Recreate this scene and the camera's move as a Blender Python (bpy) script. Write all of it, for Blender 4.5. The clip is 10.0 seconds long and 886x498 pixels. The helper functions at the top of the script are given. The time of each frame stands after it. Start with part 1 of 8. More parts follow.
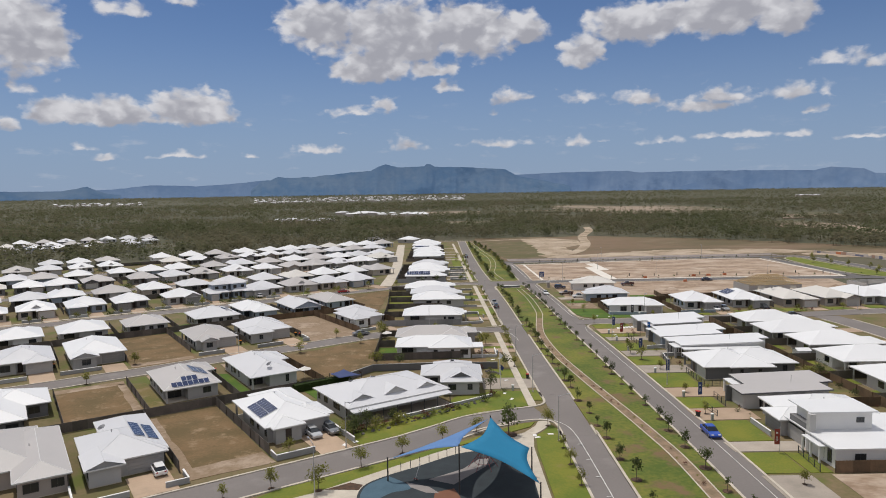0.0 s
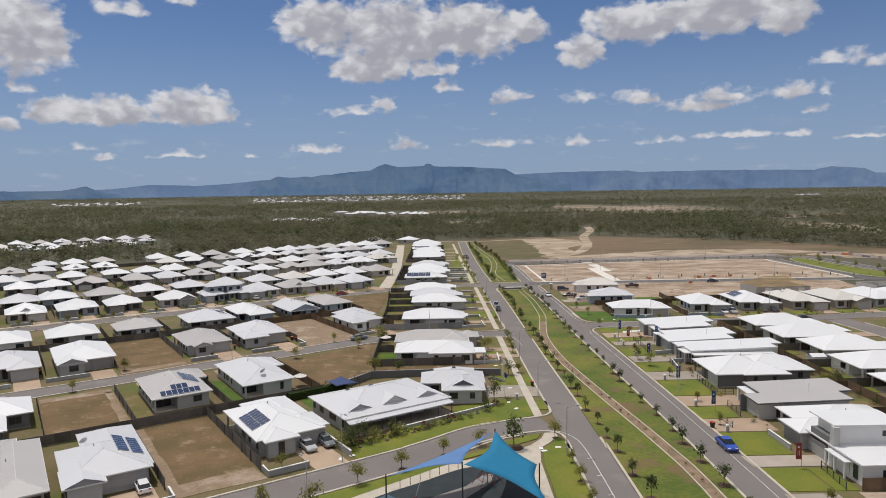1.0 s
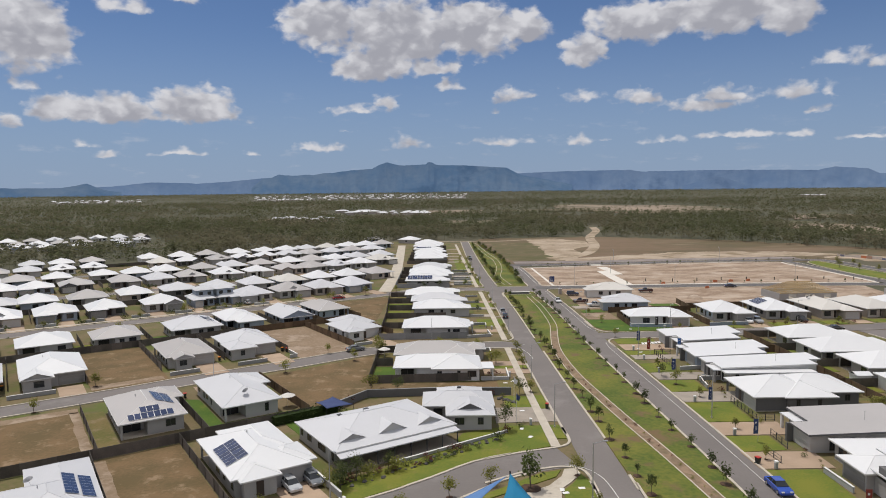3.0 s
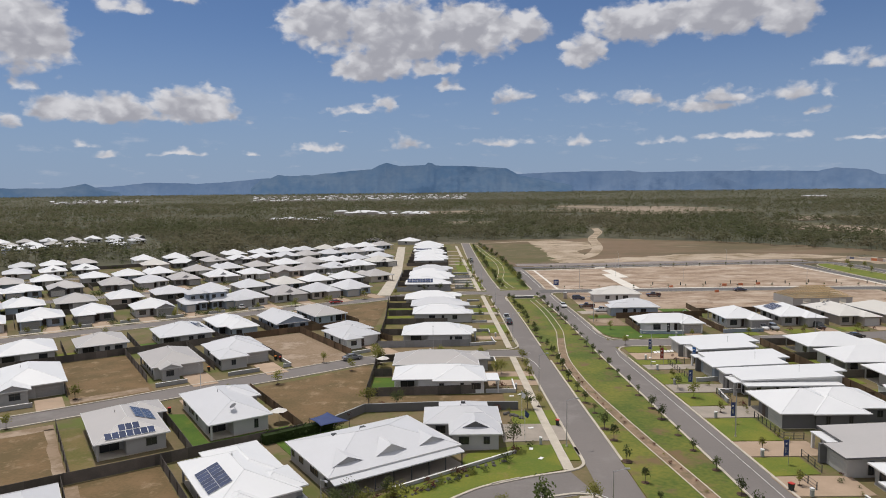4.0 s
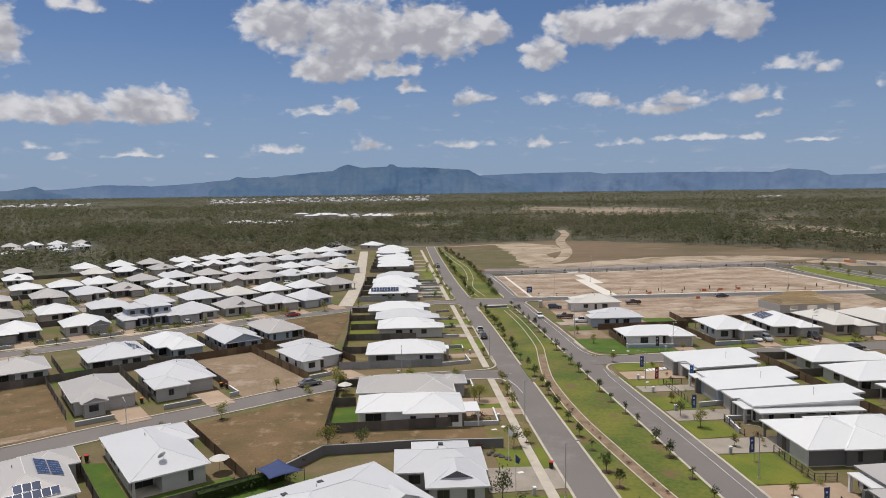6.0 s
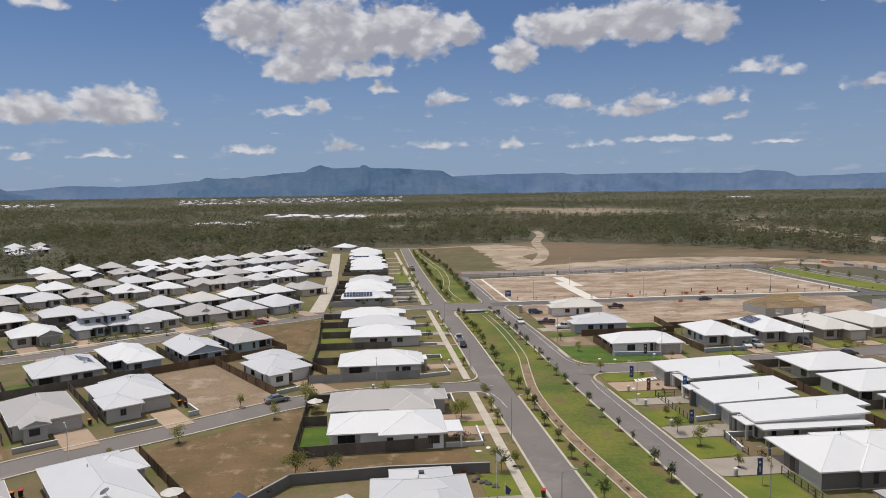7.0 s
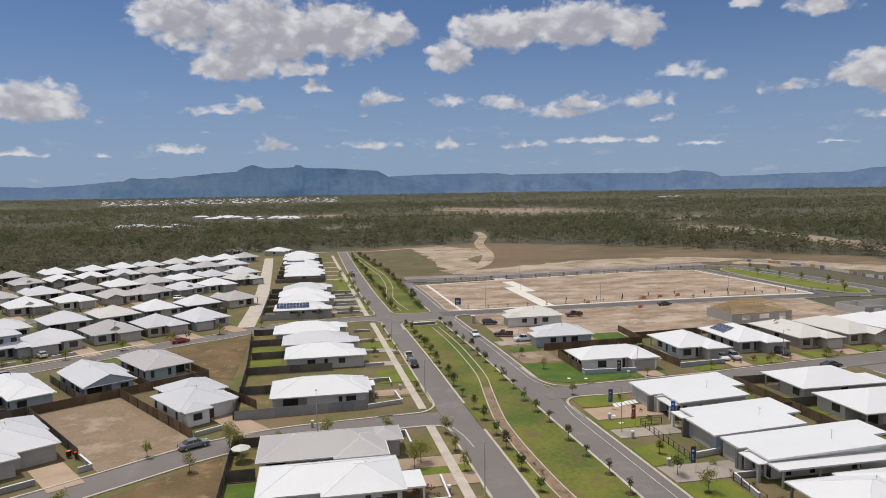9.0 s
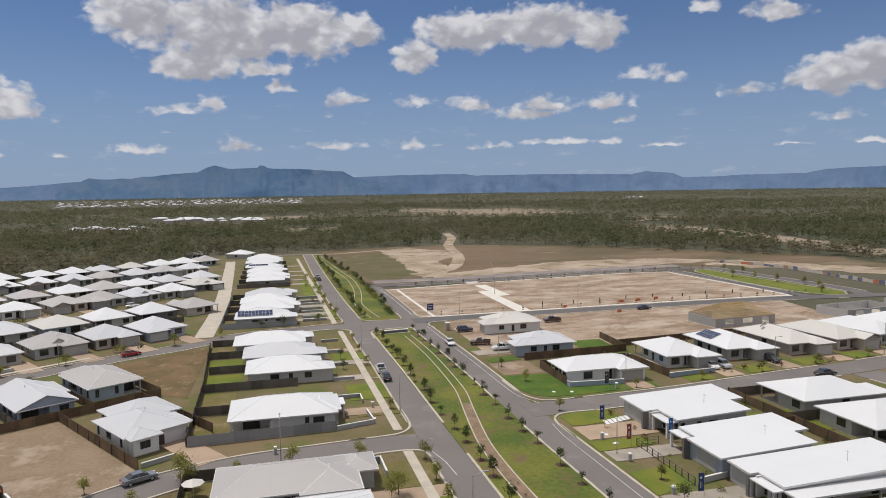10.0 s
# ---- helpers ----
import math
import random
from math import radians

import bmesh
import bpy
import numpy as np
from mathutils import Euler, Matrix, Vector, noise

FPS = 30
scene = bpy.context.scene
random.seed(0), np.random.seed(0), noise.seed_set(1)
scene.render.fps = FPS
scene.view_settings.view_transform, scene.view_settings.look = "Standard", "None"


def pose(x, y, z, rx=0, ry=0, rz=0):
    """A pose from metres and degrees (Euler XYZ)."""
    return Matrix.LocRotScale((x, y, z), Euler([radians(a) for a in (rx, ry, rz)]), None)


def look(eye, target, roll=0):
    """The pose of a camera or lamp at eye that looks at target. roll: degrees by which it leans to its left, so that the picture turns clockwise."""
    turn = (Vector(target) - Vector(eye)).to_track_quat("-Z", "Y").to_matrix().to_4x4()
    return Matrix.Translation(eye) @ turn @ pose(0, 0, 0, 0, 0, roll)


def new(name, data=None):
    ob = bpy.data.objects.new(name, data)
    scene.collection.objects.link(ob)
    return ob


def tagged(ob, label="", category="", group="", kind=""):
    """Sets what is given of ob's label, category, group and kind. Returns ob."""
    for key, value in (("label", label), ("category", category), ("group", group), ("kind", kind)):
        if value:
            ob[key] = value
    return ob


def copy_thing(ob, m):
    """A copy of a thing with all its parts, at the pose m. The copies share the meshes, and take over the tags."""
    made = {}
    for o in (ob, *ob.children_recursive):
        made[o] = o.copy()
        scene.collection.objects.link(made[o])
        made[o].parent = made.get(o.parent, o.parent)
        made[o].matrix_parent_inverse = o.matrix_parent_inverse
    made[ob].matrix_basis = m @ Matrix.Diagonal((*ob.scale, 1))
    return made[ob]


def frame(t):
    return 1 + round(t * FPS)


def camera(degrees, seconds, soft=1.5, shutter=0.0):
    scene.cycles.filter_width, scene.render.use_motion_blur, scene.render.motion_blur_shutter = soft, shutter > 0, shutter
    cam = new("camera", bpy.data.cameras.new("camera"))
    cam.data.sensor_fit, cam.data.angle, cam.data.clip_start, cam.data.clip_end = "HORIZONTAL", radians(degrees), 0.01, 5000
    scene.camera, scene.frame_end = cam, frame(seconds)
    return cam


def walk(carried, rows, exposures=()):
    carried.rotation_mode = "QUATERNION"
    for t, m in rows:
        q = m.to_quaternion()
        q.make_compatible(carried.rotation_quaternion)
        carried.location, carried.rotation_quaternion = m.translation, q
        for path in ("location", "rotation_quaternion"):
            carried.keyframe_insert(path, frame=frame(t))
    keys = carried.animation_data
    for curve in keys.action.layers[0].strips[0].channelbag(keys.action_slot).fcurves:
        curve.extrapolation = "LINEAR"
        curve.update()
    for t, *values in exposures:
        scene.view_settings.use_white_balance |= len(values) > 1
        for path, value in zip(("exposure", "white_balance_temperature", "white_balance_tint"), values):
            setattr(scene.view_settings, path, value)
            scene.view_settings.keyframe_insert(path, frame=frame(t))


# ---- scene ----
cam = camera(66.0, 10.0, 0.95)
PATH = [
    (0, (3.634, -5.07, 40.552), (3.642, -3.077, 40.38), -0.9),
    (0.5, (3.498, -2.22, 40.583), (3.506, -0.227, 40.411), -0.9),
    (1, (3.367, 0.804, 40.578), (3.376, 2.797, 40.405), -0.9),
    (1.5, (3.266, 4.07, 40.574), (3.274, 6.063, 40.399), -0.9),
    (2, (3.186, 7.721, 40.578), (3.192, 9.713, 40.403), -0.8),
    (2.5, (3.052, 11.659, 40.58), (3.057, 13.651, 40.403), -0.7),
    (4, (2.298, 24.503, 40.536), (2.304, 26.495, 40.361), -0.6),
    (4.5, (2.003, 28.916, 40.587), (2.026, 30.908, 40.413), -0.6),
    (5, (1.622, 33.473, 40.664), (1.678, 35.465, 40.492), -0.6),
    (5.5, (1.261, 38.039, 40.666), (1.345, 40.03, 40.494), -0.7),
    (7, (0.618, 52.7, 40.533), (0.813, 54.683, 40.363), -0.8),
    (7.5, (0.53, 57.747, 40.486), (0.768, 59.726, 40.315), -0.8),
    (8, (0.383, 63.028, 40.463), (0.669, 65.0, 40.293), -0.9),
    (8.5, (0.213, 68.295, 40.39), (0.544, 70.26, 40.219), -0.9),
    (9, (0.177, 73.682, 40.34), (0.556, 75.638, 40.168), -0.9),
    (9.5, (0.294, 79.117, 40.25), (0.718, 81.063, 40.078), -0.9),
    (10, (0.544, 84.803, 40.162), (1.02, 86.738, 39.991), -0.9),
]
walk(cam, [(t, look(eye, target, roll)) for t, eye, target, roll in PATH])

# ---- sky, sun and exposure ----
SUN_TO = Vector((-0.25, 0.24, 1.0)).normalized()
world = bpy.data.worlds.new("sky")
scene.world = world
world.use_nodes = True
WN, WL = world.node_tree.nodes, world.node_tree.links
WN.clear()

field = bpy.data.node_groups.new("cloud_field", "ShaderNodeTree")
field.interface.new_socket("Place", in_out="INPUT", socket_type="NodeSocketVector")
field.interface.new_socket("Amount", in_out="OUTPUT", socket_type="NodeSocketFloat")
FN, FL = field.nodes, field.links
f_in, f_out = FN.new("NodeGroupInput"), FN.new("NodeGroupOutput")
f_last = None


def blob(az, el, raz, rel):
    """One puff of a cloud: its place in the sky and its half sizes, in degrees."""
    global f_last
    flat = rel <= 1.5
    size = rel
    if flat:
        el, rel, raz = el - 0.5 * rel, 1.5 * rel, 1.08 * raz
    m = FN.new("ShaderNodeVectorMath")
    m.operation = "MULTIPLY_ADD"
    FL.new(f_in.outputs[0], m.inputs[0])
    m.inputs[1].default_value = (1 / raz, 1 / rel, 0)
    m.inputs[2].default_value = (-az / raz, -el / rel, 0)
    if flat:
        # small cumulus have level bases: the lower half falls off faster
        down, both = FN.new("ShaderNodeVectorMath"), FN.new("ShaderNodeVectorMath")
        down.operation, both.operation = "MULTIPLY", "MAXIMUM"
        FL.new(m.outputs[0], down.inputs[0])
        down.inputs[1].default_value = (-1, -2.3, 0)
        FL.new(m.outputs[0], both.inputs[0])
        FL.new(down.outputs[0], both.inputs[1])
        m = both
    n = FN.new("ShaderNodeVectorMath")
    n.operation = "LENGTH"
    FL.new(m.outputs[0], n.inputs[0])
    s = FN.new("ShaderNodeMath")
    s.operation = "MULTIPLY_ADD"
    FL.new(n.outputs["Value"], s.inputs[0])
    k = min(max(size * 1.3, 0.72), 1.8)
    s.inputs[1].default_value, s.inputs[2].default_value = -k, k
    if f_last:
        x = FN.new("ShaderNodeMath")
        x.operation = "MAXIMUM"
        FL.new(f_last.outputs[0], x.inputs[0])
        FL.new(s.outputs[0], x.inputs[1])
        s = x
    f_last = s


blob(-30.6, 11.3, 3.6, 3.4)
blob(-30.5, 7.7, 1.2, 0.5)
blob(-24.5, 13.7, 2.4, 0.7)
blob(-19.8, 14.5, 1.6, 0.4)
blob(-28.4, 6.4, 2.9, 1.1)
blob(-24.9, 6.5, 3.2, 1.3)
blob(-19.5, 7.0, 3.6, 1.5)
blob(-22.4, 5.9, 6.1, 0.5)
blob(-32.0, 5.4, 1.0, 0.6)
blob(-9.5, 13.2, 4.1, 2.4)
blob(-3.4, 12.6, 6.4, 3.2)
blob(2.7, 12.8, 4.5, 2.7)
blob(-5.3, 10.4, 4.0, 1.5)
blob(-0.6, 10.1, 2.8, 0.9)
blob(6.8, 12.9, 2.7, 1.6)
blob(0.8, 8.6, 1.2, 0.6)
blob(11.8, 11.2, 2.0, 1.5)
blob(15.9, 12.7, 4.8, 1.8)
blob(21.8, 13.0, 6.6, 1.9)
blob(26.8, 12.3, 2.3, 1.6)
blob(30.1, 9.0, 2.4, 0.6)
blob(32.5, 8.6, 0.8, 0.5)
blob(-6.7, 6.6, 2.7, 0.5)
blob(-4.3, 7.3, 1.2, 0.7)
blob(6.1, 7.7, 2.0, 0.7)
blob(4.5, 6.4, 0.7, 0.3)
blob(11.7, 7.5, 2.2, 0.6)
blob(15.9, 7.3, 1.9, 0.8)
blob(20.6, 6.4, 3.8, 0.7)
blob(22.1, 7.1, 2.0, 0.8)
blob(27.1, 7.0, 2.2, 0.7)
blob(28.6, 5.5, 0.8, 0.3)
blob(29.5, 6.7, 0.8, 0.5)
blob(-9.8, 3.6, 2.5, 0.4)
blob(-2.4, 4.0, 2.0, 0.6)
blob(4.9, 3.9, 3.5, 0.4)
blob(11.4, 4.0, 1.1, 0.6)
blob(13.1, 3.8, 0.7, 0.2)
blob(18.0, 3.7, 2.0, 0.3)
blob(23.3, 3.9, 2.9, 0.3)
blob(27.5, 3.9, 1.3, 0.4)
blob(31.8, 3.4, 2.4, 0.2)
blob(-7.7, 4.9, 0.7, 0.2)
blob(-27.3, 3.6, 0.8, 0.3)
blob(-20.5, 3.1, 2.6, 0.3)
blob(-25.7, 2.8, 1.7, 0.3)
blob(-15.4, 3.1, 0.9, 0.3)
blob(43.5, 7.9, 3.5, 1.7)
blob(45.7, 8.4, 2.8, 1.9)
blob(37.8, 7.4, 2.3, 0.6)
blob(43.6, 5.0, 1.9, 0.4)
blob(34.5, 13.6, 1.2, 0.6)
blob(39.6, 12.9, 2.3, 1.0)
blob(41.0, 3.2, 1.3, 0.2)
blob(45.9, 3.1, 1.6, 0.2)
FL.new(f_last.outputs[0], f_out.inputs[0])


def wnode(kind, **settings):
    n = WN.new(kind)
    for key, value in settings.items():
        if key == "operation":
            n.operation = value
    return n


def wmath(op, a, b=0.0, c=0.0):
    n = wnode("ShaderNodeMath", operation=op)
    for i, v in enumerate((a, b, c)):
        if isinstance(v, (int, float)):
            n.inputs[i].default_value = v
        else:
            WL.new(v, n.inputs[i])
    return n.outputs[0]


def wvec(op, a, b=(0, 0, 0)):
    n = wnode("ShaderNodeVectorMath", operation=op)
    for i, v in enumerate((a, b)):
        if isinstance(v, tuple):
            n.inputs[i].default_value = v
        else:
            WL.new(v, n.inputs[i])
    return n.outputs[0]


w_tc = WN.new("ShaderNodeTexCoord")
w_sep = WN.new("ShaderNodeSeparateXYZ")
WL.new(w_tc.outputs["Generated"], w_sep.inputs[0])
w_az = wmath("MULTIPLY", wmath("ARCTAN2", w_sep.outputs[0], w_sep.outputs[1]), 57.2958)
w_el = wmath("MULTIPLY", wmath("ARCSINE", w_sep.outputs[2]), 57.2958)
w_xy = WN.new("ShaderNodeCombineXYZ")
WL.new(w_az, w_xy.inputs[0])
WL.new(w_el, w_xy.inputs[1])


def wnoise(scale, detail, rough, stretch=(1, 1, 1)):
    n = WN.new("ShaderNodeTexNoise")
    n.inputs["Scale"].default_value, n.inputs["Detail"].default_value, n.inputs["Roughness"].default_value = scale, detail, rough
    WL.new(wvec("MULTIPLY", w_xy.outputs[0], stretch), n.inputs["Vector"])
    return n


w_warp = wvec("SUBTRACT", wnoise(0.55, 4.0, 0.55, (1, 1.7, 1)).outputs["Color"], (0.5, 0.5, 0.5))
w_place = wvec("ADD", w_xy.outputs[0], wvec("MULTIPLY", w_warp, (1.9, 0.95, 0)))


def wcloud(offset):
    g = WN.new("ShaderNodeGroup")
    g.node_tree = field
    WL.new(wvec("ADD", w_place, offset), g.inputs[0])
    return g.outputs[0]


w_fine = wnoise(0.8, 4.0, 0.5, (1, 1.4, 1)).outputs["Fac"]


def wbillow(scale, shift=(0, 0, 0)):
    """Rounded heaps, as on the tops of cumulus."""
    v = WN.new("ShaderNodeTexVoronoi")
    v.feature = "SMOOTH_F1"
    v.inputs["Scale"].default_value, v.inputs["Smoothness"].default_value, v.inputs["Detail"].default_value = scale, 0.6, 1.5
    WL.new(wvec("ADD", wvec("MULTIPLY", w_place, (1, 1.35, 1)), shift), v.inputs["Vector"])
    return wmath("SUBTRACT", 0.55, v.outputs["Distance"])


w_heap = wbillow(0.85)
w_amount = wmath("ADD", wcloud((0, 0, 0)), wmath("ADD", wmath("MULTIPLY", wmath("SUBTRACT", w_fine, 0.47), 1.15), wmath("MULTIPLY", w_heap, 0.65)))
w_mask = wnode("ShaderNodeMapRange")
w_mask.interpolation_type = "SMOOTHSTEP"
WL.new(w_amount, w_mask.inputs[0])
w_mask.inputs[1].default_value, w_mask.inputs[2].default_value = -0.08, 0.58
# the undersides of the large clouds are thicker and greyer
w_lump = wnoise(0.42, 4.0, 0.5, (1, 1.5, 1)).outputs["Fac"]
w_above = wmath("ADD", wcloud((-0.35, 0.9, 0)), wmath("ADD", wmath("MULTIPLY", wmath("SUBTRACT", w_lump, 0.5), 2.6), wmath("MULTIPLY", wbillow(0.7, (0.25, 0.5, 0)), -2.4)))
w_grey = wnode("ShaderNodeMapRange")
w_grey.interpolation_type = "SMOOTHSTEP"
WL.new(w_above, w_grey.inputs[0])
w_grey.inputs[1].default_value, w_grey.inputs[2].default_value = -0.2, 2.3
w_tone = WN.new("ShaderNodeMix")
w_tone.data_type = "RGBA"
WL.new(w_grey.outputs[0], w_tone.inputs["Factor"])
w_tone.inputs["A"].default_value = (0.76, 0.76, 0.80, 1)
w_tone.inputs["B"].default_value = (0.42, 0.425, 0.48, 1)

w_sky = WN.new("ShaderNodeTexSky")
w_sky.sky_type, w_sky.sun_disc = "NISHITA", False
w_sky.sun_elevation = math.asin(SUN_TO.z)
w_sky.sun_rotation = math.atan2(SUN_TO.x, SUN_TO.y)
w_sky.altitude, w_sky.air_density, w_sky.dust_density, w_sky.ozone_density = 1500, 1.0, 0.0, 4.0
SKY_STRENGTH = 0.078
w_bg = WN.new("ShaderNodeBackground")
w_tint = WN.new("ShaderNodeMix")
w_tint.data_type, w_tint.blend_type = "RGBA", "MULTIPLY"
w_tint.inputs["Factor"].default_value = 1.0
w_tint.inputs["B"].default_value = (0.79, 0.895, 1.07, 1)
WL.new(w_sky.outputs[0], w_tint.inputs["A"])
WL.new(w_tint.outputs["Result"], w_bg.inputs[0])
w_bg.inputs[1].default_value = SKY_STRENGTH
# pale grey-blue haze low over the land
w_low = wnode("ShaderNodeMapRange")
w_low.interpolation_type = "SMOOTHSTEP"
WL.new(w_el, w_low.inputs[0])
w_low.inputs[1].default_value, w_low.inputs[2].default_value = 15.0, -1.5
w_low.inputs[3].default_value, w_low.inputs[4].default_value = 0.11, 0.92
w_hz = WN.new("ShaderNodeBackground")
w_hz.inputs[0].default_value, w_hz.inputs[1].default_value = (0.300, 0.398, 0.575, 1), 1.0
w_clear = WN.new("ShaderNodeMixShader")
WL.new(w_low.outputs[0], w_clear.inputs[0])
WL.new(w_bg.outputs[0], w_clear.inputs[1])
WL.new(w_hz.outputs[0], w_clear.inputs[2])
# thin torn wisps between the low clouds; broken cumulus over the unseen rest of the sky, added to fill the shadows
w_thin = wnode("ShaderNodeMapRange")
w_thin.interpolation_type = "SMOOTHSTEP"
WL.new(wnoise(0.35, 7.0, 0.6, (1, 3.2, 1)).outputs["Fac"], w_thin.inputs[0])
w_thin.inputs[1].default_value, w_thin.inputs[2].default_value = 0.56, 0.78
w_lowband = wnode("ShaderNodeMapRange")
WL.new(w_el, w_lowband.inputs[0])
w_lowband.inputs[1].default_value, w_lowband.inputs[2].default_value = 9.0, 4.0
w_lowband.inputs[3].default_value, w_lowband.inputs[4].default_value = 0.0, 0.26
w_wisp = wmath("MULTIPLY", w_thin.outputs[0], w_lowband.outputs[0])
w_cover = WN.new("ShaderNodeTexNoise")
w_cover.inputs["Scale"].default_value, w_cover.inputs["Detail"].default_value = 5.0, 6.0
WL.new(w_tc.outputs["Generated"], w_cover.inputs["Vector"])
w_broken = wnode("ShaderNodeMapRange")
w_broken.interpolation_type = "SMOOTHSTEP"
WL.new(w_cover.outputs["Fac"], w_broken.inputs[0])
w_broken.inputs[1].default_value, w_broken.inputs[2].default_value = 0.38, 0.50
w_high = wnode("ShaderNodeMapRange")
w_high.interpolation_type = "SMOOTHSTEP"
WL.new(wmath("MAXIMUM", w_el, wmath("SUBTRACT", wmath("ABSOLUTE", w_az), 40.0)), w_high.inputs[0])
w_high.inputs[1].default_value, w_high.inputs[2].default_value = 17.0, 23.0
w_all = wmath("MAXIMUM", wmath("MAXIMUM", w_mask.outputs[0], w_wisp), wmath("MULTIPLY", w_broken.outputs[0], w_high.outputs[0]))
w_cl = WN.new("ShaderNodeBackground")
WL.new(w_tone.outputs["Result"], w_cl.inputs[0])
w_cl.inputs[1].default_value = 1.02
w_mix = WN.new("ShaderNodeMixShader")
WL.new(w_all, w_mix.inputs[0])
WL.new(w_clear.outputs[0], w_mix.inputs[1])
WL.new(w_cl.outputs[0], w_mix.inputs[2])
w_out = WN.new("ShaderNodeOutputWorld")
WL.new(w_mix.outputs[0], w_out.inputs[0])

sun_data = bpy.data.lights.new("sun", "SUN")
sun_data.energy, sun_data.angle, sun_data.color = 3.5, radians(0.53), (1.0, 0.955, 0.885)
sun = new("sun", sun_data)
sun.matrix_world = look(tuple(SUN_TO * 500), (0, 0, 0))
scene.view_settings.exposure = -0.26


# ---- materials ----
def rgb(*c):
    return (*c, 1.0)


def material(name, col, col2=None, scale=0.5, fine=6.0, rough=0.8, metal=0.0, bump=0.3, contrast=0.5, random_tone=0.0, ribs=0.0, spec=0.3, worn=None, worn_scale=0.2, worn_at=0.58, stretch=None):
    """A surface of two tones mixed by coarse and fine noise in world metres, with fine relief, and a tone of its own for each object."""
    m = bpy.data.materials.new(name)
    m.use_nodes = True
    n, l = m.node_tree.nodes, m.node_tree.links
    b = n["Principled BSDF"]
    b.inputs["Roughness"].default_value, b.inputs["Metallic"].default_value = rough, metal
    b.inputs["Specular IOR Level"].default_value = spec
    geo = n.new("ShaderNodeNewGeometry")
    place = geo.outputs["Position"]
    if stretch:
        along = n.new("ShaderNodeVectorMath")
        along.operation = "MULTIPLY"
        l.new(place, along.inputs[0])
        along.inputs[1].default_value = stretch
        place = along.outputs[0]
    big, small = n.new("ShaderNodeTexNoise"), n.new("ShaderNodeTexNoise")
    for t, s, d in ((big, scale, 4.0), (small, fine, 5.0)):
        t.inputs["Scale"].default_value, t.inputs["Detail"].default_value = s, d
        l.new(place, t.inputs["Vector"])
    add = n.new("ShaderNodeMath")
    add.operation = "MULTIPLY_ADD"
    l.new(small.outputs["Fac"], add.inputs[0])
    add.inputs[1].default_value = 0.5
    l.new(big.outputs["Fac"], add.inputs[2])
    ramp = n.new("ShaderNodeMapRange")
    l.new(add.outputs[0], ramp.inputs[0])
    w = 0.30 / max(contrast, 0.05) * 0.5
    ramp.inputs[1].default_value, ramp.inputs[2].default_value = 0.75 - w, 0.75 + w
    mix = n.new("ShaderNodeMix")
    mix.data_type = "RGBA"
    l.new(ramp.outputs[0], mix.inputs["Factor"])
    mix.inputs["A"].default_value = rgb(*col)
    mix.inputs["B"].default_value = rgb(*(col2 or [c * 0.8 for c in col]))
    out = mix.outputs["Result"]
    if worn:
        spot = n.new("ShaderNodeTexNoise")
        spot.inputs["Scale"].default_value, spot.inputs["Detail"].default_value, spot.inputs["Roughness"].default_value = worn_scale, 8.0, 0.65
        l.new(place, spot.inputs["Vector"])
        cut = n.new("ShaderNodeMapRange")
        cut.interpolation_type = "SMOOTHSTEP"
        l.new(spot.outputs["Fac"], cut.inputs[0])
        cut.inputs[1].default_value, cut.inputs[2].default_value = worn_at - 0.07, worn_at + 0.09
        over = n.new("ShaderNodeMix")
        over.data_type = "RGBA"
        l.new(cut.outputs[0], over.inputs["Factor"])
        l.new(out, over.inputs["A"])
        over.inputs["B"].default_value = rgb(*worn)
        out = over.outputs["Result"]
    if random_tone:
        info = n.new("ShaderNodeObjectInfo")
        hsv = n.new("ShaderNodeHueSaturation")
        mr = n.new("ShaderNodeMapRange")
        l.new(info.outputs["Random"], mr.inputs[0])
        mr.inputs[3].default_value, mr.inputs[4].default_value = 1 - random_tone, 1 + random_tone
        l.new(mr.outputs[0], hsv.inputs["Value"])
        l.new(out, hsv.inputs["Color"])
        out = hsv.outputs[0]
    l.new(out, b.inputs["Base Color"])
    height = small.outputs["Fac"]
    if ribs:
        tc = n.new("ShaderNodeTexCoord")
        wave = n.new("ShaderNodeTexWave")
        wave.inputs["Scale"].default_value = ribs
        l.new(tc.outputs["Object"], wave.inputs["Vector"])
        height = wave.outputs["Fac"]
    if bump:
        bp = n.new("ShaderNodeBump")
        bp.inputs["Strength"].default_value, bp.inputs["Distance"].default_value = bump, 0.05
        l.new(height, bp.inputs["Height"])
        l.new(bp.outputs[0], b.inputs["Normal"])
    return m


M = {}
M["bush_ground"] = material("bush_ground", (0.098, 0.088, 0.056), (0.062, 0.066, 0.038), 0.010, 0.15, 0.95, contrast=0.7, worn=(0.14, 0.115, 0.072), worn_scale=0.02, worn_at=0.64)
M["dry_field"] = material("dry_field", (0.165, 0.112, 0.070), (0.105, 0.083, 0.043), 0.03, 0.4, 0.95, contrast=1.0, worn=(0.20, 0.155, 0.10), worn_scale=0.05, worn_at=0.6, stretch=(0.4, 1.0, 1.0))
M["yard"] = material("yard", (0.175, 0.128, 0.072), (0.115, 0.10, 0.042), 0.10, 1.4, 0.95, contrast=0.9, worn=(0.10, 0.115, 0.028), worn_scale=0.09, worn_at=0.55)
M["dirt_lot"] = material("dirt_lot", (0.168, 0.108, 0.054), (0.112, 0.080, 0.036), 0.16, 2.0, 0.95, contrast=1.0, worn=(0.255, 0.18, 0.11), worn_scale=0.28, worn_at=0.61)
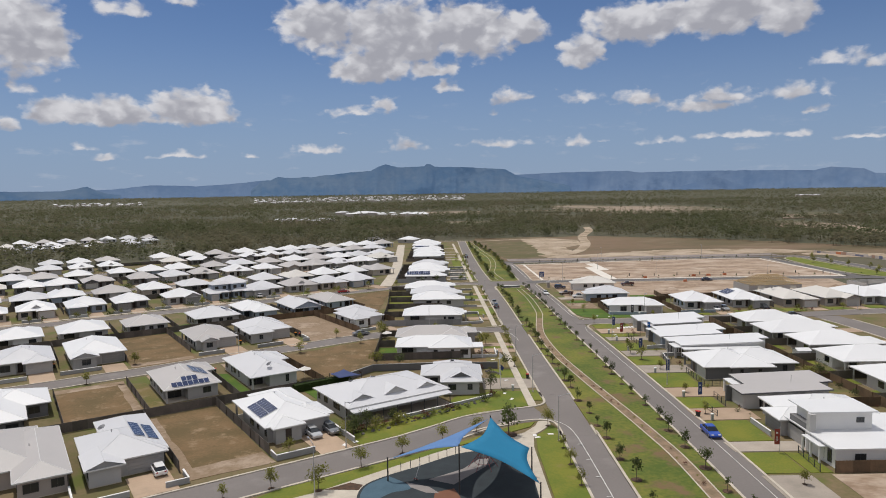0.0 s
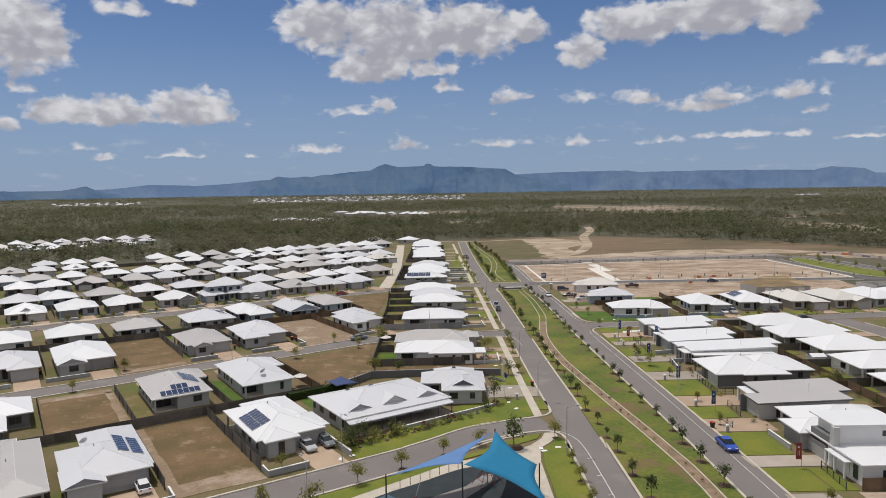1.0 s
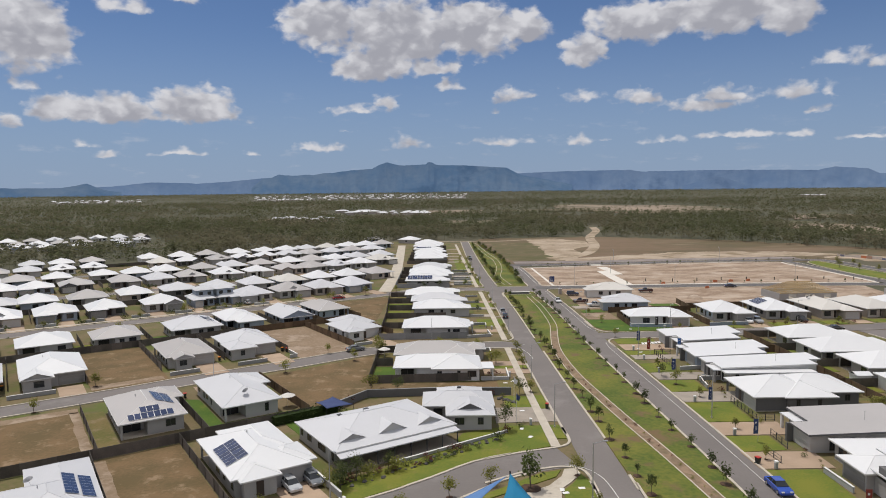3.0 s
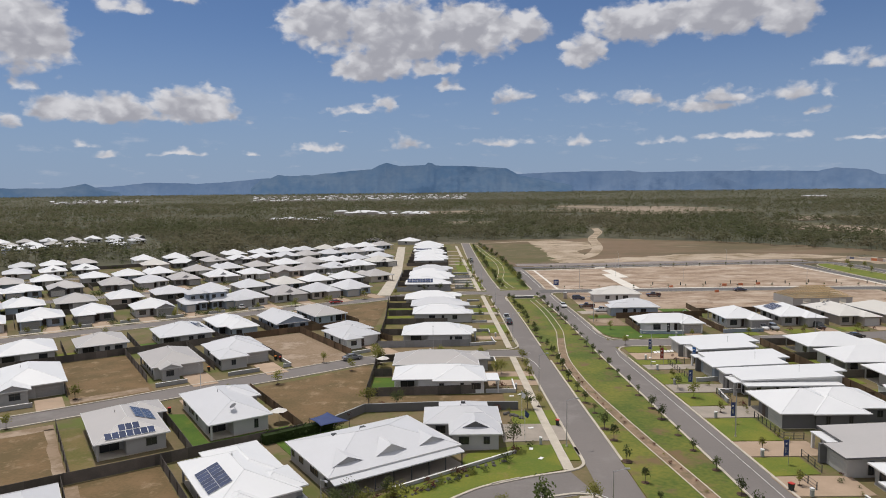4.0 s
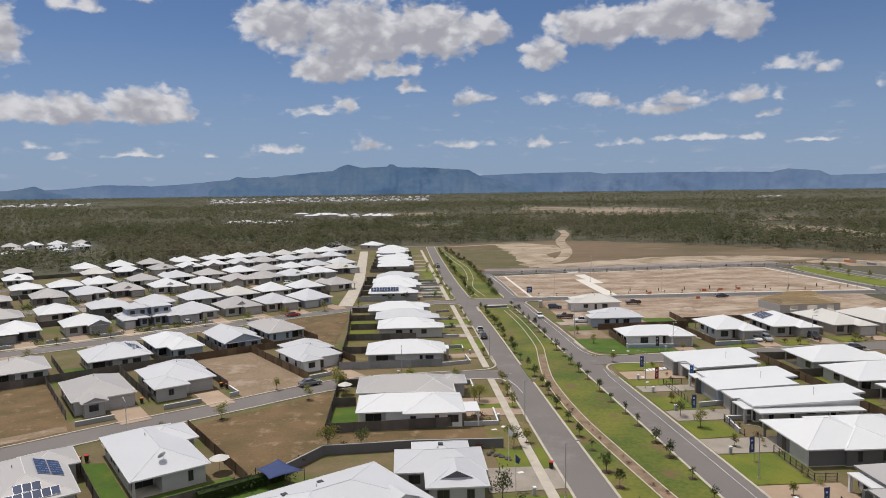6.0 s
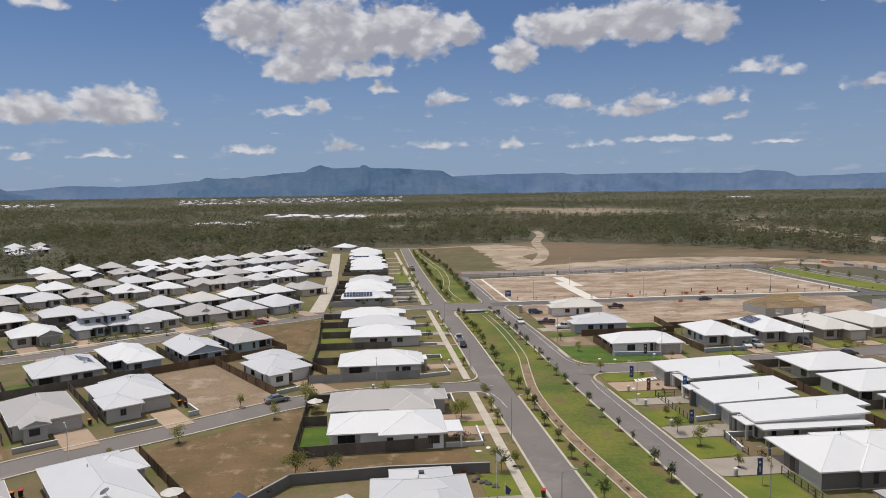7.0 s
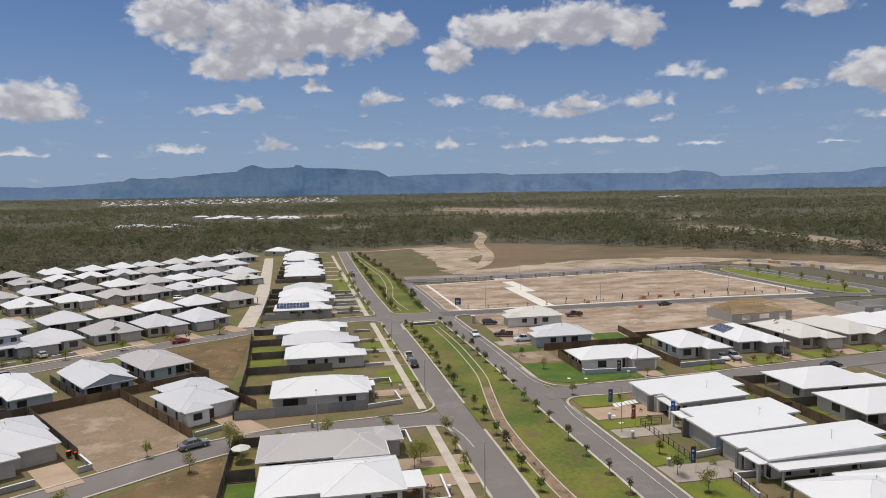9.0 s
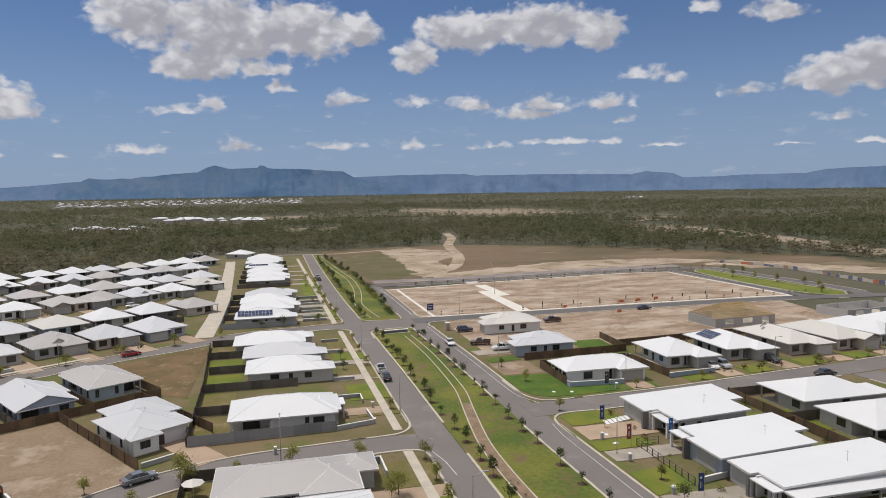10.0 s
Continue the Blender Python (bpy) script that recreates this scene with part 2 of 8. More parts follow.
M["pale_dirt"] = material("pale_dirt", (0.36, 0.275, 0.205), (0.22, 0.152, 0.103), 0.13, 1.0, 0.95, contrast=1.2, worn=(0.42, 0.34, 0.27), worn_scale=0.12, worn_at=0.56, stretch=(0.55, 1.0, 1.0))
M["mid_dirt"] = material("mid_dirt", (0.26, 0.19, 0.13), (0.18, 0.125, 0.075), 0.12, 1.5, 0.95, contrast=1.0, worn=(0.33, 0.255, 0.19), worn_scale=0.12, worn_at=0.56)
M["gravel"] = material("gravel", (0.25, 0.215, 0.20), (0.18, 0.155, 0.15), 0.12, 1.5, 0.95, contrast=1.0, worn=(0.33, 0.28, 0.24), worn_scale=0.1, worn_at=0.6)
M["sand"] = material("sand", (0.40, 0.325, 0.245), (0.285, 0.22, 0.155), 0.06, 0.6, 0.95, contrast=1.1, worn=(0.20, 0.15, 0.088), worn_scale=0.07, worn_at=0.555)
M["grass"] = material("grass", (0.160, 0.164, 0.022), (0.094, 0.130, 0.016), 0.16, 3.0, 0.9, contrast=0.9, worn=(0.19, 0.155, 0.05), worn_scale=0.3, worn_at=0.63)
M["lush_grass"] = material("lush_grass", (0.078, 0.130, 0.014), (0.050, 0.096, 0.012), 0.25, 3.5, 0.9, contrast=0.9, worn=(0.125, 0.135, 0.022), worn_scale=0.3, worn_at=0.6)
M["median_grass"] = material("median_grass", (0.152, 0.150, 0.026), (0.068, 0.098, 0.015), 0.06, 1.4, 0.9, contrast=1.2, worn=(0.15, 0.10, 0.05), worn_scale=0.15, worn_at=0.57)
M["field_grass"] = material("field_grass", (0.125, 0.098, 0.05), (0.09, 0.085, 0.033), 0.05, 0.9, 0.95, contrast=1.0, worn=(0.17, 0.13, 0.08), worn_scale=0.07, worn_at=0.6)
M["dry_grass"] = material("dry_grass", (0.175, 0.13, 0.055), (0.115, 0.11, 0.032), 0.2, 2.4, 0.95, contrast=0.9, worn=(0.22, 0.165, 0.095), worn_scale=0.25, worn_at=0.6)
M["asphalt"] = material("asphalt", (0.178, 0.158, 0.148), (0.150, 0.134, 0.126), 0.06, 2.5, 0.85, contrast=0.7, worn=(0.205, 0.185, 0.175), worn_scale=0.10, worn_at=0.60)
M["asphalt_dark"] = material("asphalt_dark", (0.128, 0.118, 0.115), (0.10, 0.094, 0.092), 0.06, 2.5, 0.85, contrast=0.7, worn=(0.15, 0.138, 0.13), worn_scale=0.10, worn_at=0.60)
M["concrete"] = material("concrete", (0.50, 0.445, 0.37), (0.40, 0.355, 0.295), 0.4, 4.0, 0.85, contrast=0.7, worn=(0.36, 0.31, 0.25), worn_scale=0.25, worn_at=0.62)
M["drive_tan"] = material("drive_tan", (0.39, 0.285, 0.205), (0.32, 0.235, 0.165), 0.3, 4.0, 0.85, contrast=0.7, random_tone=0.1, worn=(0.30, 0.23, 0.17), worn_scale=0.3, worn_at=0.62)
M["drive_grey"] = material("drive_grey", (0.36, 0.31, 0.26), (0.29, 0.25, 0.21), 0.3, 4.0, 0.85, contrast=0.7, random_tone=0.12, worn=(0.27, 0.24, 0.20), worn_scale=0.3, worn_at=0.62)
M["line_paint"] = material("line_paint", (0.66, 0.65, 0.62), (0.48, 0.47, 0.45), 0.8, 5.0, 0.7)
M["creek_bed"] = material("creek_bed", (0.27, 0.185, 0.125), (0.17, 0.125, 0.08), 0.5, 3.0, 0.95, contrast=1.0, worn=(0.12, 0.105, 0.045), worn_scale=0.4, worn_at=0.6)
M["mulch"] = material("mulch", (0.10, 0.055, 0.035), (0.05, 0.035, 0.025), 1.5, 8.0, 0.95, contrast=0.8)
M["roof_white"] = material("roof_white", (0.655, 0.655, 0.66), (0.61, 0.61, 0.62), 0.2, 2.0, 0.45, bump=0.05, contrast=0.4, random_tone=0.03, ribs=1.6)
M["roof_light"] = material("roof_light", (0.54, 0.54, 0.56), (0.50, 0.50, 0.515), 0.2, 2.0, 0.5, bump=0.05, contrast=0.4, random_tone=0.05, ribs=1.6)
M["roof_grey"] = material("roof_grey", (0.42, 0.395, 0.385), (0.385, 0.365, 0.355), 0.2, 2.0, 0.5, bump=0.05, contrast=0.4, random_tone=0.06, ribs=1.6)
M["roof_cream"] = material("roof_cream", (0.56, 0.535, 0.495), (0.52, 0.495, 0.46), 0.2, 2.0, 0.5, bump=0.05, contrast=0.4, random_tone=0.05, ribs=1.6)
M["fascia"] = material("fascia", (0.62, 0.61, 0.60), (0.55, 0.54, 0.53), 0.5, 4.0, 0.5, bump=0.05, random_tone=0.15)
M["wall_grey"] = material("wall_grey", (0.42, 0.41, 0.40), (0.38, 0.37, 0.36), 0.4, 5.0, 0.85, random_tone=0.2)
M["wall_white"] = material("wall_white", (0.68, 0.67, 0.65), (0.62, 0.61, 0.6), 0.4, 5.0, 0.85, random_tone=0.08)
M["wall_beige"] = material("wall_beige", (0.42, 0.37, 0.33), (0.38, 0.33, 0.29), 0.4, 5.0, 0.85, random_tone=0.15)
M["wall_dark"] = material("wall_dark", (0.16, 0.155, 0.155), (0.13, 0.13, 0.13), 0.4, 5.0, 0.8, random_tone=0.15)
M["wall_blue"] = material("wall_blue", (0.30, 0.34, 0.40), (0.26, 0.30, 0.36), 0.4, 5.0, 0.85, random_tone=0.15)
M["garage_door"] = material("garage_door", (0.36, 0.35, 0.34), (0.32, 0.31, 0.30), 0.5, 5.0, 0.6, random_tone=0.35)
M["frame_dark"] = material("frame_dark", (0.06, 0.06, 0.065), (0.05, 0.05, 0.05), 1.0, 6.0, 0.5, bump=0.0, random_tone=0.3)
M["glass"] = material("glass", (0.02, 0.024, 0.028), (0.03, 0.032, 0.035), 0.3, 2.0, 0.06, bump=0.0, spec=0.6)
M["door_dark"] = material("door_dark", (0.07, 0.05, 0.04), (0.05, 0.04, 0.035), 1.0, 6.0, 0.6, bump=0.0)
M["fence_timber"] = material("fence_timber", (0.155, 0.10, 0.06), (0.10, 0.07, 0.045), 0.6, 6.0, 0.9, contrast=0.7, random_tone=0.25)
M["fence_old"] = material("fence_old", (0.13, 0.11, 0.095), (0.09, 0.08, 0.07), 0.6, 6.0, 0.9, contrast=0.7, random_tone=0.25)
M["fence_grey"] = material("fence_grey", (0.27, 0.27, 0.275), (0.22, 0.22, 0.225), 0.6, 6.0, 0.8, contrast=0.5, random_tone=0.2)
M["low_wall"] = material("low_wall", (0.36, 0.36, 0.355), (0.30, 0.30, 0.295), 0.6, 6.0, 0.85, random_tone=0.2)
M["wall_cap"] = material("wall_cap", (0.72, 0.71, 0.69), (0.64, 0.63, 0.62), 0.8, 6.0, 0.8)
M["steel"] = material("steel", (0.45, 0.45, 0.46), (0.38, 0.38, 0.39), 1.0, 6.0, 0.4, metal=0.7, bump=0.0)
M["solar"] = material("solar", (0.025, 0.04, 0.10), (0.02, 0.03, 0.075), 0.8, 6.0, 0.18, bump=0.0, spec=0.6, random_tone=0.2)
M["panel_rim"] = material("panel_rim", (0.55, 0.56, 0.58), (0.5, 0.5, 0.52), 1.0, 6.0, 0.4, metal=0.5, bump=0.0)
M["bark"] = material("bark", (0.14, 0.11, 0.085), (0.09, 0.07, 0.055), 1.0, 8.0, 0.95)
M["leaf"] = material("leaf", (0.10, 0.118, 0.038), (0.06, 0.08, 0.026), 0.6, 3.0, 0.7, bump=0.0, random_tone=0.3)
M["leaf_pale"] = material("leaf_pale", (0.25, 0.24, 0.055), (0.17, 0.175, 0.045), 0.6, 3.0, 0.7, bump=0.0, random_tone=0.25)
M["leaf_bush"] = material("leaf_bush", (0.166, 0.150, 0.096), (0.104, 0.114, 0.057), 0.009, 0.11, 0.9, bump=0.0, contrast=1.3, spec=0.1)
M["leaf_red"] = material("leaf_red", (0.16, 0.05, 0.04), (0.09, 0.045, 0.03), 0.8, 4.0, 0.7, bump=0.0)
M["hedge"] = material("hedge", (0.055, 0.085, 0.02), (0.035, 0.055, 0.015), 0.6, 4.0, 0.8, bump=0.0)

for key in ("leaf", "leaf_pale", "leaf_bush", "leaf_red", "hedge"):
    # thin leaves let part of the sunlight through
    nt = M[key].node_tree
    base = nt.nodes["Principled BSDF"]
    through_leaf, blend = nt.nodes.new("ShaderNodeBsdfTranslucent"), nt.nodes.new("ShaderNodeMixShader")
    nt.links.new(base.inputs["Base Color"].links[0].from_socket, through_leaf.inputs[0])
    blend.inputs[0].default_value = 0.5
    nt.links.new(base.outputs[0], blend.inputs[1])
    nt.links.new(through_leaf.outputs[0], blend.inputs[2])
    nt.links.new(blend.outputs[0], nt.nodes["Material Output"].inputs[0])


# ---- mesh helpers ----
class Build:
    """Collects corners and faces of one mesh."""

    def __init__(self):
        self.v, self.f = [], []

    def face(self, *pts):
        n = len(self.v)
        self.v += [tuple(p) for p in pts]
        self.f.append(tuple(range(n, n + len(pts))))
        return self

    def box(self, x0, y0, z0, x1, y1, z1):
        n = len(self.v)
        self.v += [(x, y, z) for z in (z0, z1) for x, y in ((x0, y0), (x1, y0), (x1, y1), (x0, y1))]
        self.f += [tuple(n + i for i in q) for q in ((3, 2, 1, 0), (4, 5, 6, 7), (0, 1, 5, 4), (1, 2, 6, 5), (2, 3, 7, 6), (3, 0, 4, 7))]
        return self

    def prism(self, outline, z0, z1):
        """An upright prism over an outline that runs anticlockwise."""
        n, k = len(self.v), len(outline)
        self.v += [(x, y, z0) for x, y in outline] + [(x, y, z1) for x, y in outline]
        self.f += [tuple(range(n + k - 1, n - 1, -1)), tuple(range(n + k, n + 2 * k))]
        self.f += [(n + i, n + (i + 1) % k, n + k + (i + 1) % k, n + k + i) for i in range(k)]
        return self

    def tube(self, a, b, r0, r1, sides=6):
        a, b = Vector(a), Vector(b)
        q = (b - a).to_track_quat("Z", "Y")
        n = len(self.v)
        for p, r in ((a, r0), (b, r1)):
            self.v += [tuple(p + q @ Vector((r * math.cos(6.2832 * i / sides), r * math.sin(6.2832 * i / sides), 0))) for i in range(sides)]
        self.f += [(n + i, n + (i + 1) % sides, n + sides + (i + 1) % sides, n + sides + i) for i in range(sides)]
        self.f += [tuple(range(n + sides, n + 2 * sides)), tuple(range(n + sides - 1, n - 1, -1))]
        return self

    def mesh(self, name, mat, smooth=False):
        me = bpy.data.meshes.new(name)
        me.from_pydata(self.v, [], self.f)
        me.materials.append(mat)
        if smooth:
            me.polygons.foreach_set("use_smooth", [True] * len(me.polygons))
        me.update()
        return me


def part(name, b, mat, parent, label="", at=None):
    """Links a mesh as one part under a thing or a part."""
    me = b.mesh(name, mat) if isinstance(b, Build) else b
    ob = new(name, me)
    ob.parent = parent
    if at is not None:
        ob.matrix_basis = at
    return tagged(ob, label)


def thing(name, label, category, m, group=""):
    ob = new(name)
    ob.empty_display_size = 0.3
    ob.matrix_basis = m
    return tagged(ob, label, category, group)


def solid(name, b, mat, label, category, m=None, group="", kind=""):
    ob = new(name, b.mesh(name, mat) if isinstance(b, Build) else b)
    if m is not None:
        ob.matrix_basis = m
    return tagged(ob, label, category, group, kind)


def uv(u, v):
    """The western streets run 33 degrees off the main road: along u, across v."""
    return (0.83867 * u - 0.54464 * v, 0.54464 * u + 0.83867 * v)


def curve(pts, step=3.0):
    """A smooth line through the points."""
    out, p = [], [Vector(q) for q in pts]
    for i in range(len(p) - 1):
        a, b, c, d = p[max(i - 1, 0)], p[i], p[i + 1], p[min(i + 2, len(p) - 1)]
        n = max(1, int((c - b).length / step))
        for k in range(n):
            t = k / n
            out.append(0.5 * (2 * b + (c - a) * t + (2 * a - 5 * b + 4 * c - d) * t * t + (3 * b - a - 3 * c + d) * t ** 3))
    return out + [p[-1]]


def ribbon(line, left, right, z0, z1):
    """A slab along a line, from `left` to `right` metres beside it (to the right is positive)."""
    b, rows = Build(), []
    for i, p in enumerate(line):
        d = (line[min(i + 1, len(line) - 1)] - line[max(i - 1, 0)]).normalized()
        n = Vector((d.y, -d.x))
        rows.append((p + n * left, p + n * right))
    for l, r in rows:
        b.v += [(l.x, l.y, z0), (r.x, r.y, z0), (r.x, r.y, z1), (l.x, l.y, z1)]
    for i in range(len(rows) - 1):
        o, q = 4 * i, 4 * i + 4
        b.f += [(o + 3, o + 2, q + 2, q + 3), (o + 2, o + 1, q + 1, q + 2), (o, o + 3, q + 3, q)]
    e = 4 * len(rows) - 4
    b.f += [(0, 1, 2, 3), (e + 3, e + 2, e + 1, e)]
    return b


def sheet(name, outline, z, mat, label, category, thick=0.15):
    """A flat piece of ground, over an outline that runs anticlockwise."""
    area = sum(outline[i - 1][0] * outline[i][1] - outline[i][0] * outline[i - 1][1] for i in range(len(outline)))
    o = list(outline) if area > 0 else list(outline)[::-1]
    return solid(name, Build().prism(o, z - thick, z), mat, label, category, kind="structure")


def ragged(pts, amount, step=4.0):
    """An uneven outline along a rough polygon."""
    out, k = [], len(pts)
    for i in range(k):
        a, b = Vector(pts[i]), Vector(pts[(i + 1) % k])
        n = max(1, int((b - a).length / step))
        for j in range(n):
            p = a.lerp(b, j / n)
            out.append((p.x + amount * noise.noise(Vector((p.x * 0.09, p.y * 0.09, 1.0))) + amount * 0.5 * noise.noise(Vector((p.x * 0.3, p.y * 0.3, 4.0))),
                        p.y + amount * noise.noise(Vector((p.x * 0.09, p.y * 0.09, 7.0))) + amount * 0.5 * noise.noise(Vector((p.x * 0.3, p.y * 0.3, 9.0)))))
    return out


def strip(name, pts, left, right, z, mat, label, category, thick=0.15, step=3.0):
    return solid(name, ribbon(curve(pts, step), left, right, z - thick, z), mat, label, category, kind="structure")


# ---- the ground and the distance ----
def rise(r):
    return 17.0 * max(0.0, (r - 1000) / 3700) ** 1.5


def ground_sheet():
    b, rings, n = Build(), [0, 150, 300, 500, 700, 1000, 1400, 1900, 2500, 3100, 3700, 4200, 4600, 4850], 72
    b.v.append((0, 0, -0.12))
    for r in rings[1:]:
        b.v += [(r * math.cos(6.28318 * i / n), 40 + r * math.sin(6.28318 * i / n), rise(r) - 0.12) for i in range(n)]
    b.f += [(0, 1 + i, 1 + (i + 1) % n) for i in range(n)]
    for k in range(len(rings) - 2):
        o = 1 + k * n
        b.f += [(o + i, o + n + i, o + n + (i + 1) % n, o + (i + 1) % n) for i in range(n)]
    return b


solid("ground", ground_sheet(), M["bush_ground"], "dry brown and olive bushland ground reaching the horizon", "ground", kind="structure")


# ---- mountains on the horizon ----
def mountain_material(name, col, col2, haze_glow):
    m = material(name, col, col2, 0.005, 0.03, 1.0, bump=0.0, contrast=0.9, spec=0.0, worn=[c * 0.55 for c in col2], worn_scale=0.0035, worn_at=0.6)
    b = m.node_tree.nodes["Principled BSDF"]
    # distance haze is painted in: bluish base tones plus an even emission
    b.inputs["Emission Color"].default_value, b.inputs["Emission Strength"].default_value = rgb(*haze_glow), 1.0
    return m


def mountain(name, profile, dist, depth, wobble, mat, label):
    """A range seen far off: heights in degrees over the horizon by bearing, with spurs running down to the plain."""
    b, azs = Build(), [p[0] for p in profile]
    els = [p[1] for p in profile]
    cols = np.arange(azs[0], azs[-1], 0.09)
    rows = 15
    for a in cols:
        e = np.interp(a, azs, els)
        top = 40 + dist * math.tan(radians(e)) + wobble * noise.fractal(Vector((a * 1.3, dist, 0)), 0.9, 2.0, 4)
        for k in range(rows):
            t = k / (rows - 1)
            spur = noise.fractal(Vector((a * 0.8, t * 0.7, dist * 0.1)), 0.8, 2.0, 4)
            r = dist - depth * (1 - t) * (0.9 + 0.15 * spur)
            z = (top + 4) * (t ** 1.7) - 4 + (0.28 * top * spur * t * (1 - t))
            b.v.append((r * math.sin(radians(a)), 45 + r * math.cos(radians(a)), z))
    for i in range(len(cols) - 1):
        for k in range(rows - 1):
            o = i * rows + k
            b.f.append((o, o + rows, o + rows + 1, o + 1))
    ob = solid(name, b.mesh(name, mat, True), mat, label, "mountain", kind="structure")
    return ob


RANGE_NEAR = [(-15.5, 0.2), (-14.6, 0.98), (-13.9, 1.02), (-13.3, 1.30), (-12.4, 1.2), (-10.6, 1.26), (-7.8, 1.55), (-5.7, 1.72), (-4.9, 2.1), (-4.4, 2.26), (-3.9, 2.1),
              (-3.4, 1.96), (-1.7, 2.01), (-1.2, 2.05), (-1.0, 2.24), (-0.7, 2.2), (-0.3, 1.97), (2.0, 1.92), (3.9, 1.80), (5.6, 1.68), (6.1, 1.4), (6.6, 1.1), (8.5, 0.75), (11.0, 0.2)]
RANGE_LEFT = [(-52, 0.4), (-45, 0.7), (-38, 0.35), (-32.6, 0.36), (-29.2, 0.34), (-28.1, 0.53), (-27.4, 0.69), (-26.8, 0.4), (-26.0, 0.12), (-25.0, 0.0)]
RANGE_FAR = [(-48, 0.3), (-33, 0.36), (-27, 0.36), (-24.8, 0.53), (-22.9, 0.74), (-19.4, 0.62), (-17.3, 0.74), (-14.6, 1.0), (-8, 1.1), (0, 1.2), (6.5, 1.2), (10.4, 1.32), (15.4, 1.35), (16.5, 1.19),
             (21.4, 1.21), (27.2, 1.12), (29.0, 1.05), (30.1, 1.28), (32.2, 1.10), (32.9, 0.75), (35.3, 0.76), (37, 0.84), (41.6, 0.88), (42.7, 1.12), (44.4, 1.2), (47, 1.25), (54, 0.9)]
# the blue of these tones is air haze put into colour and emission
FAR_HAZE = mountain_material("far_range", (0.09, 0.115, 0.145), (0.06, 0.085, 0.12), (0.060, 0.104, 0.200))
NEAR_HAZE = mountain_material("near_range", (0.078, 0.098, 0.112), (0.040, 0.066, 0.095), (0.046, 0.088, 0.172))
mountain("mountain_far", RANGE_FAR, 4840, 260, 3, FAR_HAZE, "long blue hazy mountain range on the far horizon")
mountain("mountain_left", RANGE_LEFT, 4740, 220, 3, NEAR_HAZE, "low blue hazy hills on the horizon")
mountain("mountain_near", RANGE_NEAR, 4730, 420, 4, NEAR_HAZE, "broad hazy blue-green flat-topped mountain with two small peaks")

mountain("mountain_small", [(19.6, 0.0), (20.8, 0.3), (21.5, 0.62), (22.1, 0.72), (22.7, 0.6), (23.6, 0.25), (24.6, 0.0)], 4560, 120, 2, FAR_HAZE, "small hazy dark blue hill before the far range")

# ---- streets and open ground ----
sheet("ground_estate", [uv(-70, 60), uv(40, 60), (30, 80), (30, 520), (-30, 545), uv(150, 455), uv(60, 425), uv(-70, 420)], -0.02, M["yard"], "dry yards and verges between the western houses", "ground", 0.08)
sheet("ground_estate_east", [(38, 60), (150, 60), (150, 240), (165, 285), (38, 285)], -0.02, M["yard"], "dry yards and verges between the eastern houses", "ground", 0.08)
sheet("field_north", ragged([(30, 372), (210, 372), (250, 420), (262, 330), (300, 320), (300, 420), (215, 520), (120, 575), (30, 560)], 8), -0.03, M["dry_field"], "dry brown grass field at the edge of the bush", "ground", 0.07)
sheet("dirt_field", [(44, 294), (183, 293.5), (182, 372), (160, 376), (110, 371), (44, 360)], 0.0, M["pale_dirt"], "bare pinkish graded earth awaiting building", "ground", 0.08)
sheet("dirt_field", [(50, 240), (84, 243), (92, 243), (165, 246), (172, 288), (80, 290), (50, 292)], 0.0, M["pale_dirt"], "bare sandy building lots beside the road", "ground", 0.08)
strip("sand_track", [(76, 409), (90, 428), (103, 464), (112, 502), (118, 540), (126, 578), (146, 645), (156, 705)], -3.6, 3.6, 0.02, M["sand"], "pale sandy track leading into the bush", "track", 0.1)
strip("sand_track", [(-12, 540), (12, 536), (36, 532), (52, 538), (70, 547)], -2.0, 2.0, 0.015, M["sand"], "thin sandy track along the edge of the bush", "track", 0.08)
sheet("sand_patch", ragged([(69, 546), (92, 556), (110, 524), (103, 482), (89, 456), (91, 424), (80, 401), (66, 392), (67, 425), (68, 445), (70, 493)], 5, 5), 0.000, M["sand"], "bare pale sand beside the dirt track", "ground", 0.08)
sheet("field_grass", ragged([(42, 392), (66, 396), (69, 440), (71, 490), (66, 520), (40, 522), (37, 470), (40, 432)], 3, 4), -0.012, M["field_grass"], "dry olive-brown grass between the road and the sand", "ground", 0.08)
sheet("sand_patch", ragged([(70, 386), (130, 392), (190, 400), (240, 405), (215, 428), (176, 434), (146, 432), (95, 408), (72, 400)], 6, 5), 0.006, M["sand"], "bare pale sand along the new road", "ground", 0.08)
sheet("sand_patch", ragged([(215, 395), (290, 300), (310, 310), (245, 405)], 9), 0.012, M["sand"], "bare pale sand along the site barriers", "ground", 0.08)

JUNCTIONS = [(22.5, 115.5, 8.5), (21.5, 189.6, 8), (20.5, 288, 9), (25, 287, 9), (39, 287, 9), (47, 199.5, 8.5), (44, 290, 9), (41, 371, 9), (124, 204, 8), (188, 291, 8), (186, 380, 8), (208, 285, 10), (-20, 281, 7), (193, 380, 6), (226, 283, 10)]
ROAD_COUNT = [0]


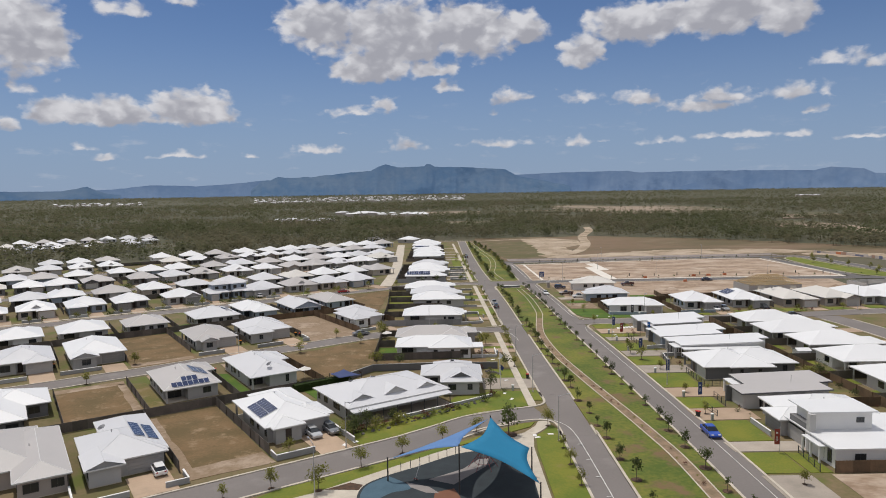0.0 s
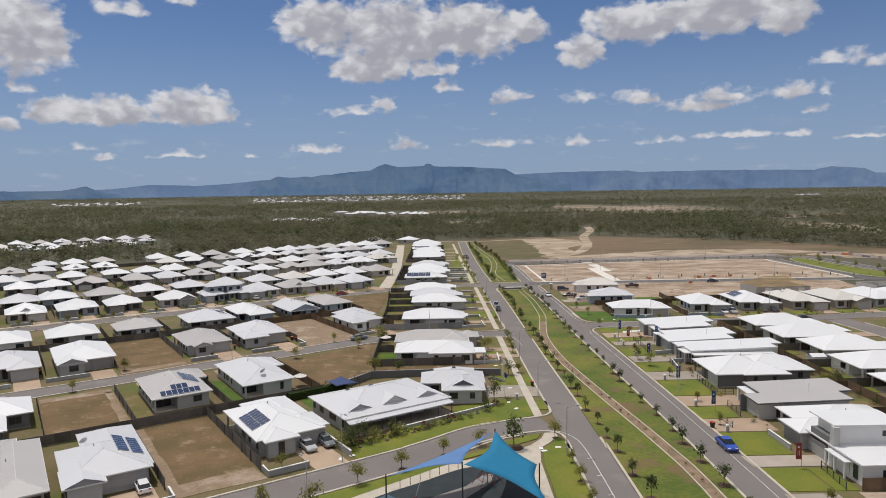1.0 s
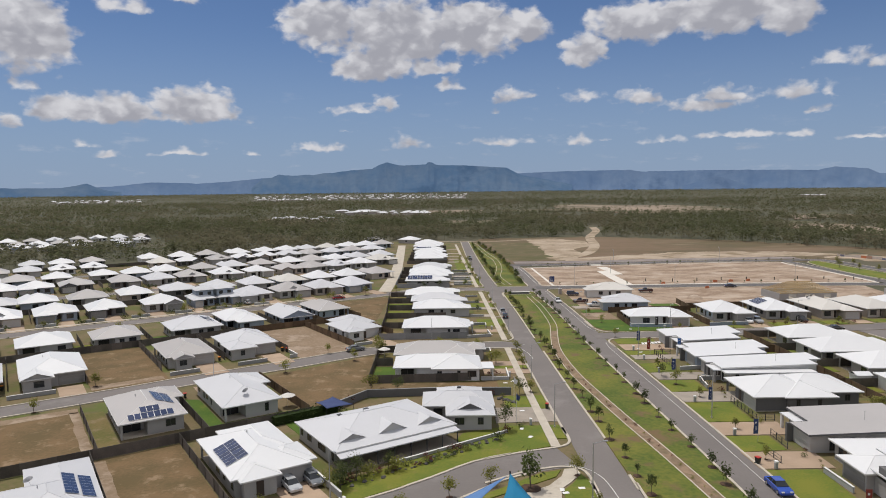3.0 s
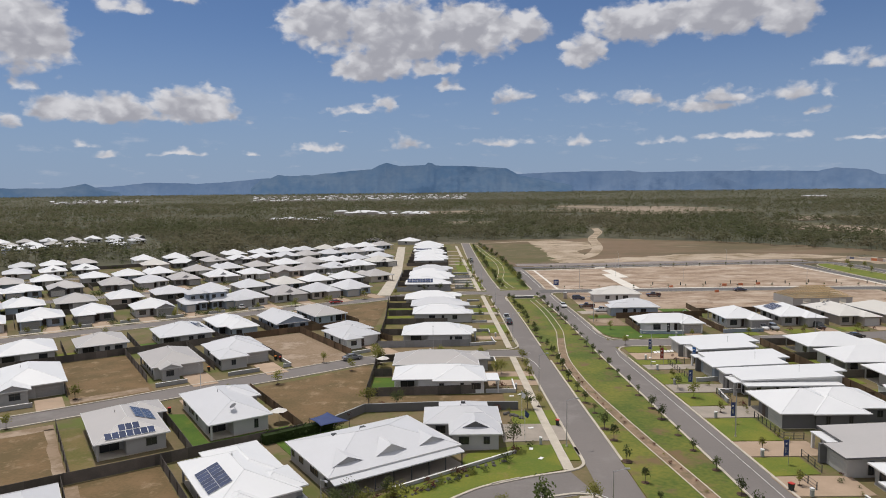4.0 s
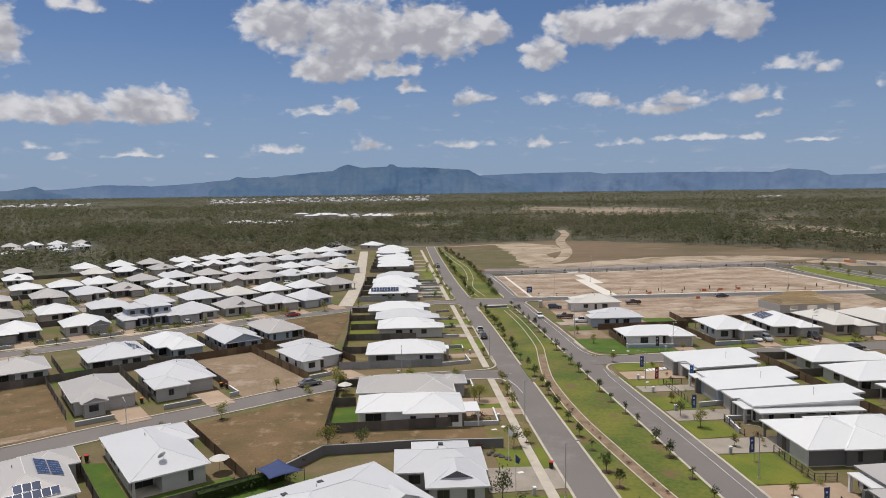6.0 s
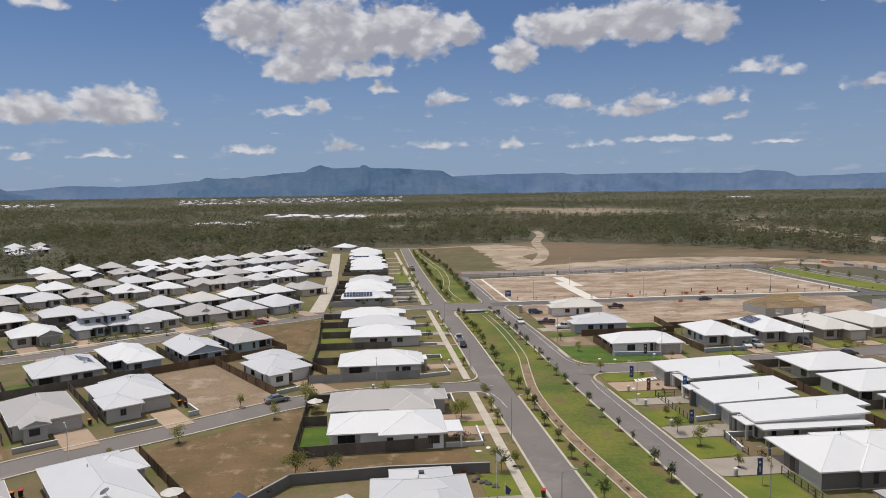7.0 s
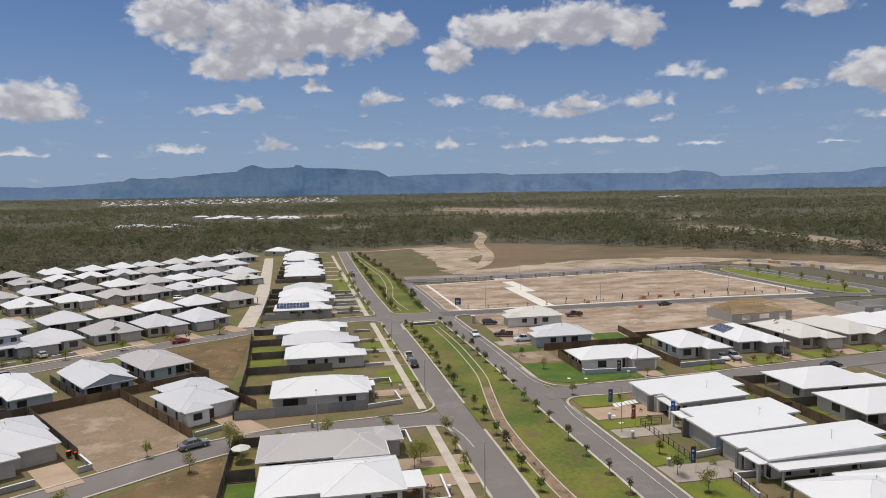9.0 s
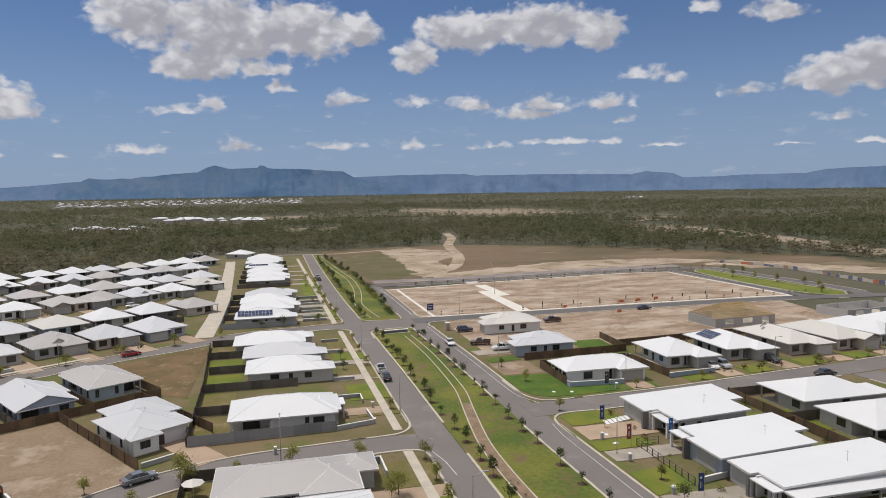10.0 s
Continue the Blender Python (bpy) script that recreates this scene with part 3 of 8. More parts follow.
def road(name, pts, half, label, mat="asphalt", kerb=True, step=2.0):
    line = curve(pts, step)
    ROAD_COUNT[0] += 1
    z = 0.004 * ROAD_COUNT[0]
    solid(name, ribbon(line, -half, half, z - 0.1, z), M[mat], label, "road", kind="structure")
    if not kerb:
        return
    for s in (-1, 1):
        run = []
        for p in line + [None]:
            ok = False
            if p is not None:
                i = line.index(p)
                d = (line[min(i + 1, len(line) - 1)] - line[max(i - 1, 0)]).normalized()
                e = p + Vector((d.y, -d.x)) * half * s
                ok = all((e - Vector(j[:2])).length > j[2] for j in JUNCTIONS)
            if ok:
                run.append(p)
            else:
                if len(run) > 2:
                    a, c = sorted((s * half, s * (half + 0.4)))
                    solid("kerb", ribbon(run, a, c, -0.1, 0.15), M["concrete"], "pale concrete kerb along the street", "kerb", kind="structure")
                run = []


road("road", [(26.15, 40), (26.15, 80), (26.15, 106)], 2.85, "grey asphalt main road beside a small park")
road("road", [(26.0, 104), (25.9, 125), (25.4, 150), (24.95, 180), (24.6, 205), (24.3, 232), (23.6, 265), (23.0, 292), (21.6, 335), (20.8, 395), (20.5, 455), (20.4, 535)], 2.75, "grey asphalt main road beside a grassed median")
road("road", [(45.8, 40), (45.6, 97), (45.0, 130), (44.3, 160), (43.55, 190), (43.4, 215), (42.9, 242), (41.9, 270), (41.3, 300), (41.0, 335), (40.2, 372)], 2.85, "grey asphalt road with a white edge line")
road("road", [uv(-60, 86), uv(40, 86), uv(58, 86.6), uv(68, 87.9), (14.5, 113.4), (21.5, 115.6)], 3.6, "grey asphalt side street")
road("road", [uv(-60, 160), uv(20, 160.6), uv(45, 162), uv(66, 162.3), (-17.5, 183), (-6, 187.4), (6, 188.8), (14, 189.4), (22, 189.7)], 3.4, "grey asphalt side street curving to the main road")
road("road", [uv(-40, 241), uv(60, 241), uv(112, 243), (-26, 272), (-14, 281), (0, 286), (21, 288)], 3.6, "grey asphalt side street curving to the main road")
road("road", [uv(-20, 311), uv(160, 311)], 3.4, "grey asphalt side street between houses")
road("road", [uv(-10, 382), uv(200, 382)], 3.4, "grey asphalt side street between houses")
road("road", [(24, 286.6), (41, 286.6)], 6.6, "short asphalt link between the two roads", kerb=False)
road("road", [(44, 199.0), (60, 199.6), (80, 201.0), (100, 203.5), (160, 211)], 3.7, "grey asphalt side street")
road("road", [(122, 202), (124, 170), (124, 60)], 4.0, "grey asphalt side street")
road("road", [(41, 290), (62, 290.1), (90, 290.3), (120, 290.5), (150, 290.2), (178, 289), (204, 286), (230, 282)], 3.6, "dark new asphalt road past the bare lots", "asphalt_dark")
road("road", [(38.5, 372.5), (55, 371.2), (80, 372.5), (110, 376), (140, 379.5), (165, 380.5), (186, 379.8), (203, 380.5), (209, 372), (210.5, 345), (212.6, 312), (212, 294), (206, 284)], 3.4, "dark new asphalt road round a green reserve", "asphalt_dark")
road("road", [(185.8, 380), (185.4, 340), (186.6, 291)], 2.5, "dark new asphalt road beside a green reserve", "asphalt_dark")
road("lane", [(-20, 284), (-19.4, 340), (-22, 420), (-25.5, 505)], 2.6, "pale concrete lane behind the houses", "concrete", kerb=False)
# rounded kerb returns at the corners
for pts in ([(22.9, 128), (23.1, 123.6), (22.7, 121.0), (20.6, 119.3), (15, 117.5), (9, 114.9)], [(8.5, 106.6), (13.9, 109.9), (17.8, 111.4), (20.4, 111.8), (22.6, 110.8), (23.3, 108), (23.3, 101)],
            [(21.85, 206), (22.0, 199.6), (21.6, 196.2), (20.0, 194.1), (17.6, 193.3), (11, 192.9)], [(11, 185.8), (17, 186.2), (20, 186.0), (21.8, 184.8), (22.2, 182), (22.2, 177)],
            [(19.8, 303), (20.0, 297), (18.8, 293.4), (15, 292.4), (9, 291.5)], [(9, 284.0), (15, 284.3), (19, 283.2), (20.6, 280.5), (20.9, 276)],
            [(26.0, 268), (26.1, 275.5), (27.6, 278.6), (33, 280.0), (37.4, 280.2), (38.8, 278), (39.1, 271)], [(25.3, 305), (25.7, 297.5), (27.4, 294.6), (33, 293.4), (37.2, 293.6), (38.4, 296), (38.5, 304)],
            [(46.6, 184), (46.4, 190.5), (47.2, 193.8), (49.6, 195.6), (56, 195.6)], [(45.9, 219), (46.2, 211), (47.2, 206.2), (49.8, 203.4), (57, 203.3)],
            [(44.5, 280), (44.6, 283.8), (46.2, 286.0), (51, 286.4)], [(44.0, 304), (44.1, 297.6), (45.6, 294.6), (51, 293.8)]):
    strip("kerb", pts, -0.22, 0.22, 0.15, M["concrete"], "pale rounded concrete kerb at the street corner", "kerb", 0.25, 0.8)
sheet("reserve", [(193.5, 369), (197, 373.6), (202, 374.2), (203.4, 339), (206, 314), (207, 295), (203, 289.5), (197, 289.4), (192, 296), (189.4, 320), (190.6, 352)], 0.12, M["grass"], "bright green mown reserve inside a kerb", "lawn", 0.2)
strip("kerb", [(193.5, 369), (197, 373.6), (202, 374.2), (203.4, 339), (206, 314), (207, 295), (203, 289.5), (197, 289.4), (192, 296), (189.4, 320), (190.6, 352), (193.5, 369)], -0.25, 0.25, 0.16, M["concrete"], "pale concrete kerb round the reserve", "kerb", 0.2, 5)
# edge lines
LINE = "thin white line painted along the road edge"
strip("road_line", [(46.9, 60), (46.8, 97), (46.4, 128), (45.6, 160), (45.0, 186), (45.5, 191)], -0.05, 0.05, 0.075, M["line_paint"], LINE, "road marking", 0.02)
strip("road_line", [(47.6, 202.6), (45.4, 207.5), (44.9, 216), (44.4, 242), (43.5, 268), (43.4, 280)], -0.05, 0.05, 0.075, M["line_paint"], LINE, "road marking", 0.02)
strip("road_line", [(42.8, 300), (42.4, 335), (41.6, 360)], -0.1, 0.1, 0.075, M["line_paint"], LINE, "road marking", 0.02)
strip("road_line", [(20.6, 112.4), (23.0, 111.4), (24.6, 109), (25.4, 105), (25.7, 95), (25.9, 60)], -0.06, 0.06, 0.075, M["line_paint"], LINE, "road marking", 0.02, 1.0)
for k in range(4):
    strip("road_line", [(25.0, 100 - 6.2 * k), (25.7, 100.1 - 6.2 * k)], -0.07, 0.07, 0.079, M["line_paint"], "short white parking bay tick", "road marking", 0.02)
strip("road_line", [(22.9, 184.6), (23.9, 180), (24.3, 175)], -0.06, 0.06, 0.075, M["line_paint"], "thin white line painted at the side street mouth", "road marking", 0.02)
strip("road_line", [(23.4, 189.9), (24.2, 189.7)], -0.06, 0.06, 0.079, M["line_paint"], "short white tick on the road", "road marking", 0.02)


def west_path(y):
    """The middle of the footpath beside the main road."""
    return float(np.interp(y, (118, 140, 186, 196, 244, 277, 292, 400, 506), (20.5, 19.95, 19.25, 19.5, 18.5, 18.0, 17.3, 15.2, 13.1)))


def west_kerb(y):
    """The western edge of the main road."""
    return float(np.interp(y, (122, 150, 180, 205, 232, 265, 292, 335, 395, 530), (23.15, 22.6, 22.15, 21.8, 21.5, 20.8, 20.2, 18.8, 18.0, 17.6)))


strip("footpath", [uv(-40, 247.4), uv(60, 247.4), uv(108, 249)], -0.7, 0.7, 0.10, M["concrete"], "pale concrete footpath along the side street", "footpath")
for y0, y1 in ((119.6, 186.4), (195.4, 281), (293, 508)):
    strip("footpath", [(west_path(y), y) for y in (y0, y0 * 0.66 + y1 * 0.34, y0 * 0.34 + y1 * 0.66, y1)], -0.75, 0.75, 0.10, M["concrete"], "pale concrete footpath through the verge", "footpath")
# the median with its dry creek
sheet("median", [(29.0, 40), (42.9, 40), (42.7, 97), (42.1, 130), (41.4, 160), (40.7, 188), (40.5, 215), (40.0, 242), (39.1, 268), (38.6, 278), (37.2, 280), (33, 279.8), (27.7, 278.4), (26.1, 275), (26.5, 262), (27.0, 232), (27.4, 205), (27.7, 180), (28.2, 150), (28.7, 125), (29.0, 104)], 0.10, M["median_grass"], "mown grass median with worn and green patches", "median", 0.2)
sheet("median", [(25.8, 297.5), (27.5, 294.8), (33, 293.6), (37.1, 293.8), (38.3, 296), (38.1, 335), (37.3, 372), (38.2, 396), (37.4, 402), (31, 470), (25.2, 528), (23.2, 528), (23.3, 455), (23.6, 395), (24.4, 335)], 0.10, M["median_grass"], "mown grass median with worn and green patches", "median", 0.2)
CREEK_X = [(39.2, 60), (39.0, 91), (38.1, 103), (36.5, 117), (34.7, 131), (33.1, 145), (31.8, 158), (31.3, 172), (31.6, 185), (33.2, 198), (34.4, 206)]
strip("creek_bed", CREEK_X, -0.85, 0.85, 0.13, M["creek_bed"], "dry reddish gravel creek bed between concrete edges", "creek", 0.1)
CREEK = CREEK_X + [(35.6, 215), (36.2, 230), (36.3, 248), (35.4, 269)]
for s in (-1, 1):
    a, c = sorted((s * 0.85, s * 1.05))
    strip("edging", CREEK, a, c, 0.16, M["concrete"], "thin pale concrete edge of the dry creek", "edging", 0.2)
CREEK_N = [(30.5, 299), (28.9, 316), (28.8, 330), (31.4, 352), (32.8, 375), (32.9, 402), (30.4, 440), (28.0, 490), (26.5, 520)]
for s in (-1, 1):
    a, c = sorted((s * 1.2, s * 1.42))
    strip("edging", CREEK_N, a, c, 0.16, M["concrete"], "thin pale concrete edge of the dry swale", "edging", 0.2)
# the white staggered path across the bare lots
M["new_concrete"] = material("new_concrete", (0.66, 0.62, 0.56), (0.57, 0.53, 0.475), 0.4, 4.0, 0.85, contrast=0.7)
NEW_PATH = "new white concrete path across bare earth"
sheet("footpath", [(77.2, 294.6), (82.2, 294.6), (82.0, 328.5), (86.8, 329.3), (86.4, 359), (81.2, 358.6), (82.3, 342), (77.6, 341.6)], 0.06, M["new_concrete"], NEW_PATH, "footpath")
sheet("footpath", [(80.4, 366.5), (85.6, 367), (86.2, 371), (80.6, 370.6)], 0.062, M["new_concrete"], "small new white concrete pad beside the road", "footpath")
strip("footpath", [(46.5, 294.6), (66, 295.0), (120, 296.2), (171, 295.2), (182.6, 293.6)], -0.7, 0.7, 0.065, M["new_concrete"], NEW_PATH, "footpath", 0.1)
strip("footpath", [(182.6, 294), (182.2, 325), (180.2, 364), (181.5, 371)], -0.6, 0.6, 0.07, M["new_concrete"], NEW_PATH, "footpath", 0.1)
strip("footpath", [(45.5, 358.4), (60, 361), (80, 364.6), (110, 369), (140, 372.5), (165, 373.4), (181, 371.6)], -0.5, 0.5, 0.066, M["new_concrete"], NEW_PATH, "footpath", 0.1)
strip("footpath", [(49.0, 295.5), (48.6, 325), (48.1, 358)], -0.55, 0.55, 0.068, M["new_concrete"], NEW_PATH, "footpath", 0.1)
strip("gravel_verge", [(42, 374.5), (80, 374.5), (110, 378), (140, 381.5), (165, 382.6), (200, 383)], -15, -4.4, 0.03, M["gravel"], "grey gravel verge along the new road", "verge", 0.08)


# ---- houses ----
WIN_CACHE = {}


def window_meshes(w, h):
    key = (round(w, 1), round(h, 1))
    if key not in WIN_CACHE:
        f = Build()
        for x0, z0, x1, z1 in ((-w / 2, 0, w / 2, 0.07), (-w / 2, h - 0.07, w / 2, h), (-w / 2, 0.07, -w / 2 + 0.07, h - 0.07), (w / 2 - 0.07, 0.07, w / 2, h - 0.07), (-0.03, 0.07, 0.03, h - 0.07)):
            f.box(x0, -0.07, z0, x1, 0.02, z1)
        p = Build().box(-w / 2 + 0.05, -0.035, 0.05, w / 2 - 0.05, 0.01, h - 0.05)
        WIN_CACHE[key] = (f.mesh("window", M["frame_dark"]), p.mesh("pane", M["glass"]))
    return WIN_CACHE[key]


FAR_WIN = {}


def window(parent, x, y, z, w, h, turn, full=True):
    """A framed window on a wall that faces -y, turned by `turn` degrees."""
    f, p = window_meshes(w, h)
    if not full:
        key = f.name
        if key not in FAR_WIN:
            FAR_WIN[key] = Build().box(-w / 2, -0.05, 0, w / 2, 0.02, h).mesh("window", M["glass"])
        return part("window", FAR_WIN[key], None, parent, at=pose(x, y, z, 0, 0, turn))
    ob = part("window", f, None, parent, at=pose(x, y, z, 0, 0, turn))
    part("pane", p, None, ob)
    return ob


def hip_roof(b, x0, y0, x1, y1, z, pitch, lift=0.0):
    """A hipped roof with a soffit and a fascia over a rectangle. Returns its ridge."""
    w, d = x1 - x0, y1 - y0
    s = min(w, d) / 2
    h = s * math.tan(radians(pitch))
    if w >= d:
        r0, r1 = (x0 + s, (y0 + y1) / 2, z + h), (x1 - s, (y0 + y1) / 2, z + h)
        f = [((x0, y0), (x1, y0), r1, r0), ((x1, y1), (x0, y1), r0, r1), ((x0, y1), (x0, y0), r0), ((x1, y0), (x1, y1), r1)]
    else:
        r0, r1 = ((x0 + x1) / 2, y0 + s, z + h), ((x0 + x1) / 2, y1 - s, z + h)
        f = [((x0, y0), (x1, y0), r0), ((x1, y1), (x0, y1), r1), ((x0, y1), (x0, y0), r0, r1), ((x1, y0), (x1, y1), r1, r0)]
    for q in f:
        b.face(*[(*p, z) if len(p) == 2 else p for p in q])
    b.face((x0, y0, z - 0.12), (x0, y1, z - 0.12), (x1, y1, z - 0.12), (x1, y0, z - 0.12))
    return r0, r1


def gable_wing(b, x0, y0, x1, y1, z, pitch):
    """A gabled wing whose open end faces -y."""
    h = (x1 - x0) / 2 * math.tan(radians(pitch))
    xm = (x0 + x1) / 2
    b.face((x0, y1, z), (x0, y0, z), (xm, y0, z + h), (xm, y1, z + h))
    b.face((x1, y0, z), (x1, y1, z), (xm, y1, z + h), (xm, y0, z + h))
    b.face((x0, y0, z - 0.12), (x0, y1, z - 0.12), (x1, y1, z - 0.12), (x1, y0, z - 0.12))
    return h


def ring(b, x0, y0, x1, y1, z0, z1, t):
    n = len(b.v)
    for e in (t, 0.0):
        for z in (z0, z1):
            b.v += [(x0 - e, y0 - e, z), (x1 + e, y0 - e, z), (x1 + e, y1 + e, z), (x0 - e, y1 + e, z)]
    for i in range(4):
        j = (i + 1) % 4
        b.f += [(n + i, n + j, n + 4 + j, n + 4 + i), (n + 4 + i, n + 4 + j, n + 12 + j, n + 12 + i), (n + 12 + i, n + 12 + j, n + 8 + j, n + 8 + i), (n + 8 + i, n + 8 + j, n + j, n + i)]


def caps(hs, mat, x0, y0, x1, y1, z, r0, r1):
    """Ridge and hip cappings, one part each."""
    near0 = sorted(((x0, y0, z), (x0, y1, z), (x1, y0, z), (x1, y1, z)), key=lambda p: (Vector(p) - Vector(r0)).length)
    cap(hs, mat, (*r0[:2], r0[2] + 0.02), (*r1[:2], r1[2] + 0.02))
    for p in near0[:2]:
        cap(hs, mat, p, r0)
    for p in near0[2:]:
        cap(hs, mat, p, r1)


def cap(hs, mat, a, b):
    mat = M["fascia"] if mat is M["roof_grey"] else mat
    if (Vector(a) - Vector(b)).length > 0.4:
        part("ridge_cap", Build().tube((*a[:2], a[2] - 0.02), (*b[:2], b[2] - 0.02), 0.06, 0.06, 6), mat, hs)


GARAGE_CACHE = {}


def garage_mesh(w, h):
    key = (round(w, 1), round(h, 1))
    if key not in GARAGE_CACHE:
        b = Build()
        for i in range(4):
            b.box(-w / 2, -0.06, h * i / 4 + 0.01, w / 2, 0.02, h * (i + 1) / 4 - 0.015)
        GARAGE_CACHE[key] = b.mesh("garage_door", M["garage_door"])
    return GARAGE_CACHE[key]


ROOF_WORDS = {"white": "bright white", "light": "pale grey", "grey": "warm grey", "cream": "cream"}
WALL_WORDS = {"grey": "grey", "white": "white", "beige": "beige", "dark": "charcoal", "blue": "blue-grey"}


def house(x, y, w, d, turn, roof="white", wall="grey", garage=1, wing="hip", pitch=20, near=False, gablets=0, eave=2.8, label="", group="houses of the estate", share=0.52, swap=False):
    """A single-storey house with its eaves over w x d metres, its front towards its own -y, and the garage to one side of the front."""
    label = label or f"single-storey {WALL_WORDS[wall]} rendered house with {ROOF_WORDS[roof]} metal roof"
    hs = thing("house", label, "house", pose(x, y, 0, 0, 0, turn), group)
    ov, g = 0.6, garage
    front_step = 0.0 if wing == "none" else min(2.4, d * 0.14)
    gw = min(6.8, w * share)
    # eaves of the main roof and of the wing over the garage or the front room
    X0, X1, Y0, Y1 = -w / 2, w / 2, -d / 2 + front_step, d / 2
    wx0, wx1 = (X1 - gw, X1) if g > 0 else (X0, X0 + gw)
    # walls: the garage runs to the front, the entry is set back under the roof, the back corner is an open patio
    bx0, bx1, by0, by1 = X0 + ov, X1 - ov, Y0 + ov, Y1 - ov
    gx0, gx1 = wx0 + ov, wx1 - ov
    pat_w, pat_d = min(4.6, w * 0.38), min(3.2, d * 0.2)
    fy = -d / 2 + ov
    if g > 0:
        out = [(bx0, by0), (gx0 - 2.0, by0), (gx0 - 2.0, by0 + 1.2), (gx0, by0 + 1.2), (gx0, fy), (gx1, fy), (bx1, by1), (bx0 + pat_w, by1), (bx0 + pat_w, by1 - pat_d), (bx0, by1 - pat_d)]
    else:
        out = [(gx0, fy), (gx1, fy), (gx1, by0 + 1.2), (gx1 + 2.0, by0 + 1.2), (gx1 + 2.0, by0), (bx1, by0), (bx1, by1 - pat_d), (bx1 - pat_w, by1 - pat_d), (bx1 - pat_w, by1), (bx0, by1)]
    top = eave - 0.13
    part("wall", Build().prism(out, 0.0, top), M["wall_" + wall], hs)
    part("slab", Build().box(bx0 - 0.05, by0 - 0.05, -0.05, bx1 + 0.05, by1 + 0.05, 0.12), M["concrete"], hs)
    rb, gb = Build(), Build()
    r0, r1 = hip_roof(rb, X0, Y0, X1, Y1, eave, pitch)
    if near:
        caps(hs, M["roof_" + roof], X0, Y0, X1, Y1, eave, r0, r1)
    ring(gb, X0, Y0, X1, Y1, eave - 0.17, eave + 0.03, 0.09)
    part("roof", rb, M["roof_" + roof], hs)
    inner = min(Y1 - 0.5, Y0 + gw / 2 + 1.5)
    wb = Build()
    zw = eave - 0.004
    if wing != "none" and near:
        wg = Build()
        ring(wg, wx0, -d / 2, wx1, Y0, eave - 0.168, eave + 0.028, 0.086)
        part("gutter", wg, M["fascia"], hs)
    if wing == "gable":
        h = gable_wing(wb, wx0, -d / 2, wx1, inner, zw, pitch)
        part("gable", Build().prism([(wx0 + ov, fy), (wx1 - ov, fy), (wx1 - ov, fy + 0.2), (wx0 + ov, fy + 0.2)], top, top + 0.02).face((wx0 + 0.3, fy, eave - 0.1), (wx1 - 0.3, fy, eave - 0.1), ((wx0 + wx1) / 2, fy, eave + h * 0.93)), M["wall_" + wall], hs)
        if near:
            cap(hs, M["roof_" + roof], ((wx0 + wx1) / 2, -d / 2, eave + h), ((wx0 + wx1) / 2, inner, eave + h))
    elif wing == "hip":
        q0, q1 = hip_roof(wb, wx0, -d / 2, wx1, inner + gw / 2, zw, pitch)
        if near:
            for a, c in (((wx0, -d / 2, eave), q0), ((wx1, -d / 2, eave), q0), (q0, ((wx0 + wx1) / 2, inner, q0[2]))):
                cap(hs, M["roof_" + roof], a, c)
    if wing != "none":
        part("roof_wing", wb, M["roof_" + roof], hs)
    part("gutter", gb, M["fascia"], hs)
    # garage door, front door, posts
    gx = (gx0 + gx1) / 2
    if swap:
        sw0, sw1 = (bx0, gx0 - 2.0) if g > 0 else (gx1 + 2.0, bx1)
        part("garage_door", garage_mesh(sw1 - sw0 - 0.4, 2.2), None, hs, at=pose((sw0 + sw1) / 2, by0, 0.12))
        for e in (-0.9, 0, 0.9):
            window(hs, gx + e, fy, 1.0, 0.5, 1.3, 0, near)
    elif wing != "none":
        part("garage_door", garage_mesh(min(4.8, gx1 - gx0 - 0.7), 2.2), None, hs, at=pose(gx, fy, 0.12))
    else:
        for e in (-2.2, 0, 2.2):
            window(hs, gx + e, fy, 0.14, 1.4, 2.1, 0, near)
    dx = gx0 - 1.0 if g > 0 else gx1 + 1.0
    part("door", Build().box(dx - 0.5, by0 + 1.14, 0.12, dx + 0.5, by0 + 1.21, 2.2), M["door_dark"], hs, "dark front door")
    px = X0 + ov if g > 0 else X1 - ov
    sx = 1 if g > 0 else -1
    for cx, cy in ((dx - sx * 0.85, by0 + 0.1), (px + sx * 0.1, by1 - 0.1)):
        part("post", Build().box(cx - 0.12, cy - 0.12, 0.05, cx + 0.12, cy + 0.12, top), M["wall_" + wall], hs)
    # windows, front, sides and back
    lx = (bx0 + gx0 - 2.0) / 2 if g > 0 else (gx1 + 2.0 + bx1) / 2
    if not swap and abs(gx0 - 2.0 - bx0 if g > 0 else bx1 - gx1 - 2.0) > 1.4:
        window(hs, lx, by0, 0.75, min(2.0, abs(lx - px) * 1.3), 1.5, 0, near)
    L = by1 - by0
    for side in (-1, 1):
        X = bx1 if side > 0 else bx0
        for k, f in enumerate((0.18, 0.42, 0.64) if near else (0.45,)):
            ww, hh = ((1.5, 1.2), (0.8, 1.8), (1.8, 1.3))[k]
            window(hs, X, by0 + f * L, 2.25 - hh, ww, hh, 90 * side, near)
    bx = (bx0 + pat_w + bx1) / 2 if g > 0 else (bx0 + bx1 - pat_w) / 2
    window(hs, bx - 1.2, by1, 0.9, 1.8, 1.3, 180, near)
    if near:
        window(hs, bx + 1.4, by1, 0.9, 1.2, 1.3, 180)
    window(hs, (bx0 + pat_w / 2) if g > 0 else (bx1 - pat_w / 2), by1 - pat_d, 0.14, 2.6, 2.1, 180, near)
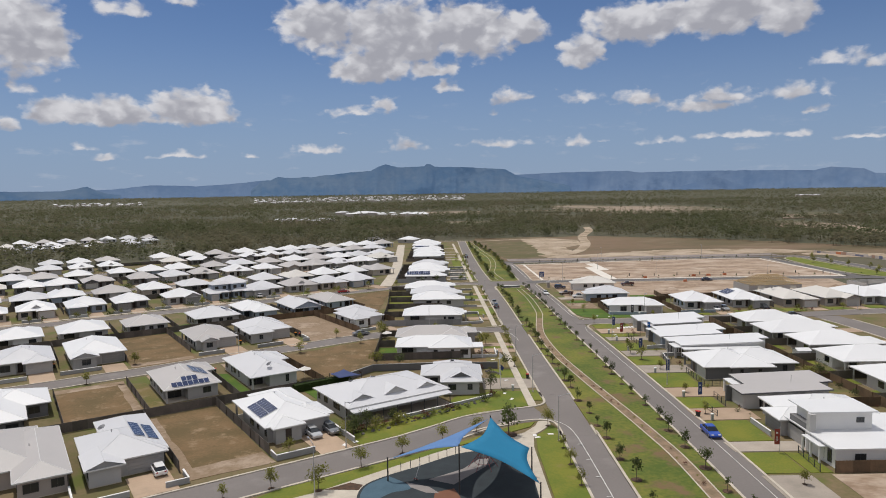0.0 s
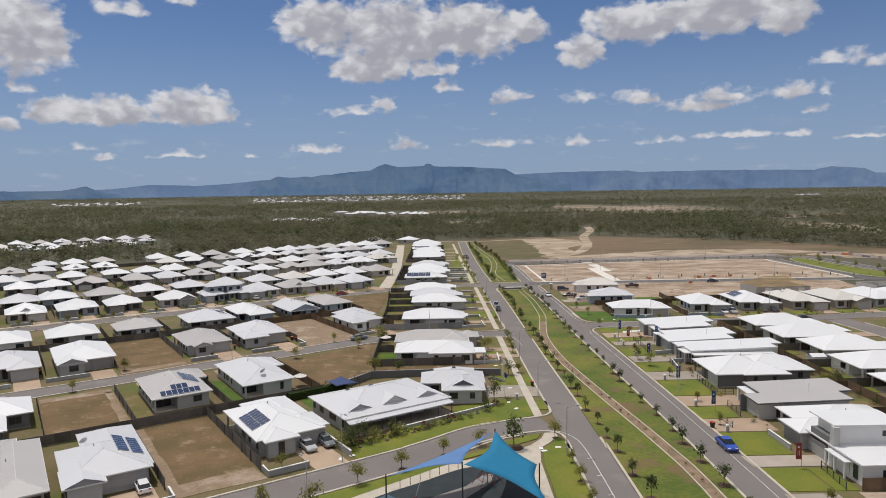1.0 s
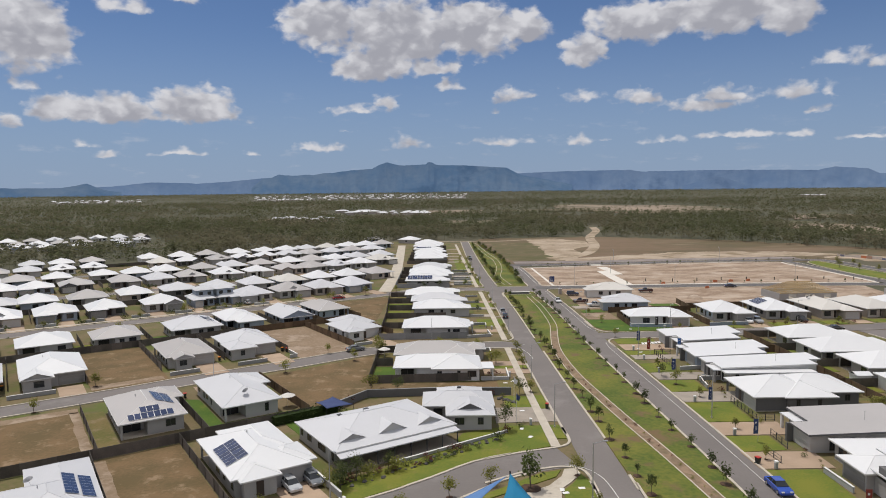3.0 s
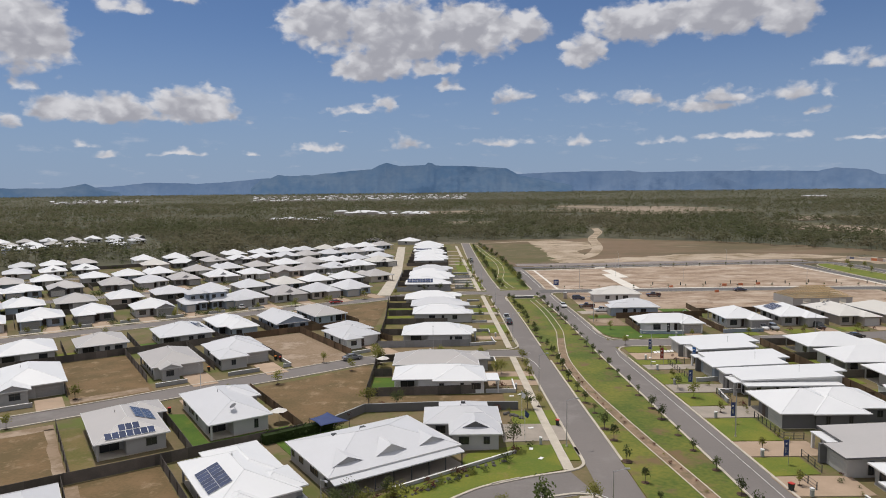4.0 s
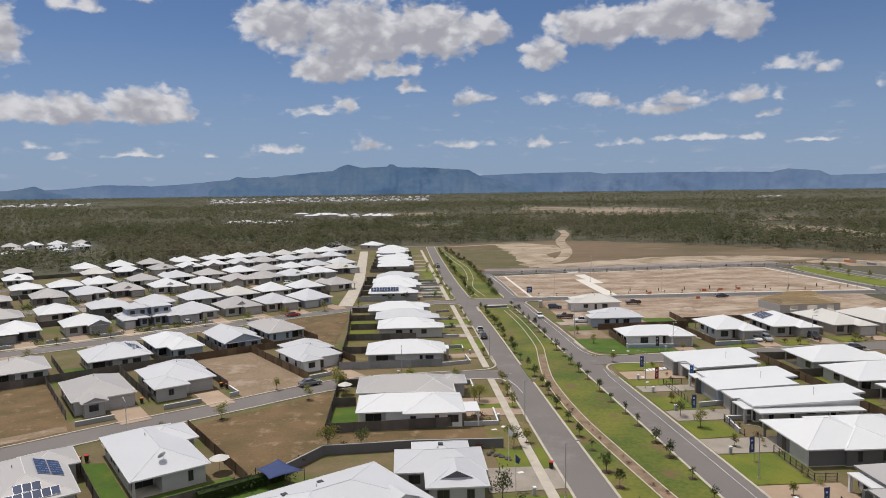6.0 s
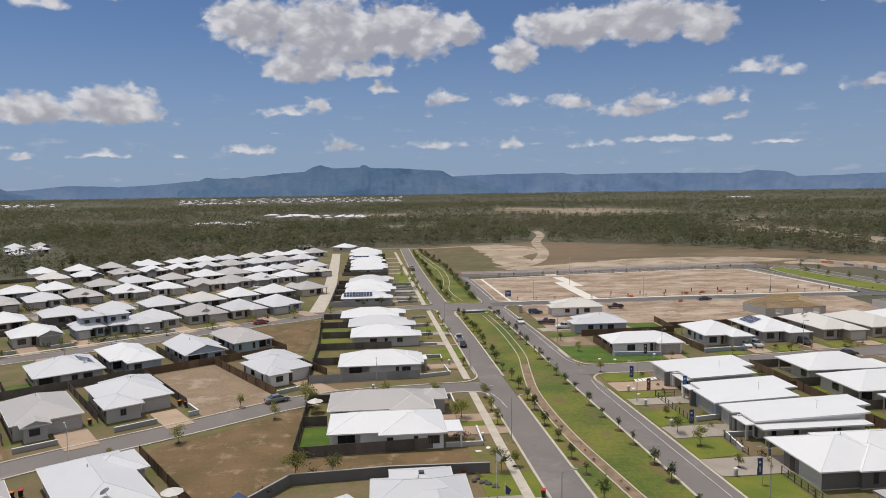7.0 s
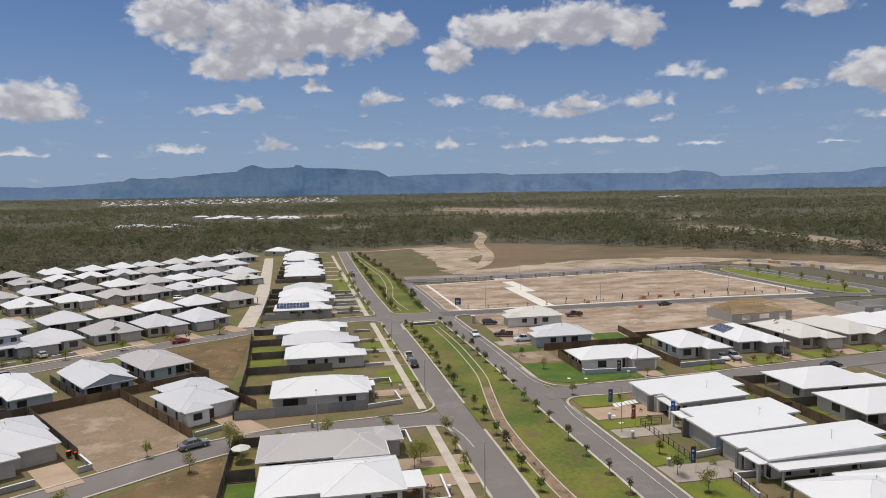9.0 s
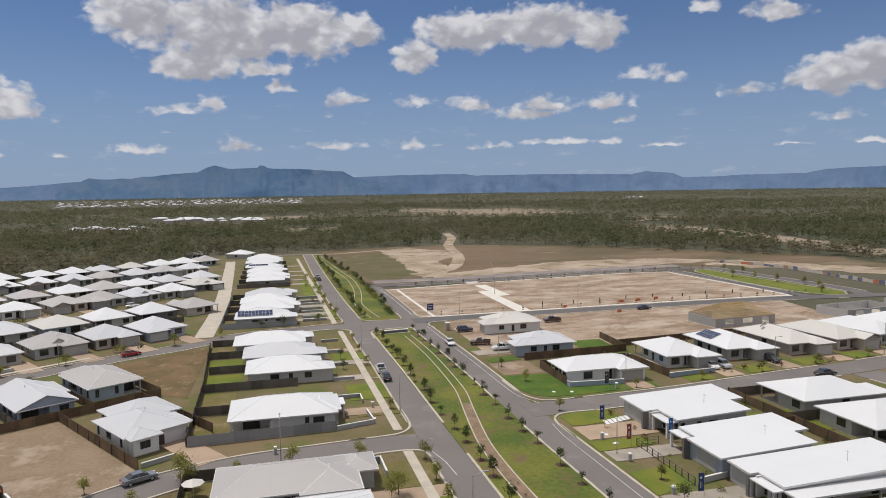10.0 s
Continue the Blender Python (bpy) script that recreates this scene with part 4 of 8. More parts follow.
    for k in range(gablets):
        gxk = X0 + (k + 0.5) * w / gablets
        gablet(hs, gxk, Y0 + 1.2, eave + 1.2 * math.tan(radians(pitch)), 4.4 if near else 3.4, pitch, roof)
    # a vent pipe and an aerial
    if near:
        part("vent", Build().tube((w * 0.12, 0.8, eave + 0.2), (w * 0.12, 0.8, eave + min(w * 0.38, d / 2 - 0.8) * math.tan(radians(pitch)) + 0.45), 0.07, 0.07, 5), M["steel"], hs)
    return hs


HOMES = {}


def home(rects, roof="white", wall="grey", turn=0, pitch=20, eave=2.75, gables=(), patio=None, garages=(), door=None, flats=(), seed=1, label="", porch=0.0):
    """A house under overlapping hipped roofs. rects: their eaves in the plan, along the streets of the western grid (turn 33) or the main road (turn 0);
    gables: which of them end in gables; patio: an open corner of the first (name, width, depth); garages and door: place and turn; flats: low flat porch roofs; porch: how deep the front wall stands back."""
    x0, y0, x1, y1 = rects[0]
    cx, cy = (x0 + x1) / 2, (y0 + y1) / 2
    at = uv(cx, cy) if turn else (cx, cy)
    label = label or f"single-storey {WALL_WORDS[wall]} rendered house with {ROOF_WORDS[roof]} metal roof"
    hs = thing("house", label, "house", pose(*at, 0, 0, 0, turn), "houses of the estate")
    rs = [(a - cx, b - cy, c - cx, d - cy) for a, b, c, d in rects]
    HOMES[hs] = (rs, cx, cy, eave, pitch)
    rm, rg, ov, top = M["roof_" + roof], random.Random(seed), 0.55, eave - 0.13
    cut = None
    for i, (a, b, c, d) in enumerate(rs):
        z, rb, gb = eave - 0.004 * i, Build(), Build()
        if i in gables:
            h = gable_wing(rb, a, b, c, d, z, pitch)
            for yy in (b + 0.35, d - 0.35):
                part("gable", Build().face((a + 0.2, yy, z - 0.1), (c - 0.2, yy, z - 0.1), ((a + c) / 2, yy, z + h * 0.95)), M["wall_" + wall], hs)
            cap(hs, rm, ((a + c) / 2, b, z + h), ((a + c) / 2, d, z + h))
        else:
            r0, r1 = hip_roof(rb, a, b, c, d, z, pitch)
            caps(hs, rm, a, b, c, d, z, r0, r1)
        part("roof" if i == 0 else "roof_wing", rb, rm, hs)
        ring(gb, a, b, c, d, z - 0.17, z + 0.03, 0.09 - 0.004 * i)
        part("gutter", gb, M["fascia"], hs)
        e = ov + 0.005 * i
        wx0, wy0, wx1, wy1 = a + e, b + e + (porch if i == 0 else 0.0), c - e, d - e
        out = [(wx0, wy0), (wx1, wy0), (wx1, wy1), (wx0, wy1)]
        if patio and i == 0:
            k, pw, pd = patio
            cut = {"sw": (wx0 - 2, wy0 - 2, wx0 + pw, wy0 + pd), "se": (wx1 - pw, wy0 - 2, wx1 + 2, wy0 + pd), "nw": (wx0 - 2, wy1 - pd, wx0 + pw, wy1 + 2), "ne": (wx1 - pw, wy1 - pd, wx1 + 2, wy1 + 2)}[k]
            if k == "sw":
                out = [(wx0, wy0 + pd), (wx0 + pw, wy0 + pd), (wx0 + pw, wy0), (wx1, wy0), (wx1, wy1), (wx0, wy1)]
                post = (wx0, wy0)
                window(hs, wx0 + pw / 2, wy0 + pd, 0.1, min(2.8, pw - 0.6), 2.1, 0)
            elif k == "se":
                out = [(wx0, wy0), (wx1 - pw, wy0), (wx1 - pw, wy0 + pd), (wx1, wy0 + pd), (wx1, wy1), (wx0, wy1)]
                post = (wx1, wy0)
                window(hs, wx1 - pw / 2, wy0 + pd, 0.1, min(2.8, pw - 0.6), 2.1, 0)
            elif k == "nw":
                out = [(wx0, wy0), (wx1, wy0), (wx1, wy1), (wx0 + pw, wy1), (wx0 + pw, wy1 - pd), (wx0, wy1 - pd)]
                post = (wx0, wy1)
            else:
                out = [(wx0, wy0), (wx1, wy0), (wx1, wy1 - pd), (wx1 - pw, wy1 - pd), (wx1 - pw, wy1), (wx0, wy1)]
                post = (wx1, wy1)
            part("post", Build().box(post[0] - 0.15, post[1] - 0.15, 0, post[0] + 0.15, post[1] + 0.15, top), M["wall_" + wall], hs)
        part("wall", Build().prism(out, 0.0, top - 0.004 * i), M["wall_" + wall], hs)
        part("slab", Build().box(wx0 - 0.06 - 0.004 * i, wy0 - 0.06, -0.05, wx1 + 0.06, wy1 + 0.06, 0.1 - 0.004 * i), M["concrete"], hs)
    doors = [(gx - cx, gy - cy, tn, 3.0) for gx, gy, tn, w in garages] + ([(door[0] - cx, door[1] - cy, door[2], 1.2)] if door else [])
    for i, (a, b, c, d) in enumerate(rs):
        e = ov + 0.005 * i
        f0 = b + e + (porch if i == 0 else 0.0)
        sides = ((a + e, f0, c - e, f0, 0), (c - e, f0, c - e, d - e, 90), (c - e, d - e, a + e, d - e, 180), (a + e, d - e, a + e, b + e, -90))
        for p, q, r, t, tn in sides:
            L = math.hypot(r - p, t - q)
            n = int(L / 2.9)
            for k in range(n):
                f = (k + 0.5) / n + rg.uniform(-0.06, 0.06)
                wx, wy = p + (r - p) * f, q + (t - q) * f
                ww, hh, sill = rg.choice(((1.6, 1.2, 0.95), (0.7, 1.5, 0.7), (1.9, 1.3, 0.85), (1.0, 1.2, 0.95)))
                ox, oy = math.sin(radians(tn)) * 0.3, -math.cos(radians(tn)) * 0.3
                near_other = any(u0 + 0.2 < wx + ox + m * math.cos(radians(tn)) < u1 - 0.2 and v0 + 0.2 < wy + oy + m * math.sin(radians(tn)) < v1 - 0.2 for j, (u0, v0, u1, v1) in enumerate(rs) if j != i for m in (-1.1, 0, 1.1))
                blocked = any(math.hypot(wx - gx, wy - gy) < gw for gx, gy, _, gw in doors)
                if cut and i == 0 and cut[0] - 1.1 < wx < cut[2] + 1.1 and cut[1] - 1.1 < wy < cut[3] + 1.1:
                    blocked = True
                if not near_other and not blocked and rg.random() < 0.85:
                    window(hs, wx, wy, sill, ww, hh, tn)
    for gx, gy, tn, w in garages:
        part("garage_door", garage_mesh(w, 2.2), None, hs, at=pose(gx - cx, gy - cy, 0.1, 0, 0, tn))
    if door:
        part("door", Build().box(-0.5, -0.07, 0.1, 0.5, 0.02, 2.2), M["door_dark"], hs, "dark front door", at=pose(door[0] - cx, door[1] - cy, 0, 0, 0, door[2]))
    for a, b, c, d, z in flats:
        a, b, c, d = a - cx, b - cy, c - cx, d - cy
        part("porch_roof", Build().box(a, b, z - 0.2, c, d, z), rm, hs, "flat porch roof")
        for px in (a + 0.3, c - 0.3):
            for py in (b + 0.3, d - 0.3):
                part("post", Build().box(px - 0.14, py - 0.14, 0, px + 0.14, py + 0.14, z - 0.2), M["wall_" + wall], hs)
    vx, vy = (rs[0][0] + rs[0][2]) / 2 + rg.uniform(-1.5, 1.5), (rs[0][1] + rs[0][3]) / 2 + rg.uniform(0.6, 2.0)
    part("vent", Build().tube((vx, vy, eave + 0.2), (vx, vy, roof_height(hs, vx, vy) + 0.4), 0.07, 0.07, 5), M["steel"], hs)
    return hs


def roof_height(hs, x, y):
    """The height of a home's roof over a place in its own plan."""
    rs, _, _, eave, pitch = HOMES[hs]
    return max(eave + min(x - a, c - x, y - b, d - y) * math.tan(radians(pitch)) for a, b, c, d in rs)


def panels_on(hs, x, y, side, cols, rows):
    """Solar panels on one slope of a home; x and y in the plan of its streets."""
    rs, cx, cy, eave, pitch = HOMES[hs]
    solar(hs, x - cx, y - cy, roof_height(hs, x - cx, y - cy) - 0.03, pitch, {"s": 0, "w": -90, "n": 180, "e": 90}[side], cols, rows)


def dish_on(hs, x, y):
    rs, cx, cy, eave, pitch = HOMES[hs]
    dish(hs, x - cx, y - cy, roof_height(hs, x - cx, y - cy))


def gablet(hs, x, y, z, w, pitch, roof, louvre="wall_grey", at=None):
    """A small gable standing on the front slope of a roof."""
    h = w / 2 * math.tan(radians(pitch + 8))
    back = h / math.tan(radians(pitch)) + 0.2
    b = Build().face((x - w / 2, y, z), (x, y, z + h), (x, y + back, z + h), (x - w / 2 + 0.1, y + 0.3, z)).face((x + w / 2, y, z), (x + w / 2 - 0.1, y + 0.3, z), (x, y + back, z + h), (x, y, z + h))
    part("gablet", b, M["roof_" + roof], hs, at=at)
    part("gable_face", Build().face((x - w / 2 + 0.1, y + 0.25, z), (x + w / 2 - 0.1, y + 0.25, z), (x, y + 0.25, z + h - 0.06)), M[louvre], hs, "grey louvred gable end", at=at)


def flat_home(x, y, w, d, wall, plan, roof="white"):
    """A display home under one wide low-pitched roof, its front to the west, with stepped front walls and tall windows."""
    hs = thing("house", f"single-storey {WALL_WORDS[wall]} display home with wide flat {ROOF_WORDS[roof]} roof", "house", pose(x, y, 0, 0, 0, -90), "houses of the estate")
    f, r, sx = -d / 2, d / 2, w / 2
    cut = {1: (0.10, 2.4, -1), 2: (-0.15, 1.6, 1), 3: (0.0, 1.2, -1), 4: (0.05, 3.0, 1)}[plan]
    k, step, s = cut
    front = [(-sx, f), (k * w, f), (k * w, f + step), (sx, f + step)] if s < 0 else [(-sx, f + step), (k * w, f + step), (k * w, f), (sx, f)]
    out = front + [(sx, r - 2.6), (sx * 0.25, r - 2.6), (sx * 0.25, r), (-sx, r)]

    def z_roof(py):
        return 3.0 + (py - f) / d * (0.75 if plan != 4 else 0.6)

    top = [(px, py, z_roof(py)) for px, py in out]
    b = Build()
    n = len(out)
    b.v = [(px, py, pz - 0.22) for px, py, pz in top] + top
    b.f = [tuple(range(n - 1, -1, -1)), tuple(range(n, 2 * n))]
    part("roof", b, M["roof_" + roof], hs)
    g = Build()
    g.v = [(px * 1.004, py * 1.004, pz - 0.25) for px, py, pz in top] + [(px * 1.004, py * 1.004, pz + 0.03) for px, py, pz in top]
    g.f = [(i, (i + 1) % n, n + (i + 1) % n, n + i) for i in range(n)]
    part("fascia", g, M["fascia" if roof == "white" else "wall_dark"], hs)
    ov = 0.55
    inner = [(px - math.copysign(ov, px) if abs(abs(px) - sx) < 0.01 else px - ov * s, py + (ov if py < 0 else -ov)) for px, py in out]
    inner[5] = (sx * 0.25 - ov, r - 2.6 - ov)
    inner[6] = (sx * 0.25 - ov, r - ov)
    wb = Build()
    m = len(inner)
    wb.v = [(px, py, 0) for px, py in inner] + [(px, py, z_roof(py) - 0.2) for px, py in inner]
    wb.f = [tuple(range(m - 1, -1, -1)), tuple(range(m, 2 * m))] + [(i, (i + 1) % m, m + (i + 1) % m, m + i) for i in range(m)]
    part("wall", wb, M["wall_" + wall], hs)
    # a lower porch and a feature wall at the front
    px = (-sx + k * w) / 2 if s < 0 else (k * w + sx) / 2
    qx = (k * w + sx) / 2 if s < 0 else (-sx + k * w) / 2
    part("porch_roof", Build().box(qx - 2.4, f + step - 1.6, 2.45, qx + 2.4, f + step + 0.5, 2.62), M["roof_white"], hs)
    for e in (-2.1, 2.1):
        part("column", Build().box(qx + e - 0.2, f + step - 1.5, 0, qx + e + 0.2, f + step - 1.1, 2.45), M["wall_white" if wall != "white" else "wall_grey"], hs)
    part("feature_wall", Build().box(k * w - 0.25, f - 0.5, 0, k * w + 0.25, f + 1.2, 2.95), M["wall_dark"], hs, "dark feature wall")
    part("garage_door", garage_mesh(4.6, 2.2), None, hs, at=pose(px, f + ov, 0.1))
    part("door", Build().box(qx - 0.6, f + step + ov - 0.06, 0.1, qx + 0.6, f + step + ov + 0.01, 2.3), M["door_dark"], hs)
    window(hs, qx + 1.7, f + step + ov, 0.3, 0.8, 2.2, 0)
    window(hs, qx - 1.7, f + step + ov, 0.3, 0.8, 2.2, 0)
    for e in (-1, 1):
        X = e * (sx - ov)
        for i, t in enumerate((0.2, 0.36, 0.5, 0.66, 0.74)):
            ww, hh = ((0.8, 2.0), (0.8, 2.0), (1.6, 1.2), (1.4, 2.1), (1.2, 1.2))[i]
            window(hs, X, f + t * d, 2.35 - hh, ww, hh, 90 * e)
    part("aerial", Build().tube((w * 0.1, d * 0.1, 3.2), (w * 0.1, d * 0.1, 4.9), 0.03, 0.03, 5).tube((w * 0.1 - 0.4, d * 0.1, 4.8), (w * 0.1 + 0.4, d * 0.1, 4.8), 0.02, 0.02, 4), M["steel"], hs)
    return hs


def west(u, v, w, d, front, **more):
    """A house of the western grid, given the corner nearest the main street of its row; front -1 looks to lower v, 1 to higher."""
    x, y = uv(u + w / 2, v + d / 2)
    return house(x, y, w, d, 33 if front < 0 else 213, **more)


# the row facing the first side street
L1 = home([(34.6, 99.3, 45.8, 117.4), (38.0, 105.0, 46.4, 119.4), (40.2, 100.3, 47.0, 107.8), (35.5, 97.9, 41.0, 104.0)], "white", "grey", 33, garages=[(43.8, 100.85, 0, 4.8)], door=(38.2, 98.45, 0), patio=("nw", 2.2, 4.0), seed=3)
L2 = home([(8.6, 98.8, 19.7, 112.8), (12.0, 100.0, 20.0, 119.3), (8.4, 96.9, 13.6, 104.0)], "light", "grey", 33, gables=(2,), garages=[(16.6, 99.35, 0, 4.8)], seed=4)
home([(0.0, 98.0, 7.0, 121.0), (-9.0, 103.6, 4.0, 123.0)], "grey", "beige", 33, seed=5)
home([(-9.0, 128.0, 2.8, 150.5), (-4.0, 137.0, 6.9, 148.2)], "white", "dark", 33, seed=6)
K1 = home([(25.5, 131.3, 36.4, 149.2), (31.0, 142.4, 38.1, 150.0)], "grey", "grey", 33, patio=("sw", 4.0, 3.2), garages=[(34.6, 149.45, 180, 4.8)], seed=7)
K2 = home([(42.1, 130.3, 52.7, 151.4), (46.5, 142.0, 54.6, 150.4)], "light", "grey", 33, patio=("sw", 3.6, 3.4), garages=[(50.8, 149.85, 180, 4.8)], seed=8)
# north of the second side street
home([(87.2, 176.8, 98.0, 190.0), (90.0, 185.0, 100.4, 195.4), (87.5, 175.0, 92.6, 181.0), (92.0, 177.4, 98.6, 184.0)], "light", "white", 33, garages=[(95.4, 177.95, 0, 4.6)], door=(93.2, 177.36, 0), seed=9)
home([(56.0, 176.0, 68.4, 192.0), (55.6, 173.5, 62.4, 182.0), (59.0, 184.0, 68.8, 194.0)], "light", "grey", 33, garages=[(65.4, 176.55, 0, 4.8)], seed=10)
home([(41.4, 174.4, 52.6, 191.4), (42.7, 172.0, 47.2, 179.0)], "grey", "grey", 33, gables=(1,), garages=[(50.0, 174.95, 0, 4.6)], patio=("nw", 3.6, 3.2), seed=11)
home([(12.8, 174.0, 25.4, 193.0), (12.9, 171.4, 19.0, 179.0)], "white", "grey", 33, gables=(1,), garages=[(22.2, 174.55, 0, 4.8)], seed=12)
west(-2.5, 173.0, 12.5, 18.0, -1, roof="light", wall="grey", garage=1, near=True)
west(-18.0, 173.0, 12.5, 18.0, -1, roof="light", wall="grey", garage=1)
home([(93.6, 209.8, 104.4, 226.6), (94.6, 216.0, 102.0, 228.6)], "grey", "blue", 33, patio=("se", 3.2, 2.6), seed=13)
home([(80.0, 205.0, 90.3, 223.0), (82.0, 212.0, 91.2, 222.0)], "light", "blue", 33, gables=(0,), patio=("sw", 5.0, 2.6), seed=14)
home([(65.0, 211.0, 75.4, 227.0), (67.6, 206.5, 75.7, 220.0)], "white", "blue", 33, patio=("sw", 4.2, 3.0), seed=15)
I4 = west(49.0, 205.5, 14.0, 17.0, 1, roof="light", wall="grey", garage=-1, near=True)
west(29.8, 205.5, 12.0, 14.5, 1, roof="grey", wall="grey", garage=-1, near=True)
west(12.8, 206.0, 13.0, 15.5, 1, roof="white", wall="grey", garage=-1)
west(-3.0, 206.0, 12.5, 15.5, 1, roof="white", wall="white", garage=-1)

# the far rows, street by street
rnd = random.Random(7)


def far_row(v, front, *along):
    """Houses of one row, by their middles along the street."""
    for u in along:
        r = rnd.random()
        w, d = rnd.uniform(11.6, 13.2), rnd.uniform(14.5, 17.2)
        hs = west(u - w / 2, v - d / 2 + rnd.uniform(-0.8, 0.8), w, d, front,
                  roof="white" if r < 0.38 else "light" if r < 0.68 else "grey" if r < 0.95 else "cream", wall=rnd.choice(("grey", "grey", "white", "blue", "beige", "dark")),
                  garage=rnd.choice((-1, 1)), wing=rnd.choice(("hip", "hip", "gable")), pitch=rnd.uniform(21, 25), gablets=1 if rnd.random() < 0.3 else 0)


def upper_floor(hs, x, y, w, d, wall, roof):
    """A small second storey under its own hipped roof."""
    part("upper_wall", Build().box(x - w / 2, y - d / 2, 2.9, x + w / 2, y + d / 2, 5.5), M["wall_" + wall], hs)
    b = Build()
    hip_roof(b, x - w / 2 - 0.5, y - d / 2 - 0.5, x + w / 2 + 0.5, y + d / 2 + 0.5, 5.6, 23)
    part("upper_roof", b, M["roof_" + roof], hs)
    for e in (-1, 1):
        window(hs, x + e * w * 0.25, y - d / 2, 3.7, 1.3, 1.2, 0, False)


far_row(262, -1, -4, 10, 25, 39.5, 57, 89, 104, 117.5, 131)
for u, e in ((70.5, -1), (79.5, 1)):
    upper_floor(west(u - 4.2, 255.5, 8.4, 13.5, -1, roof="light", wall="blue", garage=e, pitch=24, label="two-storey blue-grey town house with pale roofs"), -e * 1.0, 0.8, 5.8, 6.6, "blue", "light")
far_row(292, 1, -6, 9, 21.5, 37, 53, 69, 84, 99.5, 114, 128, 142, 156.5)
far_row(332, -1, -4, 10.5, 22.5, 37, 55.5, 69.5, 83, 99, 114, 129, 142, 155.5, 169)
far_row(364, 1, 5, 17, 32, 51, 65, 78.5, 96, 111, 126, 141, 154, 168, 182, 197)
far_row(343, -1, 186)
far_row(402.5, -1, 8, 22, 37, 51, 84, 98.5, 115, 128.5, 142, 156, 169.5, 184, 198, 212)
far_row(436, 1, 25, 39, 54, 84, 101, 116.5, 135, 152, 166, 180, 194.5, 210, 223.5, 236)
far_row(478, -1, 253)
far_row(566, -1, 7, 23, 39, 61, 90)
far_row(606, 1, 6, 22, 36, 50, 66, 92, 108)
far_row(645, -1, 17, 33, 49, 66, 81, 97, 114)

# along the western side of the main road
house(2.7, 235.2, 12.0, 18.6, 90, roof="white", wall="grey", garage=-1, near=True)
house(1.9, 249.5, 11.6, 19.2, 90, roof="light", wall="grey", garage=-1)
house(-0.5, 263.5, 11.8, 20.0, 90, roof="white", wall="grey", garage=1)
N5 = house(-3.0, 300.8, 12.4, 18.5, 90, roof="white", wall="grey", garage=-1, near=True)
house(-1.7, 316.5, 12.6, 19.6, 90, roof="white", wall="grey", garage=1)
house(-2.6, 331.0, 12.6, 18.8, 90, roof="white", wall="white", garage=-1)
house(-1.5, 346.0, 12.4, 19.0, 90, roof="light", wall="grey", garage=1)
house(-3.0, 391.5, 13.0, 18.5, 90, roof="white", wall="grey", garage=1)
house(-3.1, 408.5, 13.0, 19.0, 90, roof="white", wall="grey", garage=-1)
house(-3.7, 425.0, 13.0, 19.0, 90, roof="white", wall="grey", garage=1)
N12 = house(-5.2, 447.0, 13.0, 19.0, 90, roof="white", wall="grey", garage=-1)
house(-5.6, 470.0, 14.0, 20.0, 90, roof="white", wall="grey", garage=1)
house(-5.6, 491.0, 14.0, 20.0, 90, roof="white", wall="grey", garage=-1)
home([(-8.2, 199.6, 9.9, 211.6), (4.0, 201.0, 10.6, 210.4)], "white", "grey", patio=("sw", 6.2, 2.8), flats=[(9.6, 204.4, 11.6, 208.4, 2.6)], garages=[(9.36, 206.4, 90, 4.4)], seed=16)
home([(-8.4, 169.3, 10.2, 180.2), (2.4, 168.5, 10.3, 178.0), (7.6, 174.0, 13.0, 180.3)], "grey", "grey", garages=[(12.5, 177.2, 90, 4.4)], patio=("sw", 4.0, 2.6), seed=17)
S2 = home([(-7.7, 157.8, 11.0, 167.9), (0.4, 156.5, 11.1, 166.6)], "white", "white", patio=("sw", 4.6, 2.6), flats=[(9.4, 157.0, 13.7, 162.3, 2.72)], garages=[(10.56, 164.6, 90, 4.4)], seed=18)
M1 = home([(-0.8, 132.0, 11.8, 140.4), (3.3, 127.0, 11.5, 137.0), (1.7, 134.0, 10.1, 143.2)], "light", "grey", garages=[(11.26, 136.4, 90, 4.8)], seed=19)
M2 = home([(49.9, 100.4, 71.1, 116.3)], "light", "grey", 33, porch=2.4, pitch=16.1, seed=20, label="long low grey house with white metal roof, gablets and a verandah")
house(-20.0, 529.0, 13.0, 16.0, 60, roof="white", wall="grey", garage=-1)

# eastern side
flat_home(68.6, 186.0, 14.4, 18.6, "grey", 1)
flat_home(67.9, 170.0, 12.6, 18.4, "blue", 2)
flat_home(71.0, 158.4, 9.4, 23.6, "white", 3)
home([(58.4, 134.7, 72.0, 147.8), (63.9, 134.3, 73.4, 144.0), (66.0, 137.2, 79.6, 148.6)], "white", "dark", garages=[(58.95, 137.6, -90, 4.8)], door=(58.95, 141.6, -90), patio=("nw", 2.4, 3.6), seed=21)
flat_home(67.4, 121.8, 12.9, 19.2, "grey", 4, "grey")
house(66.8, 108.0, 12.6, 18.0, -90, roof="white", wall="grey", garage=1, near=True)
house(98.1, 188.0, 12.2, 19.4, 90, roof="white", wall="grey", garage=-1)
house(98.7, 173.4, 12.4, 20.7, 90, roof="white", wall="grey", garage=1)
house(100.2, 159.2, 12.2, 19.4, 90, roof="white", wall="grey", garage=-1)
house(99.0, 143.5, 12.4, 19.5, 90, roof="white", wall="white", garage=1)
house(98.0, 127.7, 12.4, 19.5, 90, roof="white", wall="grey", garage=-1)
house(98.0, 112.0, 12.4, 19.5, 90, roof="white", wall="grey", garage=1)
